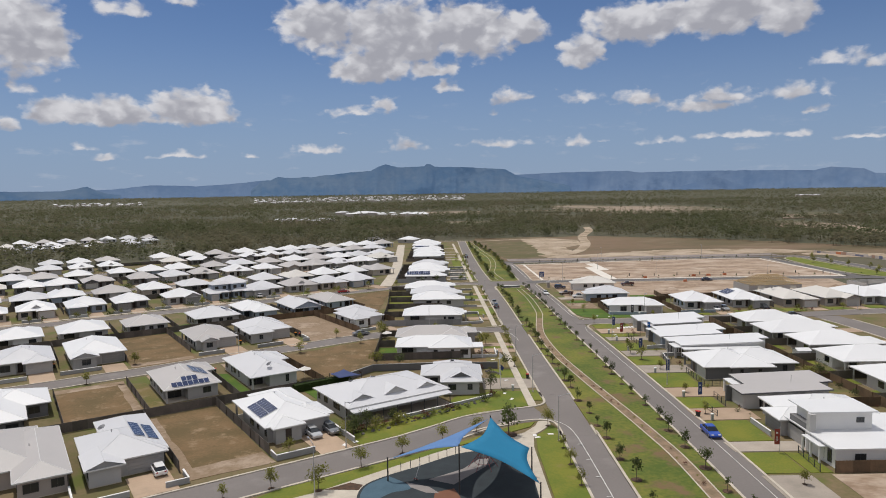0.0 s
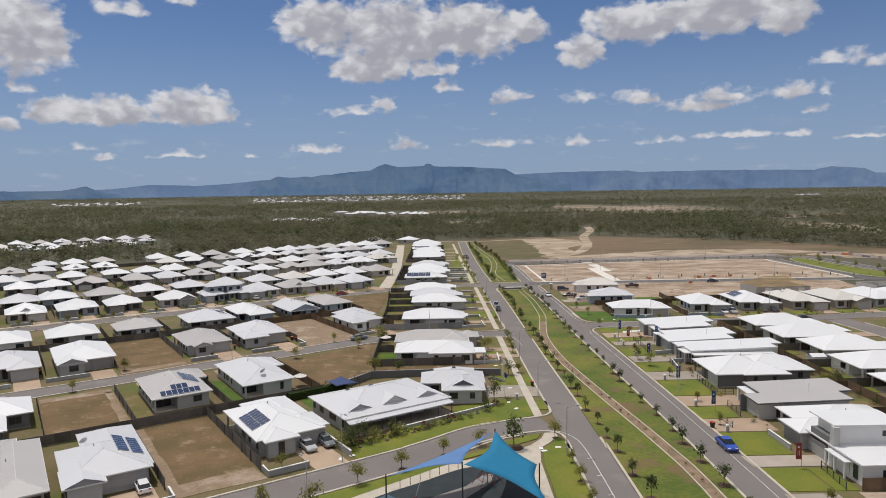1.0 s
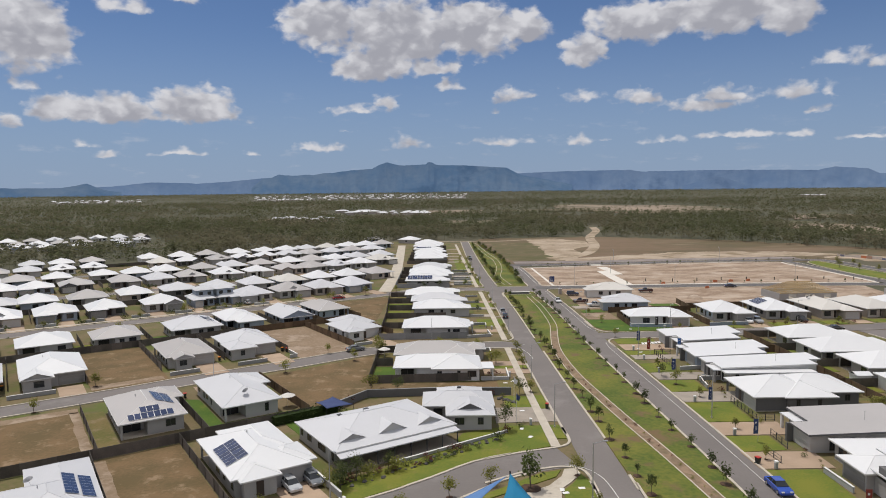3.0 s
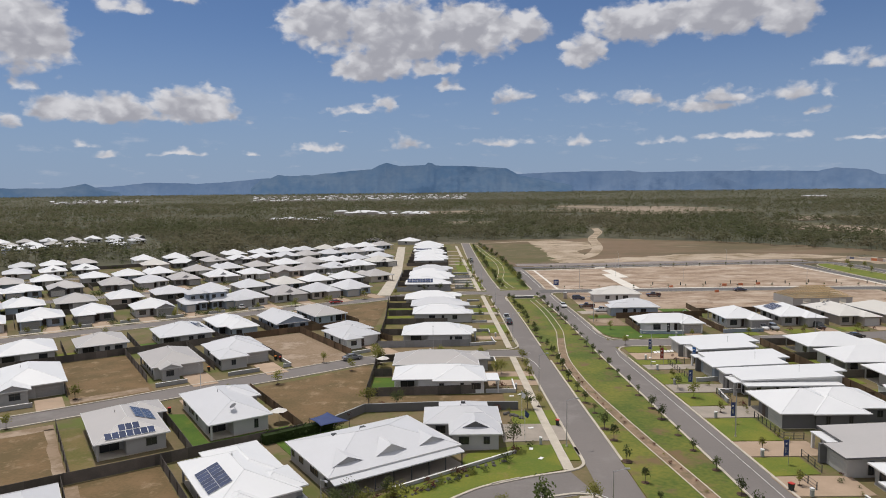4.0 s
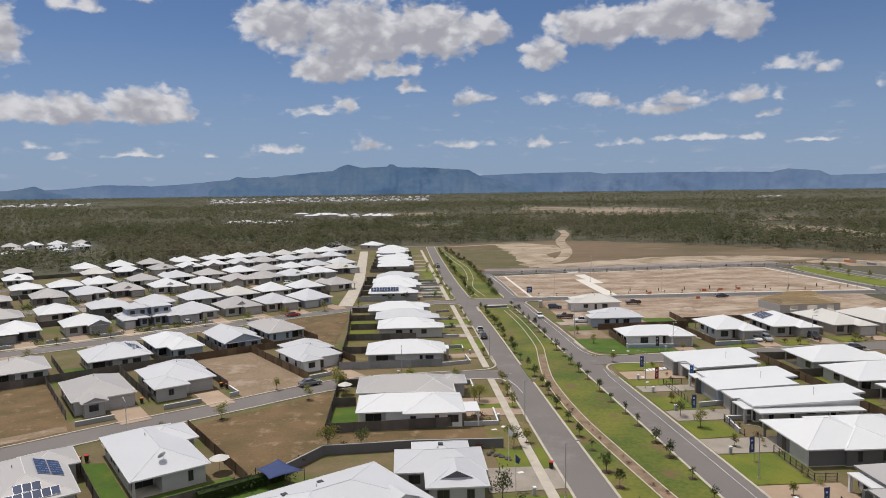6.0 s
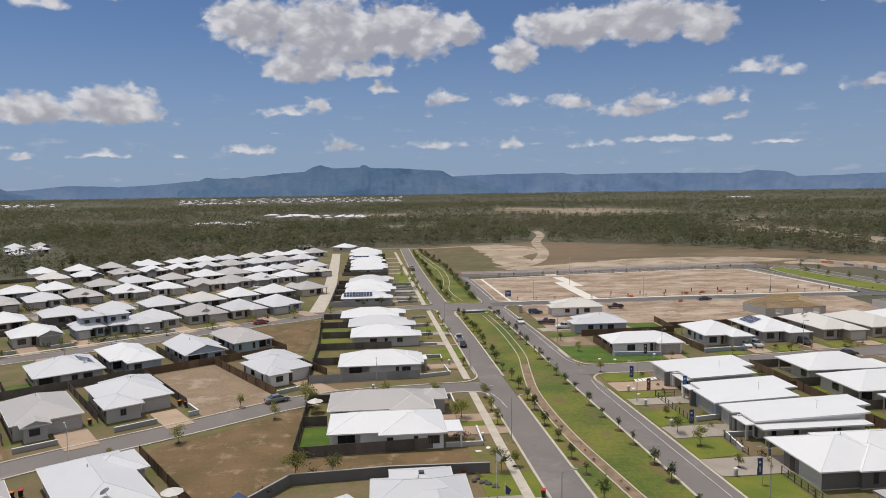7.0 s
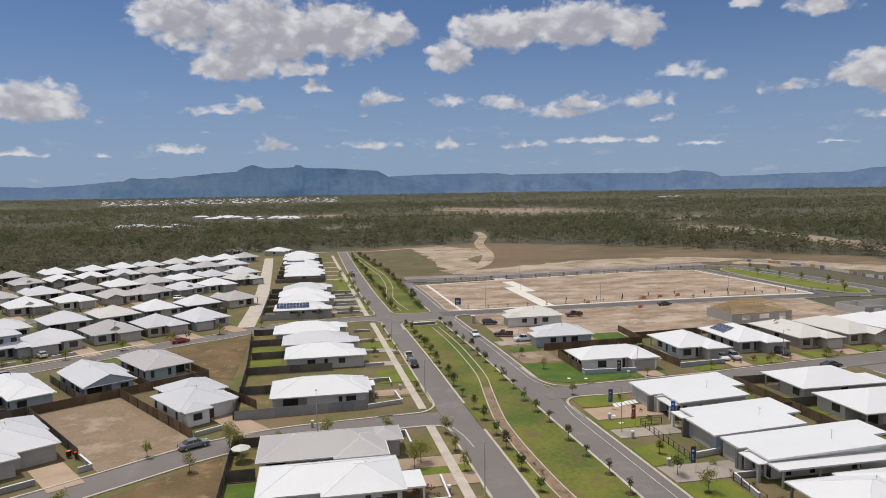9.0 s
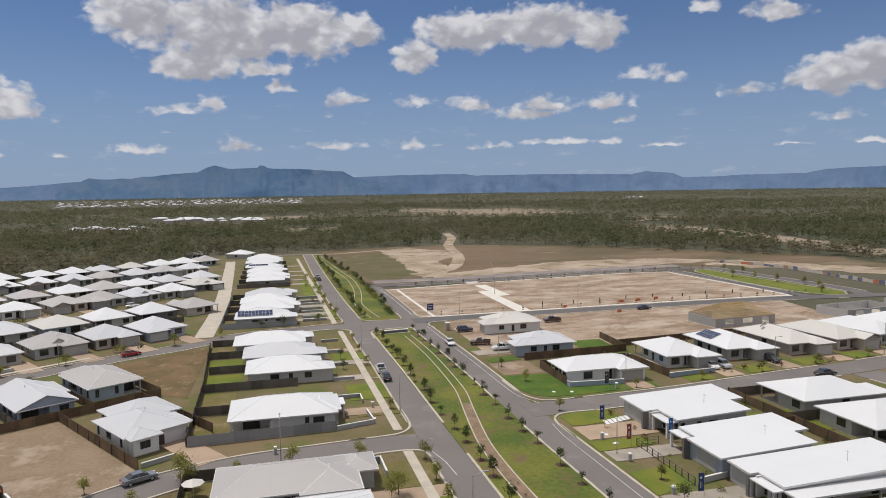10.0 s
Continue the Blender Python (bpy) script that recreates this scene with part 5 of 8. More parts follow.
house(66.3, 216.0, 17.9, 11.5, 0, roof="white", wall="white", garage=1, near=True)
house(89.7, 223.3, 12.3, 17.7, 0, roof="white", wall="grey", garage=1, near=True)
P3 = house(106.5, 226.5, 12.3, 20.0, 0, roof="white", wall="grey", garage=1, near=True)
P4 = house(122.7, 227.7, 11.5, 22.0, 2, roof="cream", wall="beige", garage=1)
house(136.9, 228.6, 11.8, 22.0, 4, roof="cream", wall="beige", garage=1, wing="gable")
house(150.7, 230.2, 11.8, 22.0, 6, roof="white", wall="grey", garage=1)
house(164.5, 232.0, 11.8, 22.0, 6, roof="white", wall="grey", garage=1)
house(64.5, 269.5, 12.0, 17.6, -90, roof="cream", wall="white", garage=1, near=True)
house(63.2, 242.5, 11.5, 16.0, -90, roof="light", wall="blue", garage=1, near=True)


# ---- lots, lawns, driveways ----
def uvs(*pts):
    return [uv(*p) for p in pts]


def uvbox(u0, v0, u1, v1):
    return uvs((u0, v0), (u1, v0), (u1, v1), (u0, v1))


BARE = "bare brown dirt lot with patches of dry grass"
sheet("lot", uvbox(20.8, 92.0, 33.4, 124.6), 0.03, M["dirt_lot"], BARE, "vacant lot")
sheet("lot", uvbox(8.2, 125.4, 21.6, 154.8), 0.03, M["dirt_lot"], BARE, "vacant lot")
sheet("lot", uvbox(25.2, 165.4, 40.4, 202.6), 0.03, M["dirt_lot"], BARE, "vacant lot")
sheet("lot", [uv(57, 156), uv(66, 156.5), (-14.2, 180), (-13.0, 168), (-12.6, 155.4), (18.6, 156.6), (18.9, 148), (2, 147.2), (-12, 146.4), (-16.5, 139.0), uv(57, 126)], 0.03, M["dirt_lot"], "bare brown dirt lot beside the street", "vacant lot")
sheet("lot", uvbox(70.6, 166.8, 86.0, 203.0), 0.03, M["mid_dirt"], "bare pinkish dirt lot behind timber fences", "vacant lot")
sheet("lot", [uv(105.3, 205), (-17.5, 225), (-16.8, 268), (-19, 271), uv(105.3, 236)], 0.03, M["dirt_lot"], BARE, "vacant lot")
sheet("lot", [(58, 60), (110, 60), (110, 87.2), (58, 87.2)], 0.03, M["pale_dirt"], "bare sandy lot behind a timber fence", "vacant lot")

for a, b_, c, d_ in ((21.0, 92.1, 33.2, 96.5), (21.0, 96.5, 22.6, 124), (25.4, 166.2, 39.8, 169.5), (8.4, 151.5, 21.4, 154.6), (20.0, 126, 21.5, 152)):
    sheet("lot_edge", ragged(uvbox(a, b_, c, d_), 0.7, 1.5), 0.036, M["mid_dirt"], "pale dusty edge of a bare lot", "ground", 0.05)
LAWN = "mown green lawn beside the house"


def lawn(pts, mat="grass", label=LAWN, z=0.05):
    return sheet("lawn", pts, z, M[mat], label, "lawn")


# western side
lawn(uvs((39.0, 126), (42.0, 126), (42.0, 147), (39.0, 149)), "lush_grass")
lawn(uvs((42.0, 126), (55.5, 126), (55.5, 130.3), (42.0, 130.3)), "lush_grass", z=0.054)
lawn(uvs((22.2, 126), (25.4, 126), (25.4, 150), (22.2, 150)), "dry_grass")
lawn(uvs((44.5, 204.5), (50.5, 204.5), (50.5, 214), (44.5, 214)), "lush_grass")
lawn(uvs((25.0, 204.5), (30.5, 204.5), (30.5, 214), (25.0, 214)), "grass")
lawn(uvs((66, 204.5), (79, 204.5), (79, 208), (66, 208)), "grass")
lawn(uvs((86.5, 204.5), (104, 204.5), (104, 210), (86.5, 210)), "grass")
lawn(uvs((62, 187), (69.8, 187), (69.8, 202.5), (62, 202.5)), "dry_grass")
lawn(uvs((98.2, 174), (101, 176), (101, 196), (98.2, 196)), "dry_grass")
lawn([(-12.4, 156.2), (-7.3, 156.6), (-7.6, 169), (-12.4, 169)], "lush_grass")
lawn([(-12.8, 171), (-8.4, 171), (-8.2, 182.4), (-12.8, 182.4)], "dry_grass", z=0.054)
lawn([(-13.8, 214), (-8, 214), (-8, 226), (-14.4, 226)], "dry_grass")
lawn([(-15, 229), (-7.5, 229), (-7.5, 241), (-15.2, 241)], "grass")
lawn([(-15.4, 243), (-8, 243), (-8, 255), (-16, 255)], "grass", z=0.054)
lawn([(-16.2, 257), (-10.5, 257), (-10.5, 270), (-16.6, 270)], "dry_grass")
lawn([(-14.2, 198.8), (-8, 199.5), (-8, 211), (-14.6, 211)], "dry_grass", z=0.058)
# verges of the main road
for y0, y1, m in ((123, 129.3, "grass"), (138, 146, "grass"), (146, 158, "dry_grass"), (166, 169, "grass"), (173, 182, "dry_grass"), (204, 210, "dry_grass"), (214, 225, "grass"), (229, 241, "dry_grass"),
                  (246, 254, "grass"), (258, 275, "dry_grass"), (300, 320, "grass"), (324, 345, "dry_grass"), (350, 400, "grass"), (405, 480, "dry_grass")):
    lawn([(west_path(y0) + 0.78, y0), (west_kerb(y0) - 0.42, y0), (west_kerb(y1) - 0.42, y1), (west_path(y1) + 0.78, y1)], m, "narrow mown verge beside the kerb", 0.11)
    lawn([(west_path(y0) - 5.5, y0), (west_path(y0) - 0.8, y0), (west_path(y1) - 0.8, y1), (west_path(y1) - 5.5, y1)], m, "mown front verge beside the footpath", 0.06)
lawn([(10, 116.0), (14.6, 117.8), (19.6, 119.8), (19.5, 129.2), (14, 129.2), (6, 126), uv(68, 98), uv(47, 96.5), uv(47, 90.3), uv(60, 90.6), uv(68, 92.1)], "grass", "mown green verge along the street", 0.07)
lawn([(-21, 126), (-14, 131), (-17, 137.5), (-25, 132)], "lush_grass", "green back lawn beside a hedge", 0.05)
# eastern front lawns
for pts in ([(48.9, 100.2), (56.2, 100.2), (56.2, 109.8), (48.8, 109.8)], [(48.6, 116.6), (55.5, 117.2), (55.5, 123.2), (48.5, 123.2)], [(48.4, 130), (56.5, 130), (56.5, 140.6), (48.2, 140.6)],
            [(48.1, 147.4), (55.5, 148.2), (55.5, 155.5), (48.0, 155.5)], [(47.9, 161.6), (54.5, 163.6), (55.2, 170.4), (47.8, 169.2)], [(47.7, 177.4), (57.5, 178), (57.5, 181.6), (47.6, 181.6)],
            [(49.1, 87.8), (55.0, 87.8), (55.2, 95.4), (49.0, 95.4)], [(55.4, 87.8), (58.6, 87.8), (58.6, 94.5), (55.4, 95.4)]):
    lawn(pts, "grass", "bright mown green front lawn beside a driveway")
lawn([(48.3, 189.5), (50.5, 188.8), (58.6, 190.2), (58.8, 195.4), (50.4, 195.4), (48.2, 194)], "grass", "bright mown green corner lawn")
lawn([(46.9, 222), (47.2, 211), (48.8, 207), (52, 205.2), (58, 205.2), (75, 205.8), (75, 209), (57.4, 210.4), (57.2, 221)], "lush_grass", "bright mown green corner lawn")
lawn([(48.5, 233.5), (48.4, 238), (55, 238.5), (56, 234.5)], "lush_grass", "small green front lawn")
lawn([(75, 236), (83, 236), (83.5, 249), (74, 249)], "lush_grass", "green back lawn behind a timber fence")
lawn([(57.8, 214), (66, 220), (80, 225.5), (57.8, 225.5)], "grass", "green back lawn behind a timber fence")
for x in (84, 100, 116, 131, 145):
    lawn([(x - 1, 206.6 + (x - 84) * 0.13), (x + 5.5, 207.2 + (x - 84) * 0.13), (x + 5.5, 213 + (x - 84) * 0.1), (x - 1, 213 + (x - 84) * 0.1)], "grass")
for y in (104, 120, 135.5, 151, 166, 181):
    lawn([(84.4, y - 5.5), (89, y - 5.5), (89, y + 5.5), (84.4, y + 5.5)], "grass", "green back lawn behind a timber fence")
    lawn([(76.5, y - 4), (83.2, y - 4), (83.2, y + 5), (76.5, y + 5)], "grass" if y > 140 else "dry_grass", "back lawn behind a timber fence")
sheet("lot", [(47.7, 222.6), (57.0, 222.6), (56.8, 233.0), (47.5, 233.0)], 0.03, M["mid_dirt"], "bare sandy strip between two yards", "vacant lot")


def drive(pts, mat="drive_tan", label="tan exposed-aggregate concrete driveway"):
    return sheet("driveway", pts, 0.085, M[mat], label, "driveway")


def west_drive(u0, u1, v0, v1, mat="drive_tan"):
    return drive(uvs((u0, v0), (u1, v0), (u1, v1), (u0, v1)), mat)


west_drive(40.3, 45.6, 90.2, 99.5)
west_drive(13.6, 19.4, 90.2, 98)
west_drive(-8, -3, 90.2, 98)
west_drive(26.5, 31.5, 148.5, 156.2)
west_drive(43.0, 47.8, 148, 156.2)
west_drive(92.8, 97.6, 164.5, 177.5)
west_drive(63.4, 68.2, 164, 174.5)
west_drive(47.6, 52.8, 164, 174.5)
west_drive(19.4, 24.2, 164, 172.5)
west_drive(4.4, 9.4, 164, 174.5)
west_drive(-10, -5.5, 164, 174.5)
for u, v0, v1 in ((99.5, 222, 237.4), (72.5, 222, 237.4), (56, 221, 237.4), (36, 219, 237.4), (20, 220, 237.4)):
    west_drive(u - 2.4, u + 2.4, v0, v1)
for k in range(11):
    u = -8 + 13.4 * k
    if k != 6:
        west_drive(u + 6.0, u + 10.6, 244.6, 257)
    west_drive(u + 3.0, u + 7.5, 298, 307.4, "drive_grey" if k % 3 else "drive_tan")
    west_drive(u + 5.0, u + 9.5, 314.6, 326)
for y, m in ((134.8, "drive_grey"), (164.2, "drive_tan"), (170.8, "drive_tan"), (207.2, "drive_tan"), (230.5, "drive_grey"), (244, "drive_grey"), (257, "drive_tan"), (303, "drive_grey"), (313, "drive_grey"), (329, "drive_grey"),
             (342, "drive_grey"), (390, "drive_grey"), (405, "drive_grey"), (422, "drive_grey"), (440, "drive_grey"), (466, "drive_grey")):
    wd = 4.1 if y < 140 else 2.0
    x0 = 11.8 if y > 140 else 12
    if y > 290:
        x0 = 6.5
    drive([(x0, y - wd), (west_kerb(y) - 0.2, y - wd + (0.6 if y < 140 else 0)), (west_kerb(y) - 0.2, y + wd), (x0, y + wd)], m, "concrete driveway across the verge and footpath")
for y0, y1, x1, m in ((182.2, 188.4, 61, "drive_tan"), (173.2, 177.2, 60, "drive_grey"), (156, 161.4, 60, "drive_grey"), (141, 147.2, 60, "drive_grey"), (123.6, 129.6, 60, "drive_tan"), (110.2, 116.4, 59, "drive_tan"), (95.8, 99.8, 60, "drive_grey"), (72, 87, 55, "drive_grey")):
    drive([(48.2, y0), (x1, y0), (x1, y1), (48.0, y1)], m, "concrete driveway to a display home")
for x, m in ((71.5, "drive_tan"), (94.5, "drive_tan"), (110.5, "drive_tan"), (126.5, "drive_tan"), (141, "drive_tan"), (155, "drive_tan")):
    yk = 204.8 + max(0, x - 70) * 0.115
    drive([(x - 2.4, yk), (x + 2.4, yk + 0.3), (x + 2.4, yk + 11), (x - 2.4, yk + 11)], m)
for y in (104, 120, 136, 151, 166, 181):
    drive([(108, y - 2.4), (120, y - 2.4), (120, y + 2.4), (108, y + 2.4)])
drive([(47.5, 241), (57, 242), (57, 246), (46.9, 246)], "drive_grey")

# ---- fences ----
PANEL = {}


def panel_mesh(kind, h):
    key = (kind, h)
    if key not in PANEL:
        b, n = Build(), 14
        xs = []
        for k in range(n):
            o = 0.02 if k % 2 else 0.0
            xs += [(2.4 * k / n, o), (2.4 * (k + 1) / n, o)]
        for x, o in xs:
            b.v += [(x, -0.03 + o, 0.03), (x, -0.03 + o, h), (x, 0.02, h), (x, 0.02, 0.03)]
        for i in range(len(xs) - 1):
            q = 4 * i
            b.f += [(q, q + 4, q + 5, q + 1), (q + 1, q + 5, q + 6, q + 2), (q + 2, q + 6, q + 7, q + 3)]
        PANEL[key] = b.mesh("panel", M[kind])
    return PANEL[key]


FENCE_WORDS = {"fence_timber": "brown timber paling fence", "fence_old": "weathered dark timber paling fence", "fence_grey": "pale grey painted fence"}


def fence(p, q, kind="fence_old", h=1.8, far=False):
    """A paling fence from p to q, panel by panel between posts."""
    d = Vector(q) - Vector(p)
    n = max(1, round(d.length / 2.4))
    s = d.length / n / 2.4
    fo = thing("fence", FENCE_WORDS[kind] + " round a yard", "fence", Matrix.Translation((*p, 0)) @ Matrix.Rotation(math.atan2(d.y, d.x), 4, "Z"), "fences of the estate")
    if far:
        part("panel", Build().box(0, -0.02, 0, d.length, 0.03, h - 0.06).box(0, -0.05, h - 0.06, d.length, 0.06, h), M[kind], fo)
        return fo
    me = panel_mesh(kind, h)
    pm = PANEL.setdefault((kind, "post"), Build().box(-0.05, -0.01, 0, 0.05, 0.1, 1.82).mesh("post", M[kind]))
    step = 2
    for k in range(n):
        part("panel", me, None, fo, at=Matrix.Translation((k * s * 2.4, 0, 0)) @ Matrix.Diagonal((s, 1, 1, 1)))
    for k in range(0, n + 1, step):
        part("post", pm, None, fo, at=Matrix.Translation((k * s * 2.4, 0.03, 0)))
    return fo


def wf(u0, v0, u1, v1, kind="fence_old", h=1.8, far=False):
    return fence(uv(u0, v0), uv(u1, v1), kind, h, far)


wf(-12, 125, 56.5, 125)
for u, v0, v1, k in ((20.6, 96, 124.8, "fence_old"), (33.6, 94.5, 124.8, "fence_old"), (6.6, 98, 124.8, "fence_old"), (8.0, 125.2, 150, "fence_old"), (21.8, 125.2, 152, "fence_old"), (38.4, 125.2, 152, "fence_old"), (56.4, 126, 154, "fence_timber")):
    wf(u, v0, u, v1, k)
wf(-12, 203.4, 70, 203.4)
wf(70.2, 203.4, 104.8, 203.4, "fence_timber")
for u, v0, v1, k in ((10.8, 176, 203.2, "fence_old"), (25.0, 172, 203.2, "fence_old"), (40.3, 174, 203.2, "fence_old"), (55.0, 176, 203.2, "fence_old"), (70.2, 174, 203.2, "fence_old"), (86.2, 169.5, 203.2, "fence_timber"), (101.4, 176, 203.2, "fence_timber"),
                     (27.6, 203.6, 224, "fence_old"), (44, 203.6, 224, "fence_old"), (64.6, 203.6, 226, "fence_old"), (79.4, 203.6, 226, "fence_old"), (92.4, 203.6, 226, "fence_timber"), (105.1, 203.6, 228, "fence_timber")):
    wf(u, v0, u, v1, k)
wf(-10, 277, 146, 277, far=True)
wf(0, 348, 178, 348, far=True)
wf(16, 419, 214, 419, far=True)
for k in range(11):
    u = -8.8 + 13.4 * k
    wf(u, 258, u, 276.8, far=True)
    wf(u - 2, 277.2, u - 2, 296, far=True)
    wf(u + 2, 330, u + 2, 347.8, far=True)
# beside the main road
fence((-12.7, 155.6), (10.7, 157.2))
fence((-12.9, 182.4), (-12.7, 155.8))
fence((-12.6, 170), (-8.6, 170))
fence((-12.8, 182.6), (8.5, 182.8), "fence_old")
fence((-14.2, 197.0), (9.4, 198.2), "fence_grey")
fence((-14.4, 197.2), (-14.9, 230), "fence_old")
fence((-14.9, 230), (-16.9, 270), "fence_old")
for y in (212.4, 227.6, 242, 256.4, 270.4):
    fence((-14.8 if y < 250 else -16.4, y), (4, y), "fence_old")
for y in (294, 308.8, 324, 338.6, 353, 384, 400, 417, 436, 458, 480):
    fence((-16, y), (6, y), "fence_grey" if y == 294 else "fence_old", far=True)
fence((-16.2, 294), (-16.2, 353), "fence_grey", far=True)
# eastern yards
fence((83.8, 90), (83.8, 196), "fence_timber")
for y in (103, 118.5, 134, 149.2, 165, 180.4, 195.4):
    fence((84, y), (101, y), "fence_old")
for y in (100.5, 116.2, 132.4, 149.6, 164.4, 178.6):
    fence((77, y), (83.6, y), "fence_timber")
fence((58.8, 87.6), (83, 87.6), "fence_timber")
fence((57.4, 226), (57.4, 212), "fence_timber")
fence((57.4, 226), (79.5, 226.4), "fence_timber")
fence((79.5, 226.4), (80.5, 211), "fence_timber")
fence((56.5, 233.4), (83.6, 234.8), "fence_timber")
fence((83.6, 234.8), (84.2, 250), "fence_timber")
fence((84.2, 240), (160, 245.5), "fence_timber")
for x in (98.2, 114.4, 129.6, 143.6):
    fence((x, 219), (x + 0.4, 241), "fence_old")


def low_wall(pts, h=0.75, mat="low_wall", label="low rendered garden wall with a white cap", top="wall_cap"):
    """A low garden wall with a white cap."""
    w = thing("garden_wall", label, "garden wall", Matrix.Translation((0, 0, 0)), "garden walls")
    line = [Vector(p) for p in pts]
    part("wall", ribbon(line, -0.1, 0.1, 0, h), M[mat], w)
    part("cap", ribbon(line, -0.15, 0.15, h, h + 0.07), M[top], w)


low_wall([(9.6, 198.3), (16.1, 200.0), (15.6, 206)])
low_wall([(10.2, 215.8), (15.6, 215.8), (15.6, 212)])
low_wall([(10.9, 157.3), (16.8, 157.2), (16.9, 164.5)])
low_wall([(9, 182.8), (14.5, 182.6), (14.6, 177)], 1.0)
for y in (229, 242, 255, 268):
    low_wall([(11.5, y), (16, y)], 0.7)
for y in (300, 306, 316, 322, 332, 338, 348):
    low_wall([(8, y), (15.4, y)], 0.7)
low_wall([(-17, 139), (-12, 146.3), (2, 147.3), (16.2, 146.8)], 1.5, "wall_dark", "long dark grey garden wall along a bare lot", "low_wall")
low_wall(uvs((20.9, 95), (20.9, 91.5), (17.8, 91.5)), 0.8)
low_wall(uvs((6.5, 98), (6.5, 91.5), (13.2, 91.5)), 0.8)
low_wall(uvs((33.8, 94.4), (33.8, 91.8), (40.0, 91.8)), 0.9)
low_wall(uvs((46.8, 113), (46.8, 91.8)), 0.9)
low_wall(uvs((58, 97.6), (80, 98.4)), 0.5, label="low stone garden wall before the long house")
low_wall(uvs((87, 170.5), (92, 170.5)), 0.7)
low_wall(uvs((56, 168.5), (63, 168.5)), 0.8)
low_wall(uvs((68.6, 168.5), (70.4, 168.5), (70.4, 174)), 0.8)
low_wall(uvs((41, 168.5), (47.4, 168.5)), 0.8)
low_wall(uvs((10.5, 168.5), (19, 168.5)), 0.8)
low_wall(uvs((-4, 168.5), (4, 168.5)), 0.8)
low_wall([(57.6, 211.8), (57.6, 210.4), (69, 209.4)], 1.0, "wall_blue", "low pale blue garden wall with a white cap")
low_wall([(80.4, 210.6), (83.8, 211), (92, 211.6)], 1.0, "wall_blue", "low pale blue garden wall with a white cap")
low_wall([(61, 155.6), (56.6, 155.6), (55.8, 149.2)], 0.8, label="low white garden wall of a display home")
low_wall([(60, 164.2), (55.2, 163.4)], 0.8, label="low white garden wall of a display home")
low_wall([(56.7, 102.2), (56.5, 108.8)], 0.8, label="white planter wall of a display home")
for k in range(8):
    u = -8 + 13.4 * k
    low_wall(uvs((u, 249.5), (u + 5.5, 249.5)), 0.8)


def railing(p, q, h=1.1):
    """A dark metal railing of posts and rails."""
    d = Vector(q) - Vector(p)
    r = thing("railing", "dark metal railing beside a display home lawn", "railing", Matrix.Translation((*p, 0)) @ Matrix.Rotation(math.atan2(d.y, d.x), 4, "Z"), "front railings")
    n = max(2, int(d.length / 1.5))
    for k in range(n + 1):
        part("post", Build().box(k * d.length / n - 0.05, -0.05, 0, k * d.length / n + 0.05, 0.05, h + 0.1), M["frame_dark"], r)
    for z in (0.15, h * 0.55, h):
        part("rail", Build().box(0, -0.02, z, d.length, 0.02, z + 0.05), M["frame_dark"], r)


for p, q in (((54.2, 178.2), (54.2, 163)), ((56, 155), (56, 148)), ((57, 141), (56.9, 130.5)), ((56, 123.4), (55.8, 117.6)), ((57.4, 95), (56.8, 88)), ((54.2, 178.2), (58, 178.2)), ((56.9, 130.5), (60, 130.3)), ((52, 112), (51.8, 116))):
    railing(p, q)


# ---- roof fittings ----
def panel_pair():
    rim = Build().box(-0.5, -0.8, 0.0, 0.5, 0.8, 0.035).mesh("solar_panel", M["panel_rim"])
    cell = Build().box(-0.47, -0.77, 0.036, 0.47, 0.77, 0.042).mesh("cell", M["solar"])
    return rim, cell


SOLAR_RIM, SOLAR_CELL = panel_pair()


def solar(hs, x, y, z, tilt, turn, cols, rows, landscape=False):
    """An array of panels: its middle on the roof, tilted by the roof's pitch and turned to its slope."""
    m = pose(x, y, z + 0.12, 0, 0, turn) @ pose(0, 0, 0, tilt, 0, 0)
    dx, dy = (1.63, 1.03) if landscape else (1.03, 1.63)
    for i in range(cols):
        for j in range(rows):
            p = part("solar_panel", SOLAR_RIM, None, hs, "dark blue solar panel", at=m @ pose((i - (cols - 1) / 2) * dx, (j - (rows - 1) / 2) * dy, 0, 0, 0, 90 if landscape else 0))
            part("cell", SOLAR_CELL, None, p)


def dish(hs, x, y, z):
    b = Build()
    for r0, r1, h0, h1 in ((0, 0.3, 0, 0.03), (0.3, 0.6, 0.03, 0.14)):
        for k in range(12):
            a0, a1 = k * 0.5236, (k + 1) * 0.5236
            b.face((r0 * math.cos(a0), r0 * math.sin(a0), h0), (r1 * math.cos(a0), r1 * math.sin(a0), h1), (r1 * math.cos(a1), r1 * math.sin(a1), h1), (r0 * math.cos(a1), r0 * math.sin(a1), h0))
    d = part("satellite_dish", b, M["steel"], hs, "grey satellite dish", at=pose(x, y, z + 0.8, 55, 0, 200))
    part("arm", Build().tube((0, 0, -0.9), (0, 0, 0), 0.03, 0.03, 5), M["steel"], d)


def skylight(hs, x, y, z):
    part("skylight", Build().box(x - 0.35, y - 0.35, z - 0.3, x + 0.35, y + 0.35, z + 0.15), M["frame_dark"], hs, "small dark roof vent")


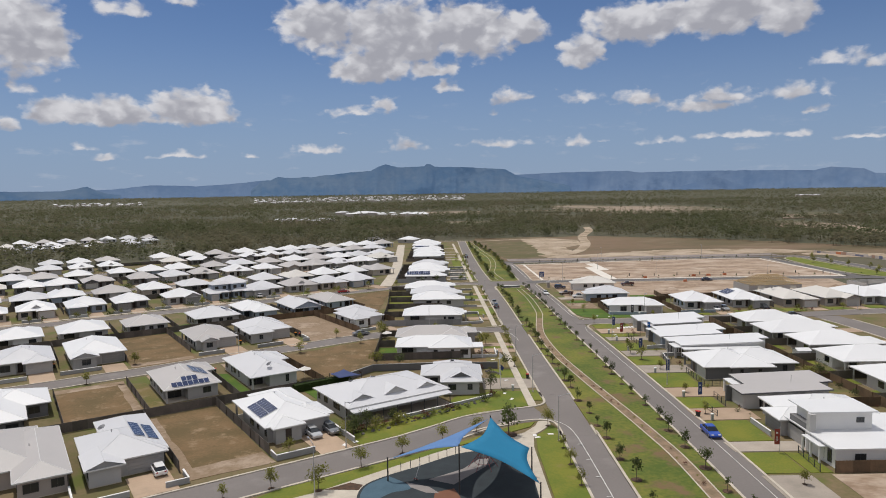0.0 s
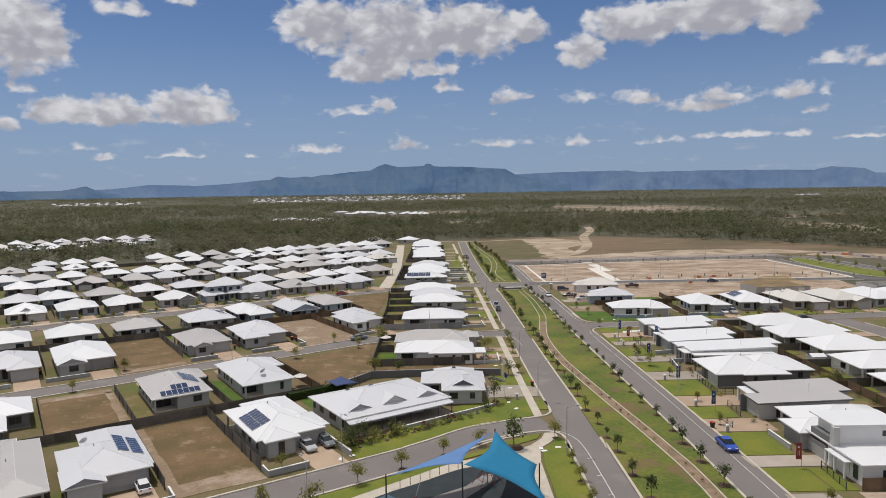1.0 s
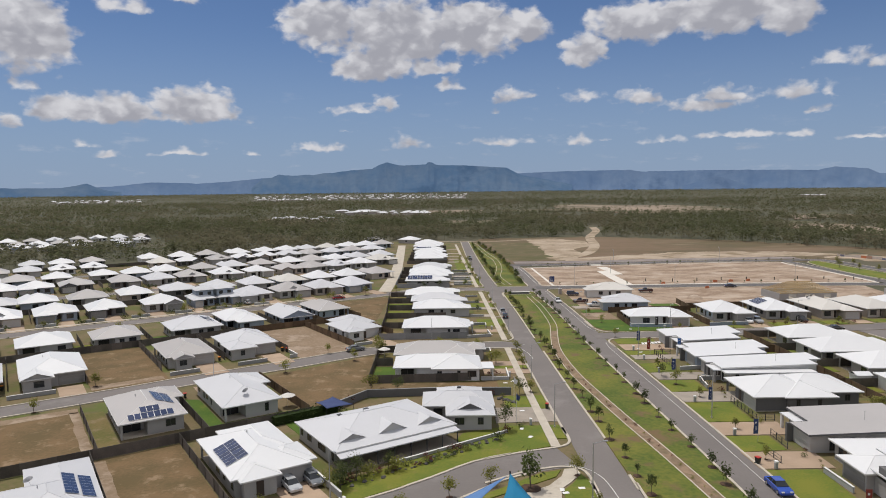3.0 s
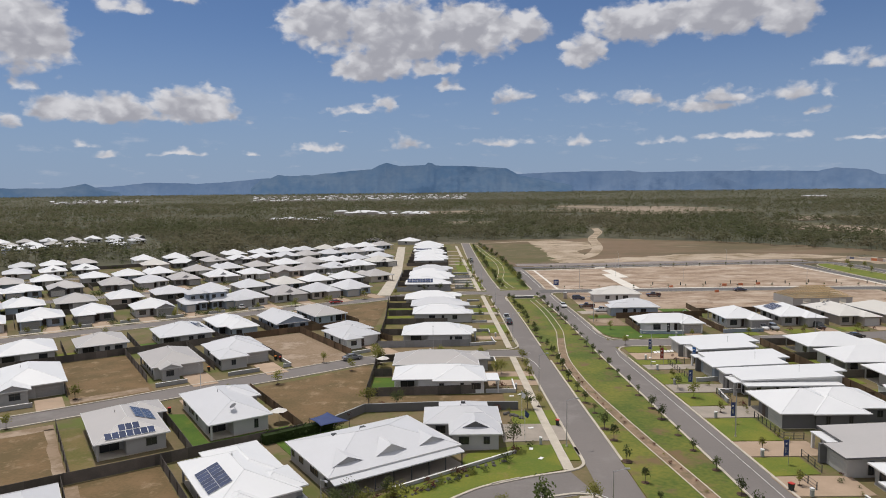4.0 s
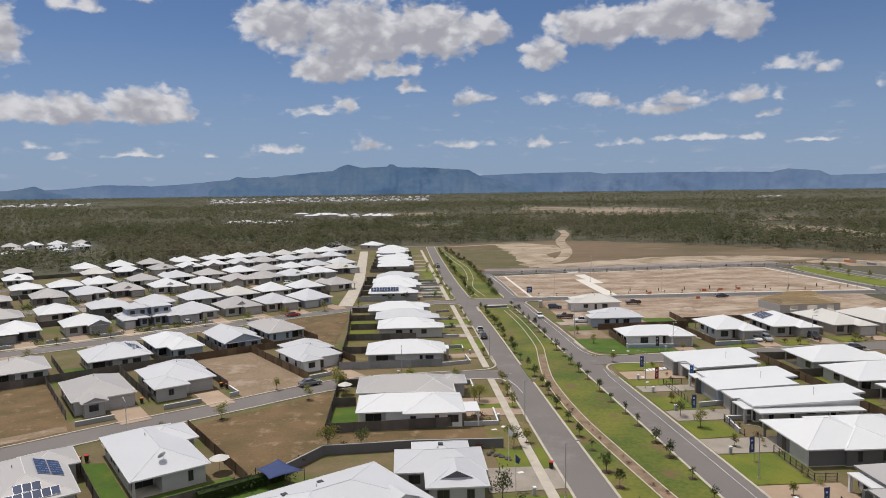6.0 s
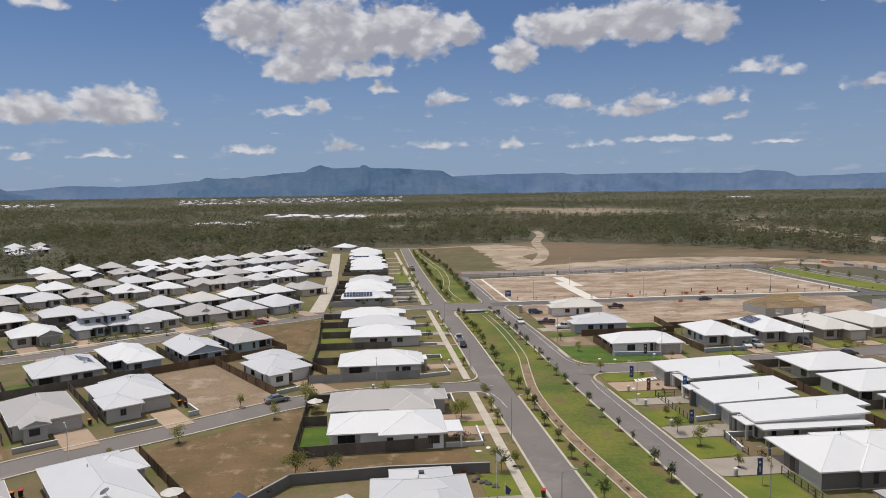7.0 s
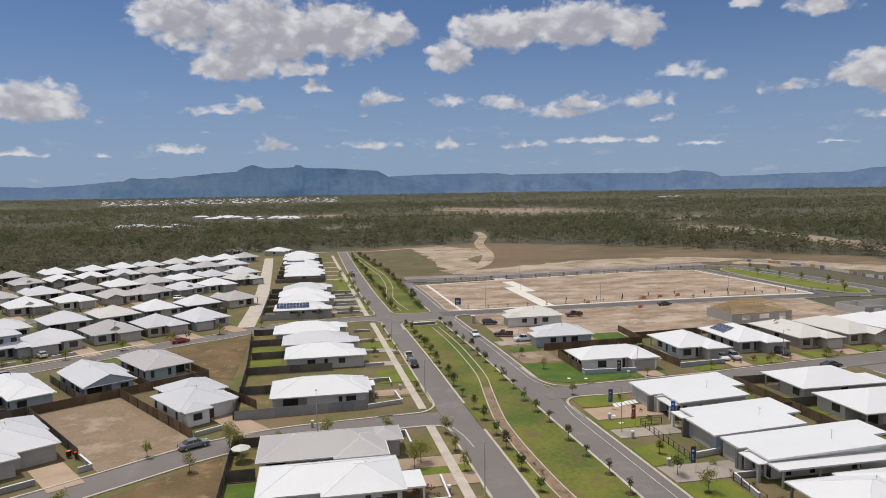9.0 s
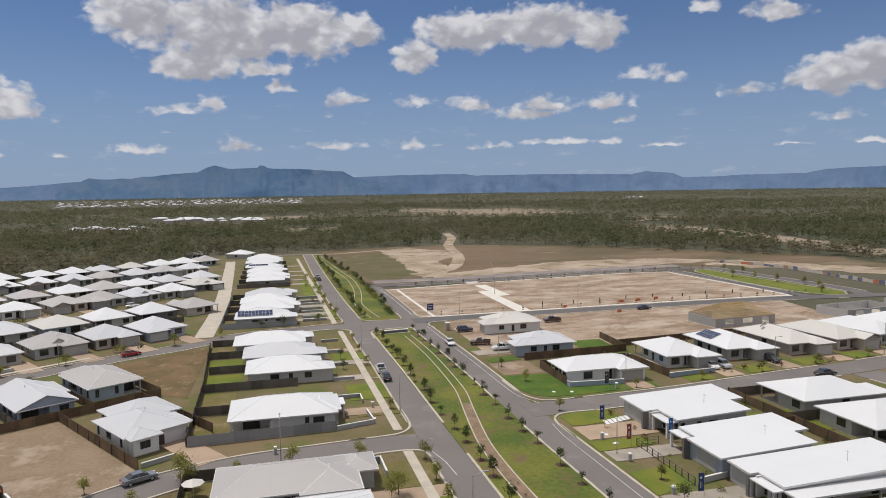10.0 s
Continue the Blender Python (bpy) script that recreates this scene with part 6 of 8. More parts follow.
T20 = math.tan(radians(20))
panels_on(L1, 36.8, 107.2, "w", 7, 2)
panels_on(L2, 16.75, 107.6, "e", 7, 1)
panels_on(L2, 18.6, 107.2, "e", 7, 1)
dish_on(L2, 12.4, 112.0)
panels_on(K1, 30.75, 132.5, "s", 7, 1)
panels_on(K1, 30.85, 134.1, "s", 3, 1)
panels_on(K1, 33.1, 140.4, "e", 6, 1)
panels_on(K1, 34.7, 140.4, "e", 6, 1)
dish_on(K2, 46.9, 132.8)
dish(I4, -3.5, 5.0, 2.8 + 2.6 * T20)
solar(I4, -4.2, 1.0, 2.8 + 2.4 * T20, 20, -90, 6, 2)
solar(N5, -3.5, 3.2, 2.8 + 2.8 * T20, 20, -90, 10, 2)
solar(N12, -4.0, 3.0, 2.8 + 2.5 * T20, 20, -90, 9, 1)
solar(P3, -3.3, 3.5, 2.8 + 2.8 * T20, 20, -90, 6, 2)
dish(P4, -2.6, 4.0, 2.8 + 3.0 * T20)
dish(P4, -0.6, 5.4, 2.8 + 3.4 * T20)
gablet(M1, 7.4 - 5.5, 128.35 - 136.2, 3.24, 4.5, 18, "light", "wall_dark")
skylight(M1, 0.3, 2.0, roof_height(M1, 0.3, 2.0))
for gx, gw, gp in ((53.6, 4.7, 15), (60.4, 5.1, 20), (67.2, 4.7, 15)):
    gablet(M2, gx - 60.5, 102.15 - 108.35, 3.25, gw, gp, "light")
for vx, vy in ((55.5, 111.0), (61.0, 112.5)):
    skylight(M2, vx - 60.5, vy - 108.35, roof_height(M2, vx - 60.5, vy - 108.35))
# the long house with the verandah: a lower roof on posts along its front
part("verandah_roof", Build().face((-10.5, -9.5, 2.3), (10.2, -9.5, 2.3), (10.2, -7.4, 2.62), (-10.5, -7.4, 2.62)).face((-10.5, -9.5, 2.22), (-10.5, -7.4, 2.54), (10.2, -7.4, 2.54), (10.2, -9.5, 2.22)).box(-10.5, -9.58, 2.15, 10.2, -9.5, 2.31), M["roof_light"], M2)
for k in range(8):
    part("post", Build().box(-10.2 + 2.85 * k, -9.4, 0, -10.08 + 2.85 * k, -9.28, 2.25), M["frame_dark"], M2)
part("deck", Build().box(-10.4, -9.5, 0, 10.2, -4.8, 0.14), M["drive_grey"], M2)


# ---- display homes ----
# the display home with stepped flat roofs: a lower strip beside the main roof
low = thing("carport", "long white flat-roofed carport of a display home", "carport", pose(69.6, 152.6, 0))
part("roof", Build().box(-9.3, -1.4, 2.35, 9.3, 1.4, 2.6), M["roof_white"], low)
for sx in (-8.6, -3, 3, 8.6):
    part("post", Build().box(sx - 0.12, -1.2, 0, sx + 0.12, -0.96, 2.35), M["wall_grey"], low)


# the two-storey home
def two_storey(x, y):
    hs = thing("house", "two-storey white rendered house with flat white roofs", "house", pose(x, y, 0), "houses of the estate")
    part("wall", Build().prism([(-9, -3.4), (9, -3.4), (9, 4.5), (-9.2, 4.5), (-9.2, 0)], 0, 3.0), M["wall_white"], hs)
    part("upper_wall", Build().box(-8.2, 3.8, 3.2, 0.6, 9.0, 5.9), M["wall_white"], hs)
    part("wall", Build().box(-7.6, 4.5, 0, 9, 10.2, 3.0), M["wall_grey"], hs)
    part("roof", Build().box(-9.6, -4.1, 3.0, 9.6, 11.0, 3.2), M["roof_white"], hs)
    part("upper_roof", Build().prism([(-9.2, 3.2), (1.2, 3.2), (1.2, 9.8), (-9.2, 9.8)], 5.9, 6.08), M["roof_white"], hs, "thin white upper roof with a deep overhang")
    part("fin", Build().box(-9.5, 2.7, 0, -8.6, 3.7, 5.9), M["wall_grey"], hs, "tall grey corner fin wall")
    part("balcony_wall", Build().box(-9.4, 3.7, 3.2, -8.3, 8.8, 4.1), M["wall_dark"], hs)
    part("garage_door", garage_mesh(4.8, 2.3), None, hs, at=pose(-9.2, 7.3, 0.1, 0, 0, -90))
    window(hs, -1.2, 3.8, 4.2, 1.2, 0.8, 0)
    for yy in (-2.2, -0.4, 1.2):
        window(hs, -9.1, yy + 0.2, 0.5, 1.0, 2.0, -90)
    for xx in (-5.5, 0.5, 5):
        window(hs, xx, -3.4, 0.9, 1.6, 1.3, 0)
    part("awning", Build().box(-10.4, -1.6, 2.5, -9.2, 3.4, 2.66), M["roof_white"], hs)
    for yy in (-1.4, 1.0, 3.2):
        part("post", Build().box(-10.3, yy, 0, -10.05, yy + 0.25, 2.5), M["wall_white"], hs)
    return hs


two_storey(68.6, 92.4)


# ---- homes under construction ----
def frame_house(x, y, w, d, turn, roofed, label):
    """Unfinished block walls with openings, and bare timber trusses where the roof has begun."""
    hs = thing("unfinished_house", label, "house", pose(x, y, 0, 0, 0, turn), "houses under construction")
    for x0, y0, x1, y1 in ((-w / 2, -d / 2, -w / 2 + 0.2, d / 2), (w / 2 - 0.2, -d / 2, w / 2, d / 2), (-w / 2 + 0.2, d / 2 - 0.2, w / 2 - 0.2, d / 2)):
        part("wall", Build().box(x0, y0, 0, x1, y1, 2.6), M["wall_grey"], hs)
    cuts = [-w / 2 + 0.2, -w * 0.34, -w * 0.2, -w * 0.05, w * 0.12, w * 0.28, w * 0.4, w / 2 - 0.2]
    for i in range(0, len(cuts) - 1):
        if i % 2 == 0:
            part("wall", Build().box(cuts[i], -d / 2, 0, cuts[i + 1], -d / 2 + 0.2, 2.6), M["wall_grey"], hs)
        else:
            part("wall", Build().box(cuts[i], -d / 2, 0, cuts[i + 1], -d / 2 + 0.2, 0.8 if i < 4 else 0.1).box(cuts[i], -d / 2, 2.2, cuts[i + 1], -d / 2 + 0.2, 2.6), M["wall_grey"], hs)
    part("wall", Build().box(-w * 0.1, -d / 2 + 0.2, 0, -w * 0.1 + 0.15, d / 2 - 0.2, 2.5), M["wall_grey"], hs)
    part("slab", Build().box(-w / 2 - 0.3, -d / 2 - 0.3, -0.05, w / 2 + 0.3, d / 2 + 0.3, 0.1), M["concrete"], hs)
    if roofed:
        n = 22
        for k in range(n):
            xx = -w / 2 + (k + 0.5) * w / n
            s = min(1.0, min(k + 1, n - k) / 7)
            h = d / 2 * 0.56 * s
            part("truss", Build().tube((xx, -d / 2 - 0.4, 2.62), (xx, -d / 2 * (1 - s), 2.62 + h), 0.1, 0.1, 4).tube((xx, d / 2 + 0.4, 2.62), (xx, d / 2 * (1 - s), 2.62 + h), 0.1, 0.1, 4)
                 .tube((xx, -d / 2, 2.65), (xx, d / 2, 2.65), 0.05, 0.05, 4).tube((xx, 0, 2.65), (xx, 0, 2.62 + h), 0.04, 0.04, 4).tube((xx, -d / 2 * (1 - s), 2.62 + h), (xx, d / 2 * (1 - s), 2.62 + h), 0.05, 0.05, 4), M["pine"], hs, "pale pine roof truss")
        for e in (-1, 1):
            for k in range(7):
                f = k / 6.5
                half = w / 2 * (1 - f * 0.62)
                part("batten", Build().tube((-half, e * (d / 2 + 0.4) * (1 - f), 2.7 + d / 2 * 0.56 * f), (half, e * (d / 2 + 0.4) * (1 - f), 2.7 + d / 2 * 0.56 * f), 0.07, 0.07, 4), M["pine"], hs, "pale pine roof batten")
    return hs


M["pine"] = material("pine", (0.46, 0.33, 0.17), (0.38, 0.27, 0.13), 0.8, 5.0, 0.8)
frame_house(131, 258.5, 21, 12, 4, True, "half-built grey block house with bare pine roof trusses")
frame_house(176, 258, 22, 11, 6, False, "half-built roofless grey block house on bare earth")
frame_house(203, 262, 15, 11, 8, False, "half-built roofless grey block house on bare earth")


# ---- trees and shrubs ----
def leaf_cloud(rg, n, centre, spread, size):
    b = Build()
    for _ in range(n):
        c = Vector((rg.gauss(0, spread[0] * 0.5), rg.gauss(0, spread[1] * 0.5), rg.gauss(0, spread[2] * 0.5))) + Vector(centre)
        q = Euler((rg.uniform(-1, 1), rg.uniform(-1, 1), rg.uniform(0, 6.3))).to_matrix()
        s = size * rg.uniform(0.6, 1.3)
        b.face(*[tuple(c + q @ Vector(p) * s) for p in ((-0.5, 0, 0), (0, -0.28, 0.05), (0.55, 0, 0), (0, 0.28, 0.05))])
    return b


def tree(name, h, w, leaves, leaf, seed, label, category, limbs=5, ring=0.0, stakes=False, group="young trees of the estate", leaf_size=0.34):
    """A young tree: tapered trunk, limbs, and leaf clumps at the ends of the limbs."""
    rg = random.Random(seed)
    t = thing(name, label, category, pose(0, 0, 0), group)
    tb = Build().tube((0, 0, -0.05), (0.04 * h * rg.uniform(-1, 1), 0.04 * h * rg.uniform(-1, 1), h * 0.55), 0.028 * h ** 0.8, 0.016 * h ** 0.8, 6)
    crown = Build()
    tops = []
    for k in range(limbs):
        a = 6.283 * k / limbs + rg.uniform(-0.5, 0.5)
        z0, z1 = h * rg.uniform(0.32, 0.55), h * rg.uniform(0.55, 0.95)
        e = (w * 0.36 * math.cos(a) * rg.uniform(0.4, 1.2), w * 0.36 * math.sin(a) * rg.uniform(0.4, 1.2), z1)
        tb.tube((0, 0, z0), e, 0.012 * h ** 0.8, 0.004 * h ** 0.8, 4)
        tops.append(e)
    tops.append((0, 0, h * 0.9))
    for e in tops:
        c = leaf_cloud(rg, leaves // len(tops), e, (w * 0.36, w * 0.36, h * 0.2), leaf_size)
        n = len(crown.v)
        crown.v += c.v
        crown.f += [tuple(n + i for i in f) for f in c.f]
    part("trunk", tb, M["bark"], t)
    part("crown", crown, M[leaf], t)
    if ring:
        part("mulch", Build().prism([(ring * math.cos(k * 0.6283) * (1 + 0.1 * math.sin(k * 2.1)), ring * math.sin(k * 0.6283)) for k in range(10)], 0.0, 0.07), M["mulch"], t, "dark mulch ring")
    if stakes:
        for s in (-1, 1):
            part("stake", Build().box(s * 0.35 - 0.025, -0.025, 0, s * 0.35 + 0.025, 0.025, 1.1), M["fence_timber"], t)
    return t


def shrub(h, w, leaf, seed, label, leaves=70, size=0.25):
    rg = random.Random(seed)
    t = thing("shrub", label, "shrub", pose(0, 0, 0), "shrubs and low planting")
    part("foliage", leaf_cloud(rg, leaves, (0, 0, h * 0.5), (w * 0.55, w * 0.55, h * 0.45), size), M[leaf], t)
    part("stem", Build().tube((0, 0, 0), (0, 0, h * 0.5), 0.03, 0.015, 4).tube((0, 0, 0.05), (w * 0.2, 0, h * 0.5), 0.02, 0.01, 4), M["bark"], t)
    return t


rt = random.Random(21)


def put(kind, x, y, s=1.0, z=0.08):
    """A copy of a tree or shrub, turned by chance."""
    m = pose(x, y, z, 0, 0, rt.uniform(0, 360)) @ Matrix.Diagonal((s * rt.uniform(0.9, 1.1), s * rt.uniform(0.9, 1.1), s * rt.uniform(0.9, 1.12), 1))
    kind_used.add(kind)
    if kind not in first_used:
        first_used[kind] = True
        kind.matrix_basis = m
        return kind
    return copy_thing(kind, m)


kind_used, first_used = set(), {}
MEDIAN_TREES = [tree("tree", 2.7, 1.5, 230, "leaf", k, "young dark green tree in a mulch ring on the median", "tree", ring=0.85, group="young trees along the median") for k in (1, 2, 3)]
THIN_TREES = [tree("tree", 2.0, 1.0, 90, "leaf", k, "thin sparse sapling in a mulch ring on the median", "tree", ring=0.75, group="young trees along the median") for k in (4, 5)]
STREET_TREES = [tree("tree", 3.5, 2.3, 470, "leaf_pale", k, "young pale green street tree on the verge", "tree", ring=0.6, group="young street trees") for k in (6, 7, 8)]
GREEN_TREES = [tree("tree", 4.4, 3.2, 560, "leaf", k, "leafy dark green tree in a garden", "tree", limbs=7, group="garden trees") for k in (9, 10)]
PALE_TREES = [tree("tree", 4.2, 3.0, 560, "leaf_pale", k, "bushy yellow-green tree in a garden", "tree", limbs=7, group="garden trees") for k in (11, 12)]
SHRUBS = [shrub(0.9, 1.2, "leaf", 13, "low dark green shrub in the planting bed"), shrub(0.8, 1.1, "leaf_pale", 14, "low grey-green shrub in the planting bed"), shrub(0.9, 1.0, "leaf_red", 15, "low reddish shrub in the planting bed")]
BIG_SHRUBS = [shrub(2.4, 2.8, "leaf", 16, "tall dense green shrub beside the house", 240, 0.4), shrub(2.2, 2.6, "leaf_pale", 17, "tall dense yellow-green shrub beside the wall", 220, 0.4)]

y = 52.0
while y < 276:
    xl, xr = np.interp(y, (60, 104, 150, 180, 205, 232, 275), (30.0, 30.0, 29.2, 28.8, 28.4, 28.0, 27.3)) + rt.uniform(-0.3, 0.4), np.interp(y, (60, 97, 130, 160, 188, 215, 242, 278), (41.6, 41.5, 40.9, 40.2, 39.5, 39.2, 38.8, 37.6)) + rt.uniform(-0.4, 0.3)
    put(rt.choice(MEDIAN_TREES + MEDIAN_TREES + THIN_TREES), xl, y + rt.uniform(-1.4, 1.4), rt.uniform(0.8, 1.15))
    put(rt.choice(MEDIAN_TREES + THIN_TREES), xr, y + 2.6 + rt.uniform(-1, 1), rt.uniform(0.8, 1.15))
    if y > 140 and rt.random() < (0.75 if y > 205 else 0.35):
        put(rt.choice(MEDIAN_TREES + BIG_SHRUBS[:1]), xl + rt.uniform(0.6, 1.4), y + 4 + rt.uniform(-1, 1), rt.uniform(0.5, 0.9))
    y += 7.1
y = 300.0
while y < 500:
    f = (y - 300) / 200
    put(rt.choice(MEDIAN_TREES + BIG_SHRUBS), 26.6 - 2.4 * f + rt.uniform(-0.3, 1.2), y, rt.uniform(0.8, 1.2))
    put(rt.choice(MEDIAN_TREES + BIG_SHRUBS), 37.4 - 15 * max(0, f - 0.5) + rt.uniform(-1.5, 0.2), y + 2, rt.uniform(0.9, 1.3))
    if rt.random() < 0.6:
        put(rt.choice(BIG_SHRUBS), 36.6 - 15 * max(0, f - 0.5), y + 3.5, rt.uniform(0.7, 1.1))
    y += 5.2
for x, yy, s in ((-13.5, 84.6, 1.1), (-8.5, 92.4, 0.95), (-2.7, 97.2, 0.95), (3.5, 102.3, 0.95), (9.2, 106.0, 0.9), (-20.1, 85.6, 0.9), (-25.9, 82.8, 0.9), (21.6, 108.6, 1.0), (22.4, 98.5, 0.9), (22.3, 92.0, 0.9), (22.4, 85.0, 0.95),
                 (-73.1, 139.4, 1.1), (-70.0, 156.0, 1.3), (-20.3, 97.8, 0.9), (-40.7, 158.6, 0.9), (-32.3, 165.0, 1.0), (-18.2, 175.0, 0.9), (-12.2, 180.6, 1.2), (-25.6, 182.5, 1.0), (21.2, 182.0, 1.0),
                 (21.1, 174.2, 1.1), (20.9, 166.4, 1.1), (20.2, 148.3, 1.0), (11.7, 184.4, 0.9), (1.8, 184.6, 1.0), (-6.0, 183.2, 1.0), (20.2, 207.0, 0.9), (20.1, 240.0, 0.8), (20.1, 255, 0.8), (20.0, 268, 0.9), (18.6, 305, 1.0), (18.2, 320, 1.0),
                 (17.6, 340, 1.0), (17.2, 360, 1.1), (16.8, 385, 1.2), (51.0, 166.0, 0.8), (50.6, 152.5, 1.0), (52.2, 143.8, 0.9), (51.5, 126.4, 0.8), (50.5, 113.5, 0.8), (52.5, 84.0, 0.9), (49.5, 197, 0.8), (50.5, 217, 0.8), (49.4, 229.5, 0.9),
                 (70, 206.0, 0.8), (86, 207.5, 0.9), (102, 209.0, 0.8), (118, 211, 0.9), (134, 213, 0.8)):
    put(rt.choice(STREET_TREES), x, yy, s * 0.82)
for k in range(12):
    put(rt.choice(STREET_TREES), *uv(-6 + 13.4 * k, 245.7), rt.uniform(0.7, 1.0))
for k in range(22):
    put(rt.choice(THIN_TREES), 52 + 7 * k, 297.4, 0.6)
    put(rt.choice(THIN_TREES), 58 + 7 * k, 367.6 + max(0, k - 5) * 0.75, 0.75)
for k in range(8):
    put(rt.choice(STREET_TREES), 202 + rt.uniform(-6, 8), 296 + 10 * k, 1.1)
put(MEDIAN_TREES[0], 14.5, 104.6, 1.9)
put(GREEN_TREES[0], 17.9, 147.0, 0.75)
put(GREEN_TREES[1], 13.2, 127.2, 0.85)
put(GREEN_TREES[0], -11.3, 105.4, 1.0)
put(GREEN_TREES[1], -9.4, 108.0, 0.8)
put(GREEN_TREES[0], -5.2, 111.8, 0.75)
for x, yy, s in ((-4.2, 111.6, 1.1), (-8.0, 109.2, 1.0), (-11.2, 107.6, 1.35), (-12.6, 106.4, 1.1), (11.6, 122.6, 0.9)):
    put(rt.choice(BIG_SHRUBS), x, yy, s)
put(PALE_TREES[0], -11.4, 147.8, 0.95)
put(GREEN_TREES[1], -6.2, 147.9, 0.8)
put(PALE_TREES[1], -13.6, 184.0, 0.9)
put(PALE_TREES[0], 15.2, 171.0, 0.85)
put(PALE_TREES[1], 14.0, 169.4, 0.8)
put(GREEN_TREES[0], 49.6, 158.4, 0.85)
put(GREEN_TREES[1], 81.0, 131.5, 0.9)
put(PALE_TREES[0], 80.0, 133.5, 0.8)
put(GREEN_TREES[0], -4.5, 292.6, 0.8)
put(GREEN_TREES[1], 2.0, 293.0, 0.75)
put(GREEN_TREES[0], 12.5, 296.5, 0.9)
put(GREEN_TREES[1], 14.8, 248.0, 0.6)
put(GREEN_TREES[0], 14.5, 238.0, 0.6)
for k in range(9):
    put(rt.choice(BIG_SHRUBS), 14.5 + rt.uniform(-2, 2), 300 + 14 * k + rt.uniform(-4, 4), rt.uniform(0.6, 1.1))
for k in range(46):
    # the planted bank in front of the long house, and the creek
    t = k / 45
    put(rt.choice(SHRUBS + SHRUBS[:1]), *uv(47.5 + 25 * t + rt.uniform(-0.6, 0.6), 95.6 + rt.choice((0, 1.2)) + rt.uniform(-0.5, 0.5)), rt.uniform(0.6, 1.3))
for k in range(26):
    yy = 84 + 3.4 * k + rt.uniform(-1, 1)
    put(rt.choice(SHRUBS[1:]), float(np.interp(yy, [p[1] for p in CREEK_X], [p[0] for p in CREEK_X])) + rt.uniform(-0.5, 0.5), yy, rt.uniform(0.3, 0.6), 0.13)
for p in ((-15, 142.6), (-13, 145.4), (-9, 147.8), (-3.5, 148.1), (3.4, 146.2), (12.4, 146), (14.4, 145.6), (15.8, 128.6), (13.4, 125.8), (13.0, 160.4), (14.6, 160.8), (14.0, 163.4), (15.4, 159.0)):
    put(rt.choice(SHRUBS), *p, rt.uniform(0.9, 1.6))
for p in ((10.5, 182.0), (11.8, 181.6)):
    put(BIG_SHRUBS[0], *p, 0.8)
for k in range(60):
    r = rt.random()
    u, v = rt.uniform(-8, 120), rt.choice((250.6, 236, 303, 318, 276, 279, 347, 374)) + rt.uniform(-0.8, 0.8)
    put(rt.choice(BIG_SHRUBS + SHRUBS), *uv(u, v), rt.uniform(0.5, 1.0))
for k in range(26):
    put(rt.choice(SHRUBS), 56.5 + rt.uniform(0, 1.6), rt.uniform(90, 195), rt.uniform(0.6, 1.2))
for k in range(22):
    put(rt.choice(BIG_SHRUBS + SHRUBS), 82.6 + rt.uniform(-0.8, 0.6), rt.uniform(98, 194), rt.uniform(0.5, 0.9))
for k in range(18):
    put(rt.choice(SHRUBS), rt.uniform(84, 160), 211 + rt.uniform(-0.5, 2), rt.uniform(0.6, 1.2))
# garden planting between the far houses
pb = Build()
pr = random.Random(77)
for k in range(230):
    v = pr.choice((276.5, 278, 347, 349, 418, 420, 301, 320, 374, 389, 447, 250.5))
    hh = pr.uniform(0.6, 1.7)
    c = leaf_cloud(pr, 44, (*uv(pr.uniform(-12, 60 + 0.32 * v), v + pr.uniform(-1.5, 1.5)), hh * 0.6), (hh * 1.2, hh * 1.2, hh * 0.6), 0.6)
    n = len(pb.v)
    pb.v += c.v
    pb.f += [tuple(n + i for i in f) for f in c.f]
solid("planting", pb, M["leaf"], "dark green bushes in the gardens between far houses", "planting", kind="stuff")
# hedge behind the long house
hb = Build()
hr = random.Random(5)
for k in range(10):
    t = k / 9
    c = leaf_cloud(hr, 90, (-26 + 9.5 * t, 131.5 + 6.6 * t, 0.95), (1.5, 1.1, 1.0), 0.4)
    n = len(hb.v)
    hb.v += c.v
    hb.f += [tuple(n + i for i in f) for f in c.f]
hb.prism([(-27, 131.6), (-26.2, 130.5), (-16.4, 137.6), (-17.2, 138.7)], 0, 1.5)
solid("hedge", hb, M["hedge"], "dense dark green clipped hedge behind the lawn", "hedge")


# ---- the park and its shade sails ----
M["rubber_dark"] = material("rubber_dark", (0.035, 0.045, 0.05), (0.025, 0.03, 0.035), 0.5, 6.0, 0.9)
M["rubber_teal"] = material("rubber_teal", (0.07, 0.12, 0.16), (0.05, 0.09, 0.12), 0.5, 6.0, 0.9)
M["rubber_grey"] = material("rubber_grey", (0.26, 0.235, 0.225), (0.21, 0.19, 0.18), 0.5, 6.0, 0.9)
M["rubber_orange"] = material("rubber_orange", (0.19, 0.085, 0.05), (0.15, 0.07, 0.045), 0.5, 6.0, 0.9)
M["sail_blue"] = material("sail_blue", (0.012, 0.17, 0.31), (0.01, 0.145, 0.27), 0.4, 8.0, 0.75, bump=0.1)
M["sail_pale"] = material("sail_pale", (0.10, 0.20, 0.40), (0.085, 0.175, 0.36), 0.4, 8.0, 0.75, bump=0.1)
M["rope_red"] = material("rope_red", (0.22, 0.05, 0.05), (0.15, 0.04, 0.04), 2.0, 9.0, 0.8)
M["pole_dark"] = material("pole_dark", (0.045, 0.04, 0.04), (0.03, 0.03, 0.03), 1.0, 6.0, 0.5, bump=0.0)

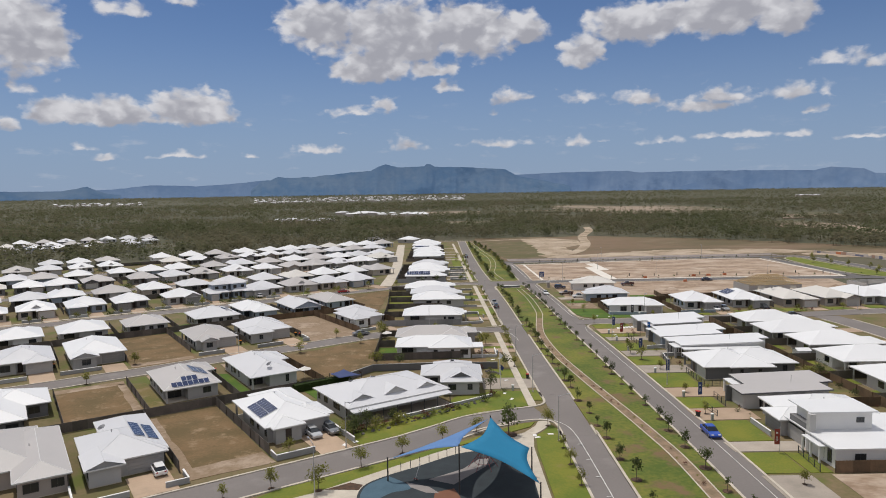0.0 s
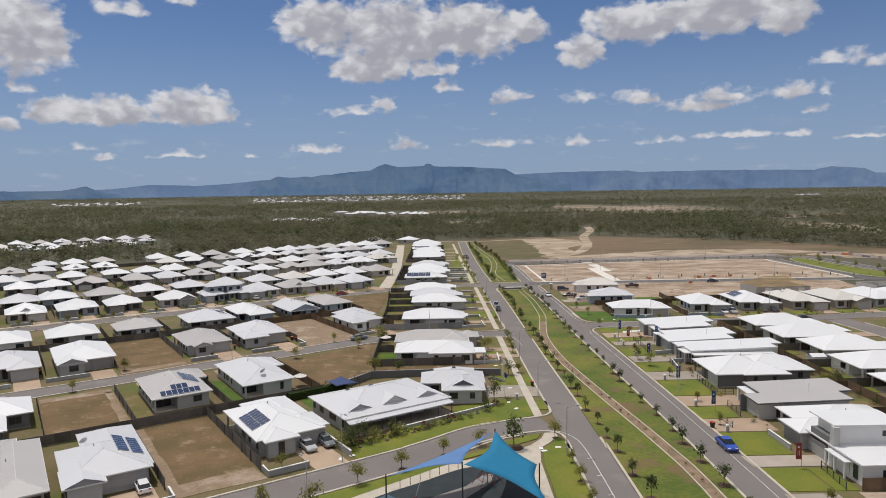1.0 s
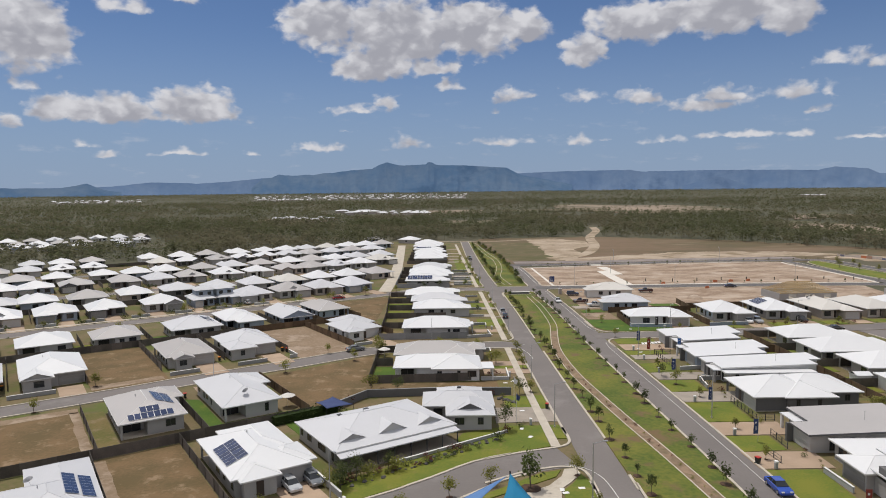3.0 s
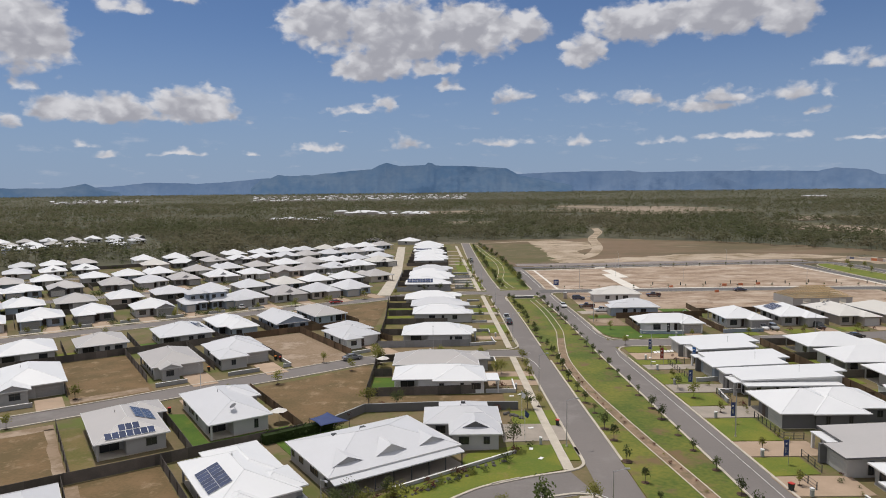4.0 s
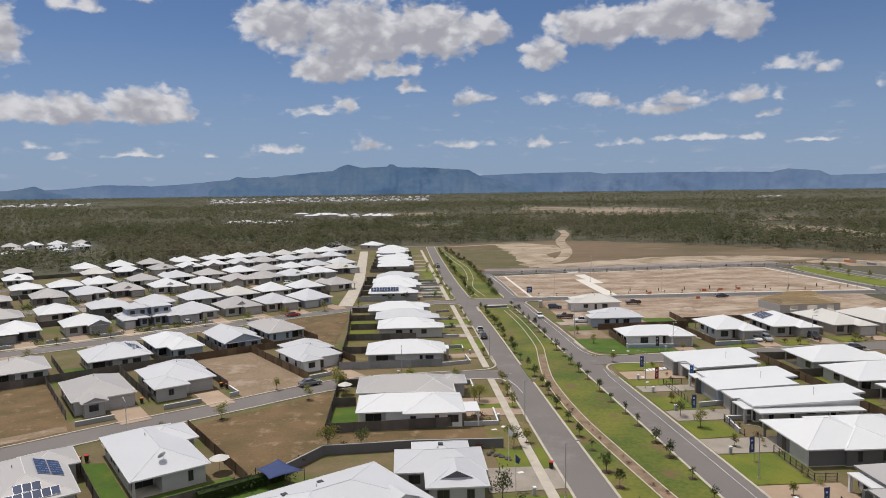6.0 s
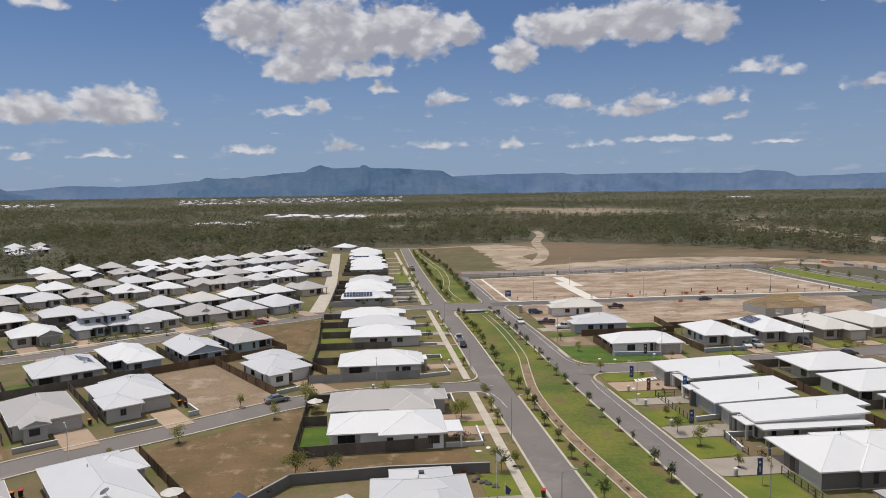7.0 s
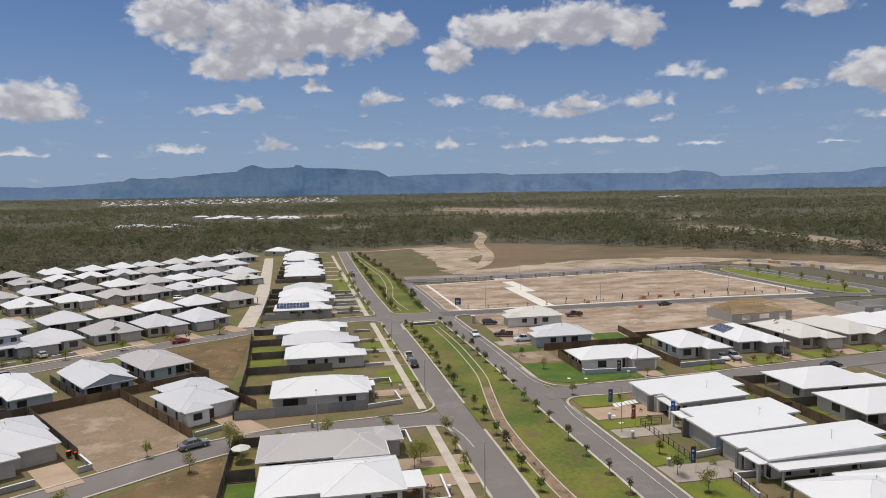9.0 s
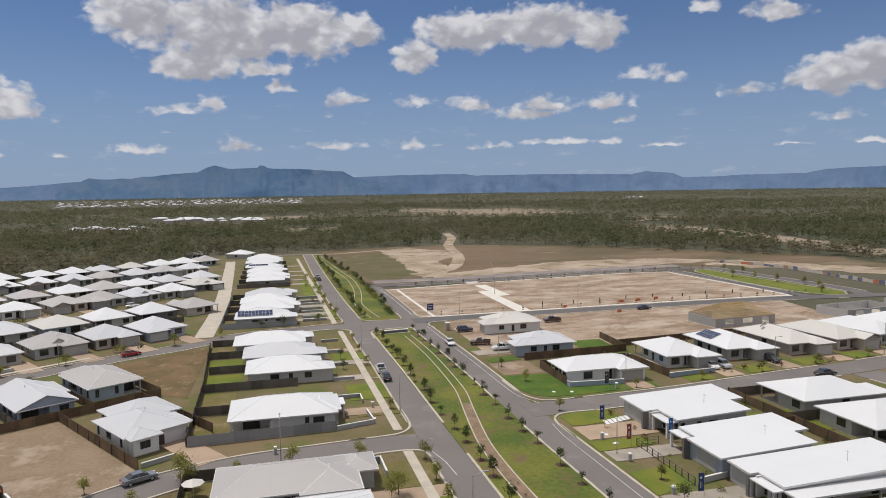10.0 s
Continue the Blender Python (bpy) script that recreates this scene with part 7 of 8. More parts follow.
lawn([(17.9, 60), (23.1, 60), (23.0, 107), (22.2, 109.2), (20.6, 106.2), (18.9, 104.0), (18.3, 98)], "grass", "mown green park lawn inside a kerb", 0.11)
lawn([(5.0, 99.5), (12.4, 104.2), (18.6, 108.4), (19.6, 110.6), (16.5, 109.6), uv(60, 81.7), uv(30, 81.8), uv(20, 79), uv(34, 78)], "grass", "mown green verge beside the park path", 0.11)
sheet("footpath", [(20.2, 111.0), (22.0, 111.2), (22.2, 109.4), (20.4, 106.6), (18.6, 104.4), (17.9, 99), (17.6, 60), (15.9, 60), (16.6, 92), (15.4, 96.2), (12.5, 98.6), (7, 98.6), (-3.6, 91.4), (-7.5, 86.0), (-8, 78), (-24, 78), (-14.6, 86.8), (-9, 89.2),
                   (-4.5, 92.4), (5.5, 99.6), (12, 102.2), (17.2, 105.6), (19.4, 108.6)], 0.10, M["concrete"], "pale curving concrete path round the playground", "footpath")
sheet("paving", [(-26, 74), (-14.6, 86.8), (-9, 89.2), (-4.5, 92.4), (5.5, 99.4), (12, 101.6), (16.6, 100), (17.6, 92), (17.6, 60), (-26, 60)], 0.093, M["concrete"], "pale concrete paving round the playground", "paving")
sheet("garden_bed", [(-12.6, 84.9), (-9.4, 87.0), (-7.6, 86.2), (-8.0, 84.6)], 0.13, M["mulch"], "small mulched garden bed in the paving", "garden bed")
sheet("playground_floor", [tuple(p) for p in curve([(15.8, 70), (16.2, 88), (15.2, 94.8), (11, 97.6), (6.2, 97.0), (0, 92.4), (-4.4, 89.2), (-7.2, 86.4), (-8.0, 83), (-7.4, 79), (-5, 70)], 0.8)], 0.115, M["rubber_dark"], "dark rubber playground floor", "playground floor", 0.05)
sheet("playground_patch", [tuple(p) for p in curve([(-4.2, 88.9), (-6.9, 86.2), (-7.6, 83), (-7, 80), (-5.2, 81.6), (-3.4, 83.6), (-1.0, 84.6), (-1.6, 86.4), (-4.2, 88.9)], 0.6)[:-1]], 0.12, M["rubber_teal"], "blue-grey rubber patch in the playground floor", "playground floor", 0.03)
sheet("playground_patch", [(1.5, 87.6), (5.0, 85.8), (9.8, 91.8), (10.6, 95), (9, 94.6), (6.4, 91)], 0.124, M["rubber_grey"], "pale curved rubber band in the playground floor", "playground floor", 0.03)
sheet("playground_patch", [(-1.6, 86.8), (1.6, 85.2), (3, 83.2), (1.2, 83.4), (-1, 85.2)], 0.124, M["rubber_grey"], "pale curved rubber band in the playground floor", "playground floor", 0.03)
sheet("playground_patch", [(11, 97.2), (15, 94.4), (15.9, 89.8), (13.4, 92.2), (11.6, 95)], 0.124, M["rubber_grey"], "pale curved rubber band in the playground floor", "playground floor", 0.03)
sheet("playground_patch", [(2.4, 83.4), (5, 84.6), (6, 81), (2, 79)], 0.122, M["rubber_orange"], "orange rubber patch in the playground floor", "playground floor", 0.03)

POSTS = {"a": (-4.2, 87.3, 3.4), "b": (5.7, 82.7, 6.8), "c": (16.1, 88.4, 4.1), "mast": (10.8, 95.3, 6.4), "d": (16.0, 79.2, 3.0)}


def sail(name, corners, mat, label, dip=0.24):
    """A tensioned cloth sail: its edges curve inwards between the corners."""
    b, n = Build(), 10
    c = [Vector(p) for p in corners]
    mid = sum(c, Vector()) / len(c)
    rim = []
    for i in range(len(c)):
        p, q = c[i], c[(i + 1) % len(c)]
        for k in range(n):
            t = k / n
            e = p.lerp(q, t)
            rim.append(e + (mid - e) * dip * 4 * t * (1 - t))
    rings = [[mid.lerp(r, s) for r in rim] for s in (0.34, 0.67, 1.0)]
    b.v = [tuple(mid)] + [tuple(v) for r in rings for v in r]
    m = len(rim)
    b.f = [(0, 1 + i, 1 + (i + 1) % m) for i in range(m)]
    for k in range(2):
        o = 1 + k * m
        b.f += [(o + i, o + m + i, o + m + (i + 1) % m, o + (i + 1) % m) for i in range(m)]
    me = b.mesh(name, mat, True)
    ob = thing("shade_sail", label, "shade sail", pose(0, 0, 0), "shade sails over the playground")
    cl = part("cloth", me, mat, ob)
    mod = cl.modifiers.new("thick", "SOLIDIFY")
    mod.thickness = 0.02
    return ob


sail("cloth", [(10.8, 95.3, 6.3), (15.8, 88.6, 4.0), (15.9, 79.3, 2.9), (5.9, 83.0, 6.5)], M["sail_blue"], "bright blue tensioned shade sail over the playground", 0.23)
sail("cloth", [(10.4, 95.0, 6.1), (5.6, 83.0, 6.6), (-4.0, 87.2, 3.3)], M["sail_pale"], "pale blue tensioned shade sail over the playground", 0.30)
for key, (x, y, h) in POSTS.items():
    t = thing("sail_post", "dark steel post holding a shade sail", "post", pose(x, y, 0.1), "posts of the shade sails")
    part("shaft", Build().tube((0, 0, -0.1), (0, 0, h), 0.11, 0.09, 8), M["pole_dark"], t)
    part("cap", Build().tube((0, 0, h), (0, 0, h + 0.06), 0.12, 0.1, 8), M["pole_dark"], t)
# the climbing net
net = thing("climbing_net", "red rope climbing pyramid in the playground", "play equipment", pose(9.4, 91.6, 0.12))
part("mast", Build().tube((0, 0, 0), (0, 0, 3.0), 0.07, 0.06, 6), M["steel"], net)
for k in range(6):
    a = k * 1.0472
    part("rope", Build().tube((2.2 * math.cos(a), 2.2 * math.sin(a), 0), (0, 0, 2.9), 0.04, 0.04, 4), M["rope_red"], net)
    for s in (0.3, 0.55, 0.78):
        a2 = a + 1.0472
        part("rope", Build().tube((2.2 * (1 - s) * math.cos(a), 2.2 * (1 - s) * math.sin(a), 2.9 * s), (2.2 * (1 - s) * math.cos(a2), 2.2 * (1 - s) * math.sin(a2), 2.9 * s), 0.03, 0.03, 4), M["rope_red"], net)
spin = thing("spinner", "slanted steel spinning pole in the playground", "play equipment", pose(-0.4, 87.4, 0.12))
part("arm", Build().tube((0, 0, 0), (0.7, 1.0, 2.2), 0.05, 0.05, 6), M["steel"], spin)
part("seat", Build().tube((0.05, 0.05, 0.1), (0.08, 0.1, 0.18), 0.3, 0.3, 10), M["rope_red"], spin)
for k in range(7):
    x, y = -2.6 + 1.35 * k, 90.9 + 1.0 * k
    t = thing("bollard", "slim dark bollard along the playground edge", "bollard", pose(x, y, 0.1), "bollards along the playground")
    part("shaft", Build().tube((0, 0, 0), (0, 0, 1.2), 0.045, 0.045, 6), M["pole_dark"], t)


# ---- street furniture ----
def street_lamp(x, y, turn, h=7.5, arm=1.4):
    t = thing("street_lamp", "tall slim grey steel street lamp", "street lamp", pose(x, y, 0.05, 0, 0, turn), "street lamps")
    part("base", Build().tube((0, 0, 0), (0, 0, 0.25), 0.18, 0.16, 8), M["concrete"], t)
    part("pole", Build().tube((0, 0, 0.2), (0, 0, h), 0.085, 0.05, 7), M["steel"], t)
    part("arm", Build().tube((0, 0, h - 0.1), (arm, 0, h + 0.25), 0.04, 0.03, 6), M["steel"], t)
    part("lamp_head", Build().box(arm - 0.1, -0.13, h + 0.2, arm + 0.5, 0.13, h + 0.32), M["steel"], t)


for x, y, a in ((21.7, 128.4, 0), (21.1, 202.4, 0), (-11.8, 100.2, -57), (22.2, 101.5, 0), (21.6, 157.8, 0), (20.4, 252, 0), (18.9, 304, 0), (17.4, 350, 0), (-13.6, 82.6, 123), (-44, 152.6, 123), (0.2, 184.2, 90), (49.6, 176, 180), (49.8, 132, 180), (48.2, 228, 180),
                (67, 204.9, -90), (105, 209, -90), (139, 213.5, -90), (*uv(60, 236.2), 33), (*uv(100, 246.6), -57), (58, 297.4, -90), (100, 297.6, -90), (150, 297.4, -90), (92, 367.6, 90), (150, 375, 90), (82, 333.5, 0)):
    street_lamp(x, y, a)

M["flag_blue"] = material("flag_blue", (0.04, 0.06, 0.16), (0.035, 0.05, 0.13), 1.0, 5.0, 0.7, bump=0.0)
M["flag_red"] = material("flag_red", (0.25, 0.045, 0.03), (0.2, 0.04, 0.03), 1.0, 5.0, 0.7, bump=0.0)
M["flag_bright"] = material("flag_bright", (0.03, 0.15, 0.42), (0.03, 0.12, 0.36), 1.0, 5.0, 0.7, bump=0.0)
M["mark_white"] = material("mark_white", (0.7, 0.7, 0.7), (0.6, 0.6, 0.6), 1.0, 5.0, 0.7, bump=0.0)


def banner(x, y, mat, word, h=3.7, pole=True):
    """A tall banner on a pole: cloth with a white mark and a few bars in place of its lettering."""
    t = thing("banner_flag", f"tall {word} advertising banner on a slim pole", "flag", pose(x, y, 0.05, 0, 0, rt.uniform(-12, 12)), "banners of the display homes")
    part("pole", Build().tube((0.45, 0, 0), (0.45, 0, h + 0.3), 0.04, 0.03, 6), M["steel"], t)
    cl = Build()
    for k in range(6):
        z0, z1 = h - 2.4 + k * 0.4, h - 2.4 + (k + 1) * 0.4
        o0, o1 = 0.05 * math.sin(k * 1.3), 0.05 * math.sin((k + 1) * 1.3)
        if k == 0:
            cl.v += [(-0.36, o0, z0), (0.42, 0, z0)]
        n = len(cl.v)
        cl.v += [(-0.36, o1, z1), (0.42, 0, z1)]
        cl.f.append((n - 2, n - 1, n + 1, n))
    f = part("cloth", cl, M[mat], t)
    mod = f.modifiers.new("thick", "SOLIDIFY")
    mod.thickness = 0.02
    part("mark", Build().box(-0.18, -0.075, h - 0.7, 0.1, -0.06, h - 0.45), M["mark_white"], t, "white mark")
    for k in range(2):
        part("bar", Build().box(-0.15 + 0.2 * k, -0.075, h - 1.9, -0.11 + 0.2 * k, -0.06, h - 1.1), M["mark_white"], t, "white bar of unreadable lettering")


for x, y, m, w in ((52.8, 187.2, "flag_blue", "dark blue"), (52.6, 177.8, "flag_red", "dark red"), (60.2, 178.4, "flag_bright", "bright blue"), (52.2, 158.8, "flag_blue", "dark blue"), (51.9, 138.0, "flag_blue", "dark blue"), (52.2, 120.6, "flag_blue", "dark blue"),
                   (54.2, 95.2, "flag_red", "dark red"), (63.6, 206.4, "pole_dark", "black")):
    banner(x, y, m, w)

# flagpoles and a rock garden before the corner house
M["rock"] = material("rock", (0.12, 0.11, 0.105), (0.07, 0.065, 0.06), 1.0, 5.0, 0.9)
for x, y, m in ((15.5, 131.3, "flag_blue"), (16.2, 141.4, "mark_white")):
    t = thing("flagpole", "white flagpole with a small hanging flag in a front yard", "flagpole", pose(x, y, 0.05), "front yard flagpoles")
    part("pole", Build().tube((0, 0, 0), (0, 0, 5.2), 0.045, 0.03, 6), M["mark_white"], t)
    fl = Build().face((0.04, 0, 3.9), (0.5, 0.12, 3.6), (0.75, 0.02, 4.3), (0.04, 0, 5.0)).face((0.04, 0.03, 5.0), (0.75, 0.05, 4.3), (0.5, 0.15, 3.6), (0.04, 0.03, 3.9))
    part("flag", fl, M[m], t)


def rock(x, y, s, seed):
    rg, b = random.Random(seed), Build()
    for z, r in ((0, 1.0), (0.45, 0.95), (0.8, 0.5)):
        b.v += [(s * r * math.cos(k * 1.0472) * rg.uniform(0.75, 1.2), s * r * math.sin(k * 1.0472) * rg.uniform(0.7, 1.1), s * z * rg.uniform(0.85, 1.1)) for k in range(6)]
    for i in (0, 6):
        b.f += [(i + k, i + (k + 1) % 6, i + 6 + (k + 1) % 6, i + 6 + k) for k in range(6)]
    b.f.append(tuple(range(12, 18)))
    return solid("rock", b, M["rock"], "dark rough garden rock in a front bed", "rock", pose(x, y, 0.02, 0, 0, rg.uniform(0, 360)), "rocks of the front garden")


for k in range(14):
    rock(13.6 + 0.22 * k + rt.uniform(-0.5, 0.5), 144.4 - 0.2 * k + rt.uniform(-0.7, 0.7), rt.uniform(0.25, 0.5), 400 + k)

for k in range(44):
    x, y = uv(49 + 28 * k / 43 + rt.uniform(-0.4, 0.4), 94.6 + 2.2 * k / 43 + rt.uniform(-0.7, 1.2))
    rock(x, y, rt.uniform(0.18, 0.42), 500 + k)

# the estate sign on the corner of the bare lots
sg = thing("estate_sign", "dark blue estate hoarding on two posts beside the road", "sign", pose(49.6, 303.2, 0))
part("board", Build().box(-1.05, -0.08, 0.6, 1.05, 0.08, 2.9), M["flag_blue"], sg)
for s in (-1, 1):
    part("post", Build().box(s * 0.9 - 0.08, -0.08, 0, s * 0.9 + 0.08, 0.08, 0.6), M["steel"], sg)
for k in range(3):
    part("bar", Build().box(-0.75, -0.1, 1.1 + 0.5 * k, 0.4 + 0.15 * k, -0.085, 1.24 + 0.5 * k), M["mark_white"], sg, "pale bar of unreadable lettering")
# the low entry wall in the head of the median
ew = thing("entry_wall", "low dark gabion entry wall with a white cap", "wall", pose(32.6, 273.8, 0.1, 0, 0, 6))
part("cap", Build().box(-3.8, -0.45, 0.75, 3.8, 0.45, 0.87), M["wall_cap"], ew, "white cap")
for k in range(10):
    part("block", Build().box(-3.7 + 0.74 * k, -0.35, 0, -3.04 + 0.74 * k, 0.35, 0.75), M["wall_dark"], ew)
part("footing", Build().box(-4.2, -1.0, -0.05, 4.2, 1.0, 0.04), M["concrete"], ew)

M["bin_dark"] = material("bin_dark", (0.03, 0.035, 0.03), (0.025, 0.03, 0.025), 1.0, 6.0, 0.6, bump=0.0)
M["lid_red"] = material("lid_red", (0.45, 0.03, 0.02), (0.38, 0.03, 0.02), 1.0, 6.0, 0.5, bump=0.0)
M["lid_orange"] = material("lid_orange", (0.62, 0.20, 0.01), (0.55, 0.17, 0.01), 1.0, 6.0, 0.5, bump=0.0)


def bin_(x, y, lid, word, turn=0):
    t = thing("wheelie_bin", f"dark wheeled bin with a {word} lid", "bin", pose(x, y, 0.08, 0, 0, turn), "wheeled bins")
    b = Build()
    b.v = [(-0.22, -0.25, 0.06), (0.22, -0.25, 0.06), (0.22, 0.22, 0.06), (-0.22, 0.22, 0.06), (-0.29, -0.34, 0.95), (0.29, -0.34, 0.95), (0.29, 0.32, 0.95), (-0.29, 0.32, 0.95)]
    b.f = [(3, 2, 1, 0), (4, 5, 6, 7), (0, 1, 5, 4), (1, 2, 6, 5), (2, 3, 7, 6), (3, 0, 4, 7)]
    part("body", b, M["bin_dark"], t)
    part("lid", Build().box(-0.31, -0.37, 0.95, 0.31, 0.36, 1.04), M[lid], t)
    for s in (-1, 1):
        part("wheel", Build().tube((s * 0.25, 0.25, 0.1), (s * 0.3, 0.25, 0.1), 0.1, 0.1, 8), M["bin_dark"], t)


for x, y, l, w in ((21.9, 138.0, "lid_red", "red"), (-48.8, 146.4, "lid_orange", "orange"), (-47.9, 147, "lid_red", "red"), (*uv(53.6, 175.4), "lid_orange", "orange"), (*uv(69.4, 176), "lid_orange", "orange"), (*uv(70.1, 174.6), "lid_red", "red"), (*uv(97.4, 188), "lid_red", "red"),
                   (*uv(9.8, 177), "lid_orange", "orange"), (*uv(33, 150.4), "lid_red", "red"), (113.2, 221, "lid_orange", "orange"), (130.2, 222, "lid_orange", "orange"), (48.6, 112.0, "lid_red", "red")):
    bin_(x, y, l, w, rt.uniform(-30, 30))
for x, y in ((17.8, 129.6), (17.2, 159.8), (17.0, 208.6), (-0.6, 190.4), (50.2, 182.0), (50.1, 173.0), (50.0, 161.5), (50.2, 141.0), (50.2, 123.6), (50.4, 110.2), (66.0, 206.8)):
    t = thing("letterbox", "small white letterbox pillar by the driveway", "letterbox", pose(x, y, 0.06), "letterboxes")
    part("pillar", Build().box(-0.2, -0.2, 0, 0.2, 0.2, 0.9), M["low_wall"], t)
    part("box", Build().box(-0.24, -0.26, 0.9, 0.24, 0.26, 1.15), M["wall_cap"], t)
for x, y in ((17.2, 136.9), (16.0, 127.6), (17.0, 123.8), (18.7, 104.2), (19.0, 103.2), (21.4, 104.6), (16.4, 202.4), (51.8, 183.6), (51.4, 179.8), (-12.2, 101.4), (-10.6, 102.6), (17.5, 156.0), (15.8, 154.8), (53, 208), (56.4, 207)):
    solid("pit_lid", Build().box(-0.45, -0.3, 0, 0.45, 0.3, 0.03), M["wall_cap"], "pale concrete service pit lid in the grass", "pit lid", pose(x, y, 0.1, 0, 0, rt.uniform(0, 90)), "service pit lids")
# stepping pads of the corner display home
for k in range(6):
    solid("paver", Build().box(-0.35, -1.0, 0, 0.35, 1.0, 0.05), M["wall_cap"], "white rectangular stepping paver in a lawn", "paver", pose(54.6 + 0.9 * k, 188.9 + 0.25 * k, 0.09, 0, 0, -8), "stepping pavers")
# small blue sail, umbrella, pools, trampoline
sail("cloth", [(-20.2, 136.5, 2.2), (-17.6, 139.4, 2.4), (-13.4, 136.0, 2.0), (-17.6, 132.6, 2.3)], M["flag_blue"], "small dark blue shade sail over a back lawn", 0.12)
for x, y in ((-20.2, 136.5), (-17.6, 139.4), (-13.4, 136.0), (-17.6, 132.6)):
    t = thing("sail_post", "dark steel post holding a small shade sail", "post", pose(x, y, 0), "posts of the shade sails")
    part("shaft", Build().tube((0, 0, 0), (0, 0, 2.45), 0.05, 0.05, 6), M["pole_dark"], t)


def umbrella(x, y):
    t = thing("garden_umbrella", "cream canvas garden umbrella in a back yard", "umbrella", pose(x, y, 0.05))
    b = Build()
    for k in range(8):
        a0, a1 = k * 0.7854, (k + 1) * 0.7854
        b.face((1.5 * math.cos(a0), 1.5 * math.sin(a0), 2.1), (1.5 * math.cos(a1), 1.5 * math.sin(a1), 2.1), (0, 0, 2.7))
    part("canopy", b, M["roof_cream"], t)
    part("pole", Build().tube((0, 0, 0), (0, 0, 2.65), 0.03, 0.03, 6), M["steel"], t)


umbrella(-11.2, 177.5)
umbrella(-26.4, 141.2)
M["pool_water"] = material("pool_water", (0.02, 0.24, 0.42), (0.02, 0.2, 0.36), 1.0, 4.0, 0.08, bump=0.05, spec=0.6)


def pool(x, y, w, d, turn):
    t = thing("pool", "small blue swimming pool with a pale rim", "pool", pose(x, y, 0.05, 0, 0, turn))
    part("water", Build().box(-w / 2, -d / 2, -0.05, w / 2, d / 2, 0.12), M["pool_water"], t)
    rb = Build()
    ring(rb, -w / 2, -d / 2, w / 2, d / 2, -0.05, 0.2, 0.4)
    part("rim", rb, M["concrete"], t)


pool(*uv(88.6, 186.0), 2.6, 5.0, 33)
pool(81.6, 221.5, 3.2, 6.5, 0)
tr = thing("trampoline", "round black trampoline in a back yard", "trampoline", pose(61.5, 222.5, 0.05))
part("mat", Build().tube((0, 0, 0.75), (0, 0, 0.8), 1.6, 1.6, 16), M["bin_dark"], tr)
for k in range(4):
    part("leg", Build().tube((1.5 * math.cos(k * 1.571), 1.5 * math.sin(k * 1.571), 0), (1.5 * math.cos(k * 1.571), 1.5 * math.sin(k * 1.571), 0.76), 0.04, 0.04, 5), M["steel"], tr)
sh = thing("garden_shed", "small white metal garden shed in a back yard", "shed", pose(88.0, 151.8, 0))
part("wall", Build().box(-1.5, -1.3, 0, 1.5, 1.3, 2.0), M["wall_white"], sh)
part("roof", Build().face((-1.7, -1.5, 2.0), (1.7, -1.5, 2.0), (1.7, 0, 2.5), (-1.7, 0, 2.5)).face((1.7, 1.5, 2.0), (-1.7, 1.5, 2.0), (-1.7, 0, 2.5), (1.7, 0, 2.5)).box(-1.7, -1.5, 1.94, 1.7, 1.5, 2.0), M["roof_white"], sh)


# ---- vehicles ----
CAR_PAINT = {}


def paint(name, col):
    if name not in CAR_PAINT:
        m = material("paint_" + name.replace(" ", "_"), col, [c * 0.92 for c in col], 1.0, 6.0, 0.22, bump=0.0, spec=0.6)
        m.node_tree.nodes["Principled BSDF"].inputs["Coat Weight"].default_value = 0.6
        CAR_PAINT[name] = m
    return CAR_PAINT[name]


M["tyre"] = material("tyre", (0.02, 0.02, 0.02), (0.03, 0.03, 0.03), 2.0, 8.0, 0.9)
M["lamp_glass"] = material("lamp_glass", (0.7, 0.7, 0.72), (0.6, 0.6, 0.62), 2.0, 8.0, 0.15, bump=0.0)
M["lamp_red"] = material("lamp_red", (0.35, 0.02, 0.02), (0.3, 0.02, 0.02), 2.0, 8.0, 0.2, bump=0.0)
WHEEL = (Build().tube((0, -0.11, 0), (0, 0.11, 0), 0.33, 0.33, 14).mesh("tyre", M["tyre"]), Build().tube((0, -0.12, 0), (0, 0.12, 0), 0.21, 0.21, 10).mesh("rim", M["steel"]))


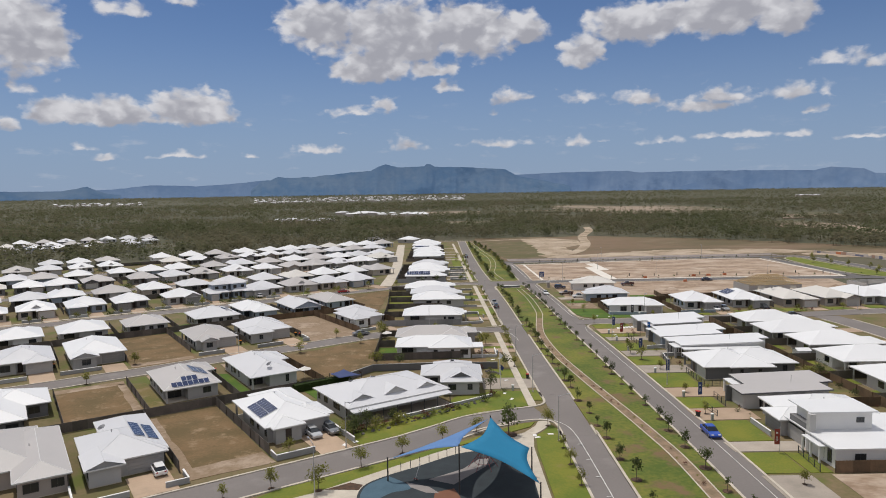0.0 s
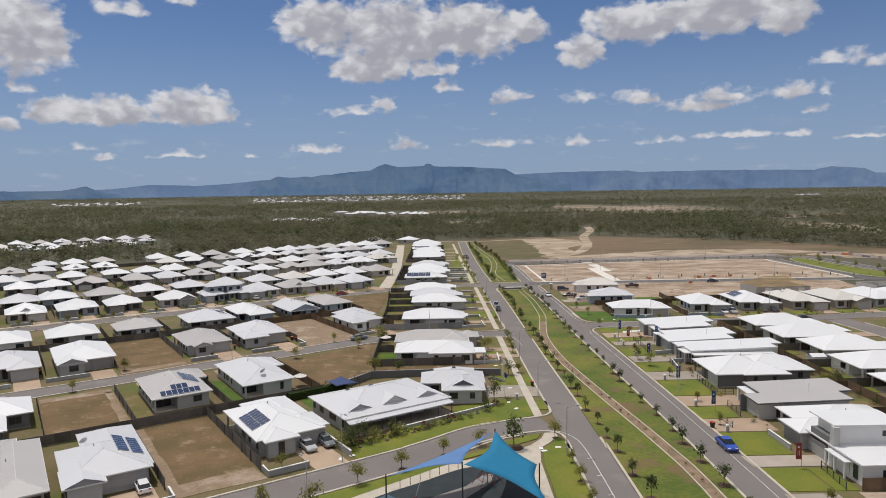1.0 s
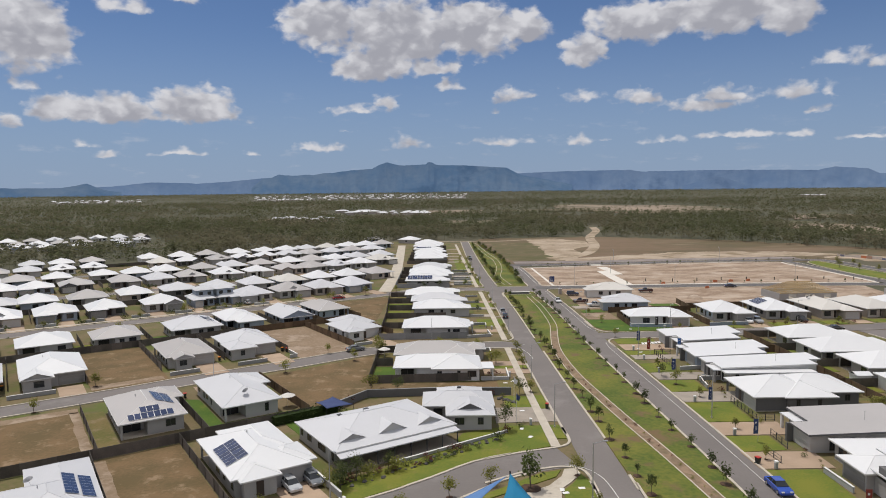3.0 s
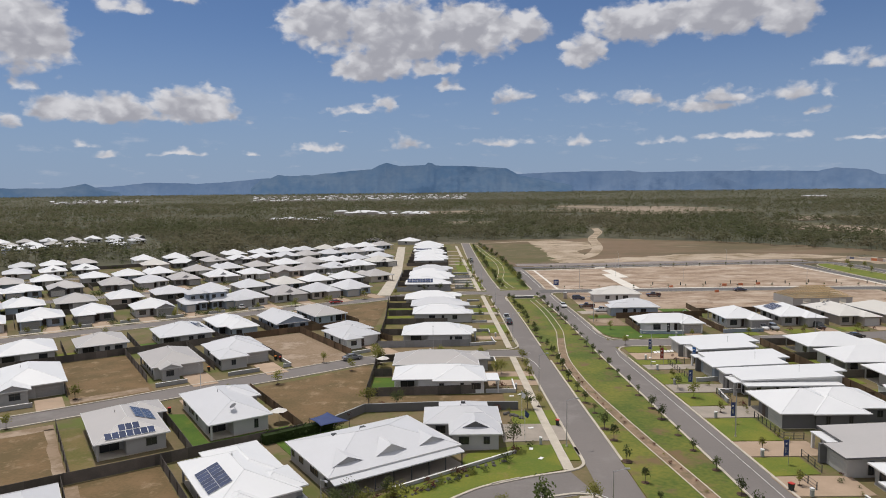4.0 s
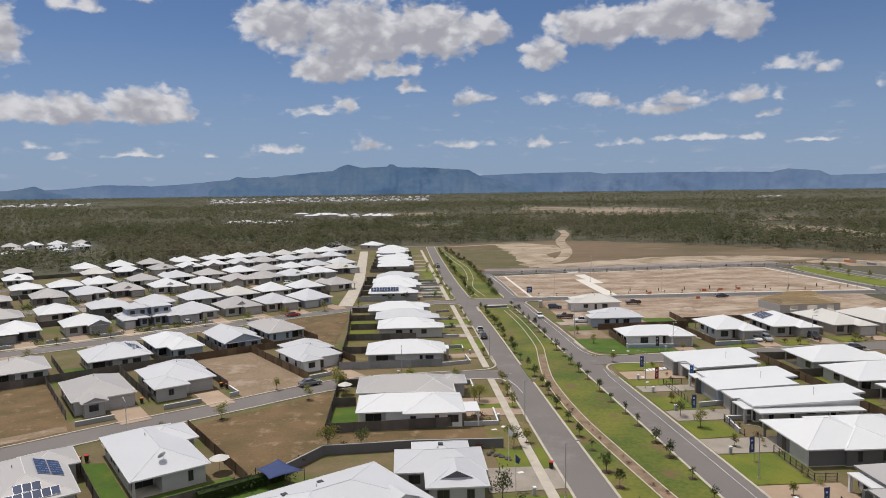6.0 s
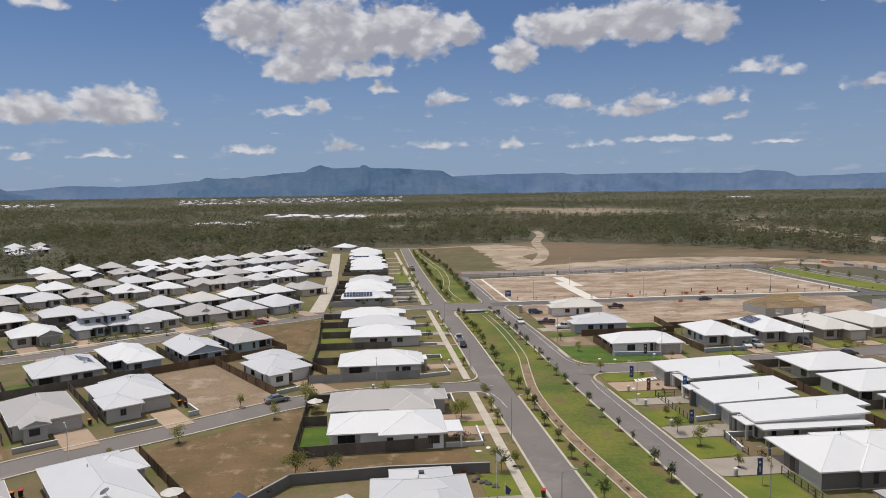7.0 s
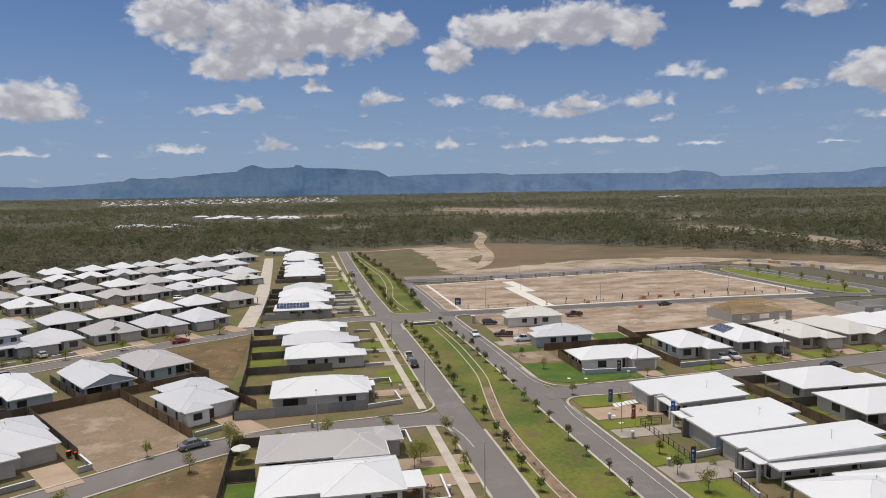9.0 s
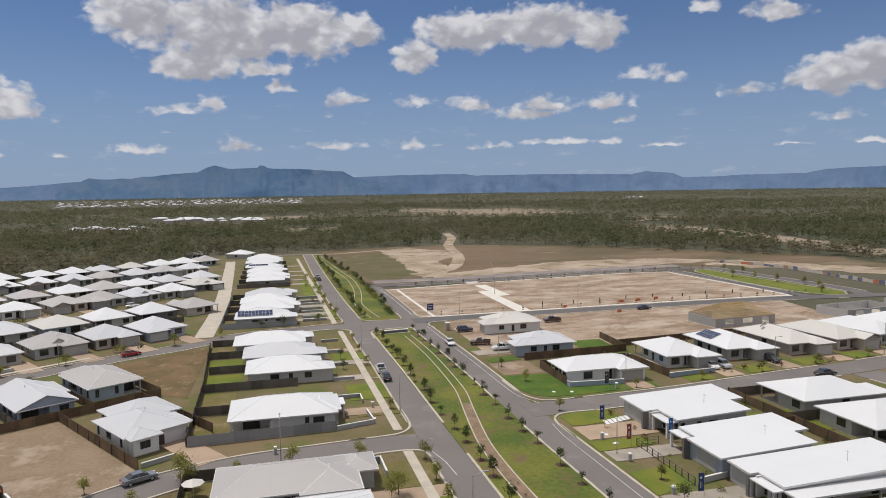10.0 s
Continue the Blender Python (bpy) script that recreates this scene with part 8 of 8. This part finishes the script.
def car(x, y, turn, word, col, style="sedan", z=0.06):
    """A car along its own x, its nose towards +x."""
    L, W, H = {"sedan": (4.8, 1.82, 1.45), "hatch": (4.2, 1.75, 1.5), "suv": (4.6, 1.85, 1.7), "ute": (5.3, 1.85, 1.78)}[style]
    words = {"sedan": "sedan car", "hatch": "hatchback car", "suv": "four-wheel drive", "ute": "pickup with an open tray"}[style]
    t = thing("car", f"parked {word} {words} on the ground", "car", pose(x, y, z, 0, 0, turn), "parked vehicles")
    f, b_ = L / 2, -L / 2
    prof = {"sedan": [(b_, 0.45), (b_ + 0.05, 0.85), (b_ + 0.2, 0.98), (b_ + 1.0, 1.0), (f - 1.5, 0.95), (f - 0.25, 0.78), (f, 0.6), (f - 0.05, 0.3), (b_ + 0.1, 0.3)],
            "hatch": [(b_, 0.45), (b_ + 0.03, 0.9), (b_ + 0.15, 1.0), (f - 1.2, 0.98), (f - 0.2, 0.8), (f, 0.6), (f - 0.05, 0.3), (b_ + 0.1, 0.3)],
            "suv": [(b_, 0.5), (b_ + 0.03, 1.0), (b_ + 0.15, 1.08), (f - 1.3, 1.08), (f - 0.15, 0.95), (f, 0.65), (f - 0.05, 0.36), (b_ + 0.1, 0.36)],
            "ute": [(b_, 0.55), (b_ + 0.02, 1.05), (f - 1.5, 1.1), (f - 0.15, 1.0), (f, 0.7), (f - 0.05, 0.4), (b_ + 0.1, 0.4)]}[style]
    cab = {"sedan": (-1.75, 1.15, -1.0, 0.35), "hatch": (-2.0, 1.05, -1.6, 0.3), "suv": (-2.2, 1.05, -1.95, 0.4), "ute": (-0.6, 1.3, -0.35, 0.6)}[style]
    body, k = Build(), len(prof)
    zm = 0.6
    for yy, sx, sz in ((-W / 2, 0.97, 0.82), (-W / 2 + 0.12, 1, 1), (W / 2 - 0.12, 1, 1), (W / 2, 0.97, 0.82)):
        body.v += [(px * sx, yy, zm + (pz - zm) * sz) for px, pz in prof]
    for s in range(3):
        body.f += [(s * k + i, s * k + (i + 1) % k, (s + 1) * k + (i + 1) % k, (s + 1) * k + i) for i in range(k)]
    body.f += [tuple(range(k - 1, -1, -1)), tuple(range(3 * k, 4 * k))]
    bd = part("body", body, paint(word, col), t)
    c0, c1, t0, t1 = cab
    zb = prof[3][1] - 0.03
    g = Build()
    g.v = [(c0, -W / 2 + 0.1, zb), (c1, -W / 2 + 0.1, zb), (c1, W / 2 - 0.1, zb), (c0, W / 2 - 0.1, zb), (t0, -W / 2 + 0.28, H - 0.04), (t1, -W / 2 + 0.28, H - 0.04), (t1, W / 2 - 0.28, H - 0.04), (t0, W / 2 - 0.28, H - 0.04)]
    g.f = [(3, 2, 1, 0), (4, 5, 6, 7), (0, 1, 5, 4), (1, 2, 6, 5), (2, 3, 7, 6), (3, 0, 4, 7)]
    part("glasshouse", g, M["glass"], t, "dark tinted windows")
    part("roof", Build().box(t0 - 0.06, -W / 2 + 0.26, H - 0.045, t1 + 0.05, W / 2 - 0.26, H), paint(word, col), t)
    for s in (-1, 1):
        mid = (t0 + t1) / 2
        part("pillar", Build().tube((mid, s * (W / 2 - 0.09), zb), (mid, s * (W / 2 - 0.27), H - 0.03), 0.05, 0.05, 4), paint(word, col), t)
    if style == "ute":
        part("tray", Build().box(b_ + 0.12, -W / 2 + 0.15, 1.06, c0 - 0.15, W / 2 - 0.15, 1.075), M["bin_dark"], t)
        for s in (-1, 1):
            part("tray_side", Build().box(b_ + 0.05, s * (W / 2 - 0.1) - 0.04, 1.0, c0 - 0.1, s * (W / 2 - 0.1) + 0.04, 1.3), paint(word, col), t)
    for wx in (b_ + 0.85, f - 0.95):
        for s in (-1, 1):
            w = part("tyre", WHEEL[0], None, t, at=pose(wx, s * (W / 2 - 0.1), 0.33))
            part("rim", WHEEL[1], None, w)
    for s in (-1, 1):
        part("headlight", Build().box(f - 0.22, s * (W / 2 - 0.35) - 0.2, 0.62, f - 0.02, s * (W / 2 - 0.35) + 0.2, 0.74), M["lamp_glass"], t)
        part("tail_light", Build().box(b_ - 0.01, s * (W / 2 - 0.3) - 0.15, 0.72, b_ + 0.08, s * (W / 2 - 0.3) + 0.15, 0.88), M["lamp_red"], t)
    part("number_plate", Build().box(b_ - 0.03, -0.25, 0.55, b_ + 0.01, 0.25, 0.66), M["mark_white"], t, "plain pale plate")
    return t


WHITE, SILVER, DARK, GREYC = (0.75, 0.75, 0.75), (0.42, 0.43, 0.44), (0.03, 0.03, 0.035), (0.16, 0.17, 0.18)
car(-38.0, 91.6, 123, "white", WHITE, "hatch", 0.1)
car(-18.0, 105.6, -57, "silver", SILVER, "hatch", 0.1)
car(-15.4, 107.4, -57, "grey", GREYC, "hatch", 0.1)
car(47.4, 103.4, -90, "bright blue", (0.012, 0.06, 0.36), "sedan", 0.06)
car(-19.2, 185.2, 31, "grey", GREYC, "sedan", 0.06)
car(-35.6, 267.2, 31, "red", (0.30, 0.012, 0.015), "sedan", 0.06)
car(22.4, 233.6, 90, "white", WHITE, "ute", 0.06)
car(22.5, 227.0, 90, "dark grey", DARK, "sedan", 0.06)
car(19.2, 408, 90, "white", WHITE, "suv", 0.06)
car(19.2, 400, 90, "dark grey", DARK, "sedan", 0.06)
car(43.9, 255.0, -90, "white", WHITE, "sedan", 0.07)
car(51.4, 252.4, 160, "dark red", (0.06, 0.02, 0.02), "ute", 0.03)
car(54.8, 244.8, 180, "white", WHITE, "ute", 0.1)
car(52.0, 269.5, 0, "dark blue", (0.02, 0.03, 0.07), "suv", 0.03)
car(81.0, 275.0, 175, "dark red", (0.05, 0.02, 0.025), "ute", 0.03)
car(93.4, 214.6, -95, "white", WHITE, "hatch", 0.1)
car(96.0, 214.4, -90, "silver", SILVER, "suv", 0.1)
car(109.6, 215.6, -90, "dark grey", DARK, "suv", 0.1)
car(112.2, 202.6, 6, "dark grey", DARK, "sedan", 0.06)
car(-67.5, 238.5, 33, "silver", SILVER, "suv", 0.06)
car(*uv(84.5, 253.5), 123, "white", WHITE, "hatch", 0.1)
car(118.0, 285.6, 0, "dark blue", (0.02, 0.03, 0.06), "sedan", 0.06)
car(-50.0, 347.0, 0, "white", WHITE, "suv", 0.06)

# ---- building sites ----
M["mesh_orange"] = material("mesh_orange", (0.55, 0.19, 0.09), (0.45, 0.17, 0.09), 0.5, 4.0, 0.8, bump=0.0)
M["mesh_dim"] = material("mesh_dim", (0.42, 0.27, 0.2), (0.36, 0.24, 0.19), 0.5, 4.0, 0.8, bump=0.0)
M["mesh_blue"] = material("mesh_blue", (0.17, 0.18, 0.26), (0.14, 0.15, 0.22), 0.5, 4.0, 0.8, bump=0.0)
M["mesh_pale"] = material("mesh_pale", (0.60, 0.52, 0.47), (0.5, 0.44, 0.4), 0.5, 4.0, 0.8, bump=0.0)
line = curve([(226, 398), (236, 378), (239, 355), (237, 333), (235, 312), (236, 290), (240, 270)], 2.6)
for k in range(len(line) - 1):
    p, q = line[k], line[k + 1]
    d = q - p
    t = thing("barrier", "temporary site barrier with coloured mesh along the bush", "barrier", Matrix.Translation((p.x, p.y, 0)) @ Matrix.Rotation(math.atan2(d.y, d.x), 4, "Z"), "site barriers")
    part("mesh", Build().box(0.05, -0.02, 0.1, d.length - 0.05, 0.02, rt.uniform(1.1, 1.8)), M[rt.choice(("mesh_orange", "mesh_pale", "mesh_blue", "mesh_pale", "mesh_pale", "mesh_dim"))], t)
    part("post", Build().box(-0.04, -0.05, 0, 0.04, 0.05, 1.8), M["steel"], t)
    part("foot", Build().box(-0.3, -0.12, 0, 0.3, 0.12, 0.1), M["concrete"], t)
for x, y in ((118, 300.5), (133, 303), (95, 297), (108, 283.5), (125, 301.5)):
    t = thing("site_barrier", "orange plastic traffic barrier on bare earth", "barrier", pose(x, y, 0, 0, 0, rt.uniform(-30, 30)), "orange barriers")
    part("body", Build().prism([(-0.9, -0.25), (0.9, -0.25), (0.9, 0.25), (-0.9, 0.25)], 0, 0.25).box(-0.85, -0.12, 0.25, 0.85, 0.12, 0.9), M["mesh_orange"], t)
for k in range(9):
    t = thing("marker_post", "dark survey marker post on a bare lot", "post", pose(90 + 11 * k, 304 + rt.uniform(-2, 3), 0), "survey marker posts")
    part("shaft", Build().box(-0.12, -0.12, 0, 0.12, 0.12, 1.3), M["bin_dark"], t)
tk = thing("portable_toilet", "pale portable site toilet by the road", "toilet", pose(47.8, 273.0, 0.02))
part("cabin", Build().box(-0.55, -0.55, 0, 0.55, 0.55, 2.1), M["wall_beige"], tk)
part("roof", Build().box(-0.6, -0.6, 2.1, 0.6, 0.6, 2.25), M["wall_cap"], tk)
for x, y, s, lab in ((94.2, 259.9, 3.0, "small mound of excavated reddish earth"), (160, 262, 2.2, "small mound of excavated earth")):
    b = Build()
    hn = 14
    for k in range(hn):
        b.v.append((s * math.cos(k * 6.2832 / hn) * rt.uniform(0.85, 1.1), s * math.sin(k * 6.2832 / hn) * rt.uniform(0.85, 1.1), -0.02))
    for k in range(hn):
        b.v.append((s * 0.45 * math.cos(k * 6.2832 / hn), s * 0.45 * math.sin(k * 6.2832 / hn), s * 0.3 * rt.uniform(0.85, 1.15)))
    b.v.append((0, 0, s * 0.42))
    b.f = [(k, (k + 1) % hn, hn + (k + 1) % hn, hn + k) for k in range(hn)] + [(hn + k, hn + (k + 1) % hn, 2 * hn) for k in range(hn)]
    solid("dirt_mound", b, M["pale_dirt"], lab, "mound", pose(x, y, 0.02))


# ---- far suburbs in the bush ----
def far_roofs(name, x0, x1, d0, d1, n, seed, label, w0=9, w1=15, lift=0.0, roof="roof_white"):
    """Distant roofs by bearing and distance: small hipped blocks, over dull walls."""
    rg, b, wb = random.Random(seed), Build(), Build()
    for _ in range(n):
        a, r = radians(rg.uniform(x0, x1)), d0 + (d1 - d0) * rg.random() ** 1.4
        x, y = r * math.sin(a), r * math.cos(a)
        z = rise(math.hypot(x, y - 40)) + lift
        w, d = rg.uniform(w0, w1), rg.uniform(7, 11)
        hip_roof(b, x - w / 2, y - d / 2, x + w / 2, y + d / 2, z + 3, 18)
        wb.box(x - w / 2 + 0.6, y - d / 2 + 0.6, z - 4 - lift, x + w / 2 - 0.6, y + d / 2 - 0.6, z + 2.85)
    solid(name, wb, M["wall_beige"], "dull walls of " + label, "suburb", kind="stuff")
    return solid(name, b, M[roof], label, "suburb", kind="stuff")


far_roofs("far_suburb", -15.2, 2.2, 2350, 3500, 240, 31, "distant white roofs of another suburb in the bush", lift=1.5)
far_roofs("far_suburb", -29.3, -23.4, 2450, 2900, 46, 32, "distant white roofs of another suburb in the bush", lift=1.5)
far_roofs("far_suburb", -8.1, -5.2, 1090, 1230, 12, 33, "distant white sheds of a new suburb in the bush", 14, 28, 1.2)
far_roofs("far_suburb", -5.0, -0.8, 1060, 1150, 18, 35, "distant white roofs of a new suburb in the bush", 9, 16, 0.8)
far_roofs("far_suburb", -13.8, -8.6, 880, 960, 16, 36, "distant pale roofs among bare earth and trees", 9, 18, 1.0, "roof_light")
far_roofs("far_suburb", 27.6, 29.3, 2380, 2450, 7, 34, "distant white sheds in the bush", 8, 16, 2.0)
M["scrape"] = material("scrape", (0.27, 0.21, 0.155), (0.12, 0.10, 0.06), 0.012, 0.12, 0.95, contrast=1.4, stretch=(0.35, 1.0, 1.0), worn=(0.085, 0.085, 0.045), worn_scale=0.012, worn_at=0.53)
CLEARINGS = [[(215, 1180), (290, 1040), (390, 1020), (480, 1050), (520, 1240), (480, 1430), (380, 1440), (285, 1620), (240, 1480)], [(90, 1150), (220, 1130), (235, 1250), (110, 1260)],
             [(322, 390), (330, 440), (350, 545), (344, 600), (328, 650), (345, 706), (350, 762), (388, 770), (408, 725), (402, 655), (386, 548), (364, 440), (352, 390)],
             [(-25, 1100), (72, 1110), (80, 1290), (-22, 1260)], [(-2, 755), (62, 750), (74, 850), (0, 860)],
             [(-240, 868), (-150, 880), (-135, 950), (-240, 960)], [(410, 800), (520, 860), (560, 980), (470, 940)]]
for pts in CLEARINGS:
    sheet("clearing", ragged(pts, 6, 12), 0.9 + rise(math.hypot(pts[0][0], pts[0][1] - 40)), M["scrape"], "pale scraped clearing in the bush", "ground", 1.6)


# ---- the bush ----
BOX = {id(p): (min(q[0] for q in p), max(q[0] for q in p), min(q[1] for q in p), max(q[1] for q in p)) for p in CLEARINGS}


def within(x, y, poly):
    inside = False
    for (ax, ay), (bx, by) in zip(poly, poly[1:] + poly[:1]):
        if (ay > y) != (by > y) and x < (bx - ax) * (y - ay) / (by - ay) + ax:
            inside = not inside
    return inside


def clear_of_trees(x, y):
    """True where no bush grows: the estate, the fields and the tracks."""
    u, v = 0.83867 * x + 0.54464 * y, -0.54464 * x + 0.83867 * y
    if x < 20 and v < 448 and u > -75 and v > 40 and not (u < 10 and v > 395) and not (u < 60 and v > 440):
        return True
    if x < 20 and 548 < v < 672 and 0 < u < 125 and x < -190:
        return True
    if -40 < x < 34 and y < 556 and y > 0:
        return True
    if 20 <= x < 215 and y < 400:
        return True
    edge = np.interp(x, (30, 75, 120, 170, 215, 250, 300), (548, 560, 585, 545, 500, 455, 400))
    if 20 <= x < 300 and y < edge:
        return True
    if 215 <= x < 275 and y < 420 or (x >= 215 and y < 300):
        return True
    for poly in CLEARINGS:
        if BOX[id(poly)][0] < x < BOX[id(poly)][1] and BOX[id(poly)][2] < y < BOX[id(poly)][3] and within(x, y, poly):
            return rnd.random() < 0.9
    b = math.degrees(math.atan2(x, y))
    r = math.hypot(x, y)
    if -8.4 < b < -0.6 and 1000 < r < 1250:
        return rnd.random() < 0.93
    if -15.5 < b < 2.4 and 2200 < r < 3500 or -29.5 < b < -23 and 2350 < r < 2900:
        return rnd.random() < 0.62
    track = np.interp(y, (409, 428, 464, 502, 540, 578, 645, 705), (76, 90, 103, 112, 118, 126, 146, 156))
    return y < 720 and abs(x - track) < 8


def bush(name, count, r0, r1, size, leaves, seed, label, cell):
    """Many trees in one mesh: each a thin trunk and a loose crown of leaf sprays."""
    rg = np.random.default_rng(seed)
    V, F, n = [], [], 0
    r = np.sqrt(rg.uniform(r0 * r0, r1 * r1, count))
    a = np.radians(rg.uniform(-47, 57, count))
    X, Y = r * np.sin(a), 45 + r * np.cos(a)
    quads, tris = [], []
    for x, y, rr in zip(X, Y, r):
        if clear_of_trees(x, y):
            continue
        if noise.noise(Vector((x * cell, y * cell, seed))) < -0.3:
            continue
        z = rise(math.hypot(x, y - 40)) - 0.2
        h = size * rg.uniform(0.5, 1.2)
        w = h * rg.uniform(0.34, 0.55)
        t = 0.012 * h
        p = np.array([[x - t, y, z], [x + t, y, z], [x + t * 0.4, y + t, z + h * 0.75], [x - t * 0.4, y + t, z + h * 0.75]])
        k = leaves
        c = np.stack([rg.normal(0, 0.5, k) * w, rg.normal(0, 0.5, k) * w, h * rg.uniform(0.42, 1.0, k)], 1)
        c[:, :2] *= (1.15 - (c[:, 2:3] / h - 0.6) ** 2 * 3).clip(0.3)
        e1 = rg.normal(0, 1, (k, 3))
        e1 /= np.linalg.norm(e1, axis=1)[:, None]
        e1[:, 2] *= 0.45
        e2 = np.cross(e1, rg.normal(0, 0.5, (k, 3)) + (0, 0, 1))
        e2 /= np.linalg.norm(e2, axis=1)[:, None]
        s = (h * rg.uniform(0.10, 0.21, k))[:, None] * (14 / leaves) ** 0.4
        c += (x, y, z)
        q = np.stack([c - e1 * s, c - e2 * s * 0.7, c + e1 * s, c + e2 * s * 0.7], 1).reshape(-1, 3)
        V += [p, q]
        quads.append(np.arange(n, n + 4 + 4 * k).reshape(-1, 4))
        n += 4 + 4 * k
    me = bpy.data.meshes.new(name)
    v, f = np.concatenate(V), np.concatenate(quads)
    me.vertices.add(len(v))
    me.vertices.foreach_set("co", v.ravel())
    me.loops.add(f.size)
    me.loops.foreach_set("vertex_index", f.ravel())
    me.polygons.add(len(f))
    me.polygons.foreach_set("loop_start", np.arange(0, f.size, 4))
    me.update(calc_edges=True)
    me.materials.append(M["leaf_bush"])
    return tagged(new(name, me), label, name, "", "stuff")


bush("woodland", 11000, 330, 900, 8.0, 26, 11, "open olive-green eucalypt bush at the edge of the estate", 0.02)
bush("woodland", 27000, 900, 2000, 7.5, 11, 12, "olive-green eucalypt bush covering the plain", 0.008)
bush("woodland", 46000, 2000, 4600, 7.0, 6, 13, "distant olive-green bush reaching to the mountains", 0.004)
bush("scrub", 15000, 330, 800, 3.6, 9, 14, "low olive-green scrub between the bush trees", 0.03)
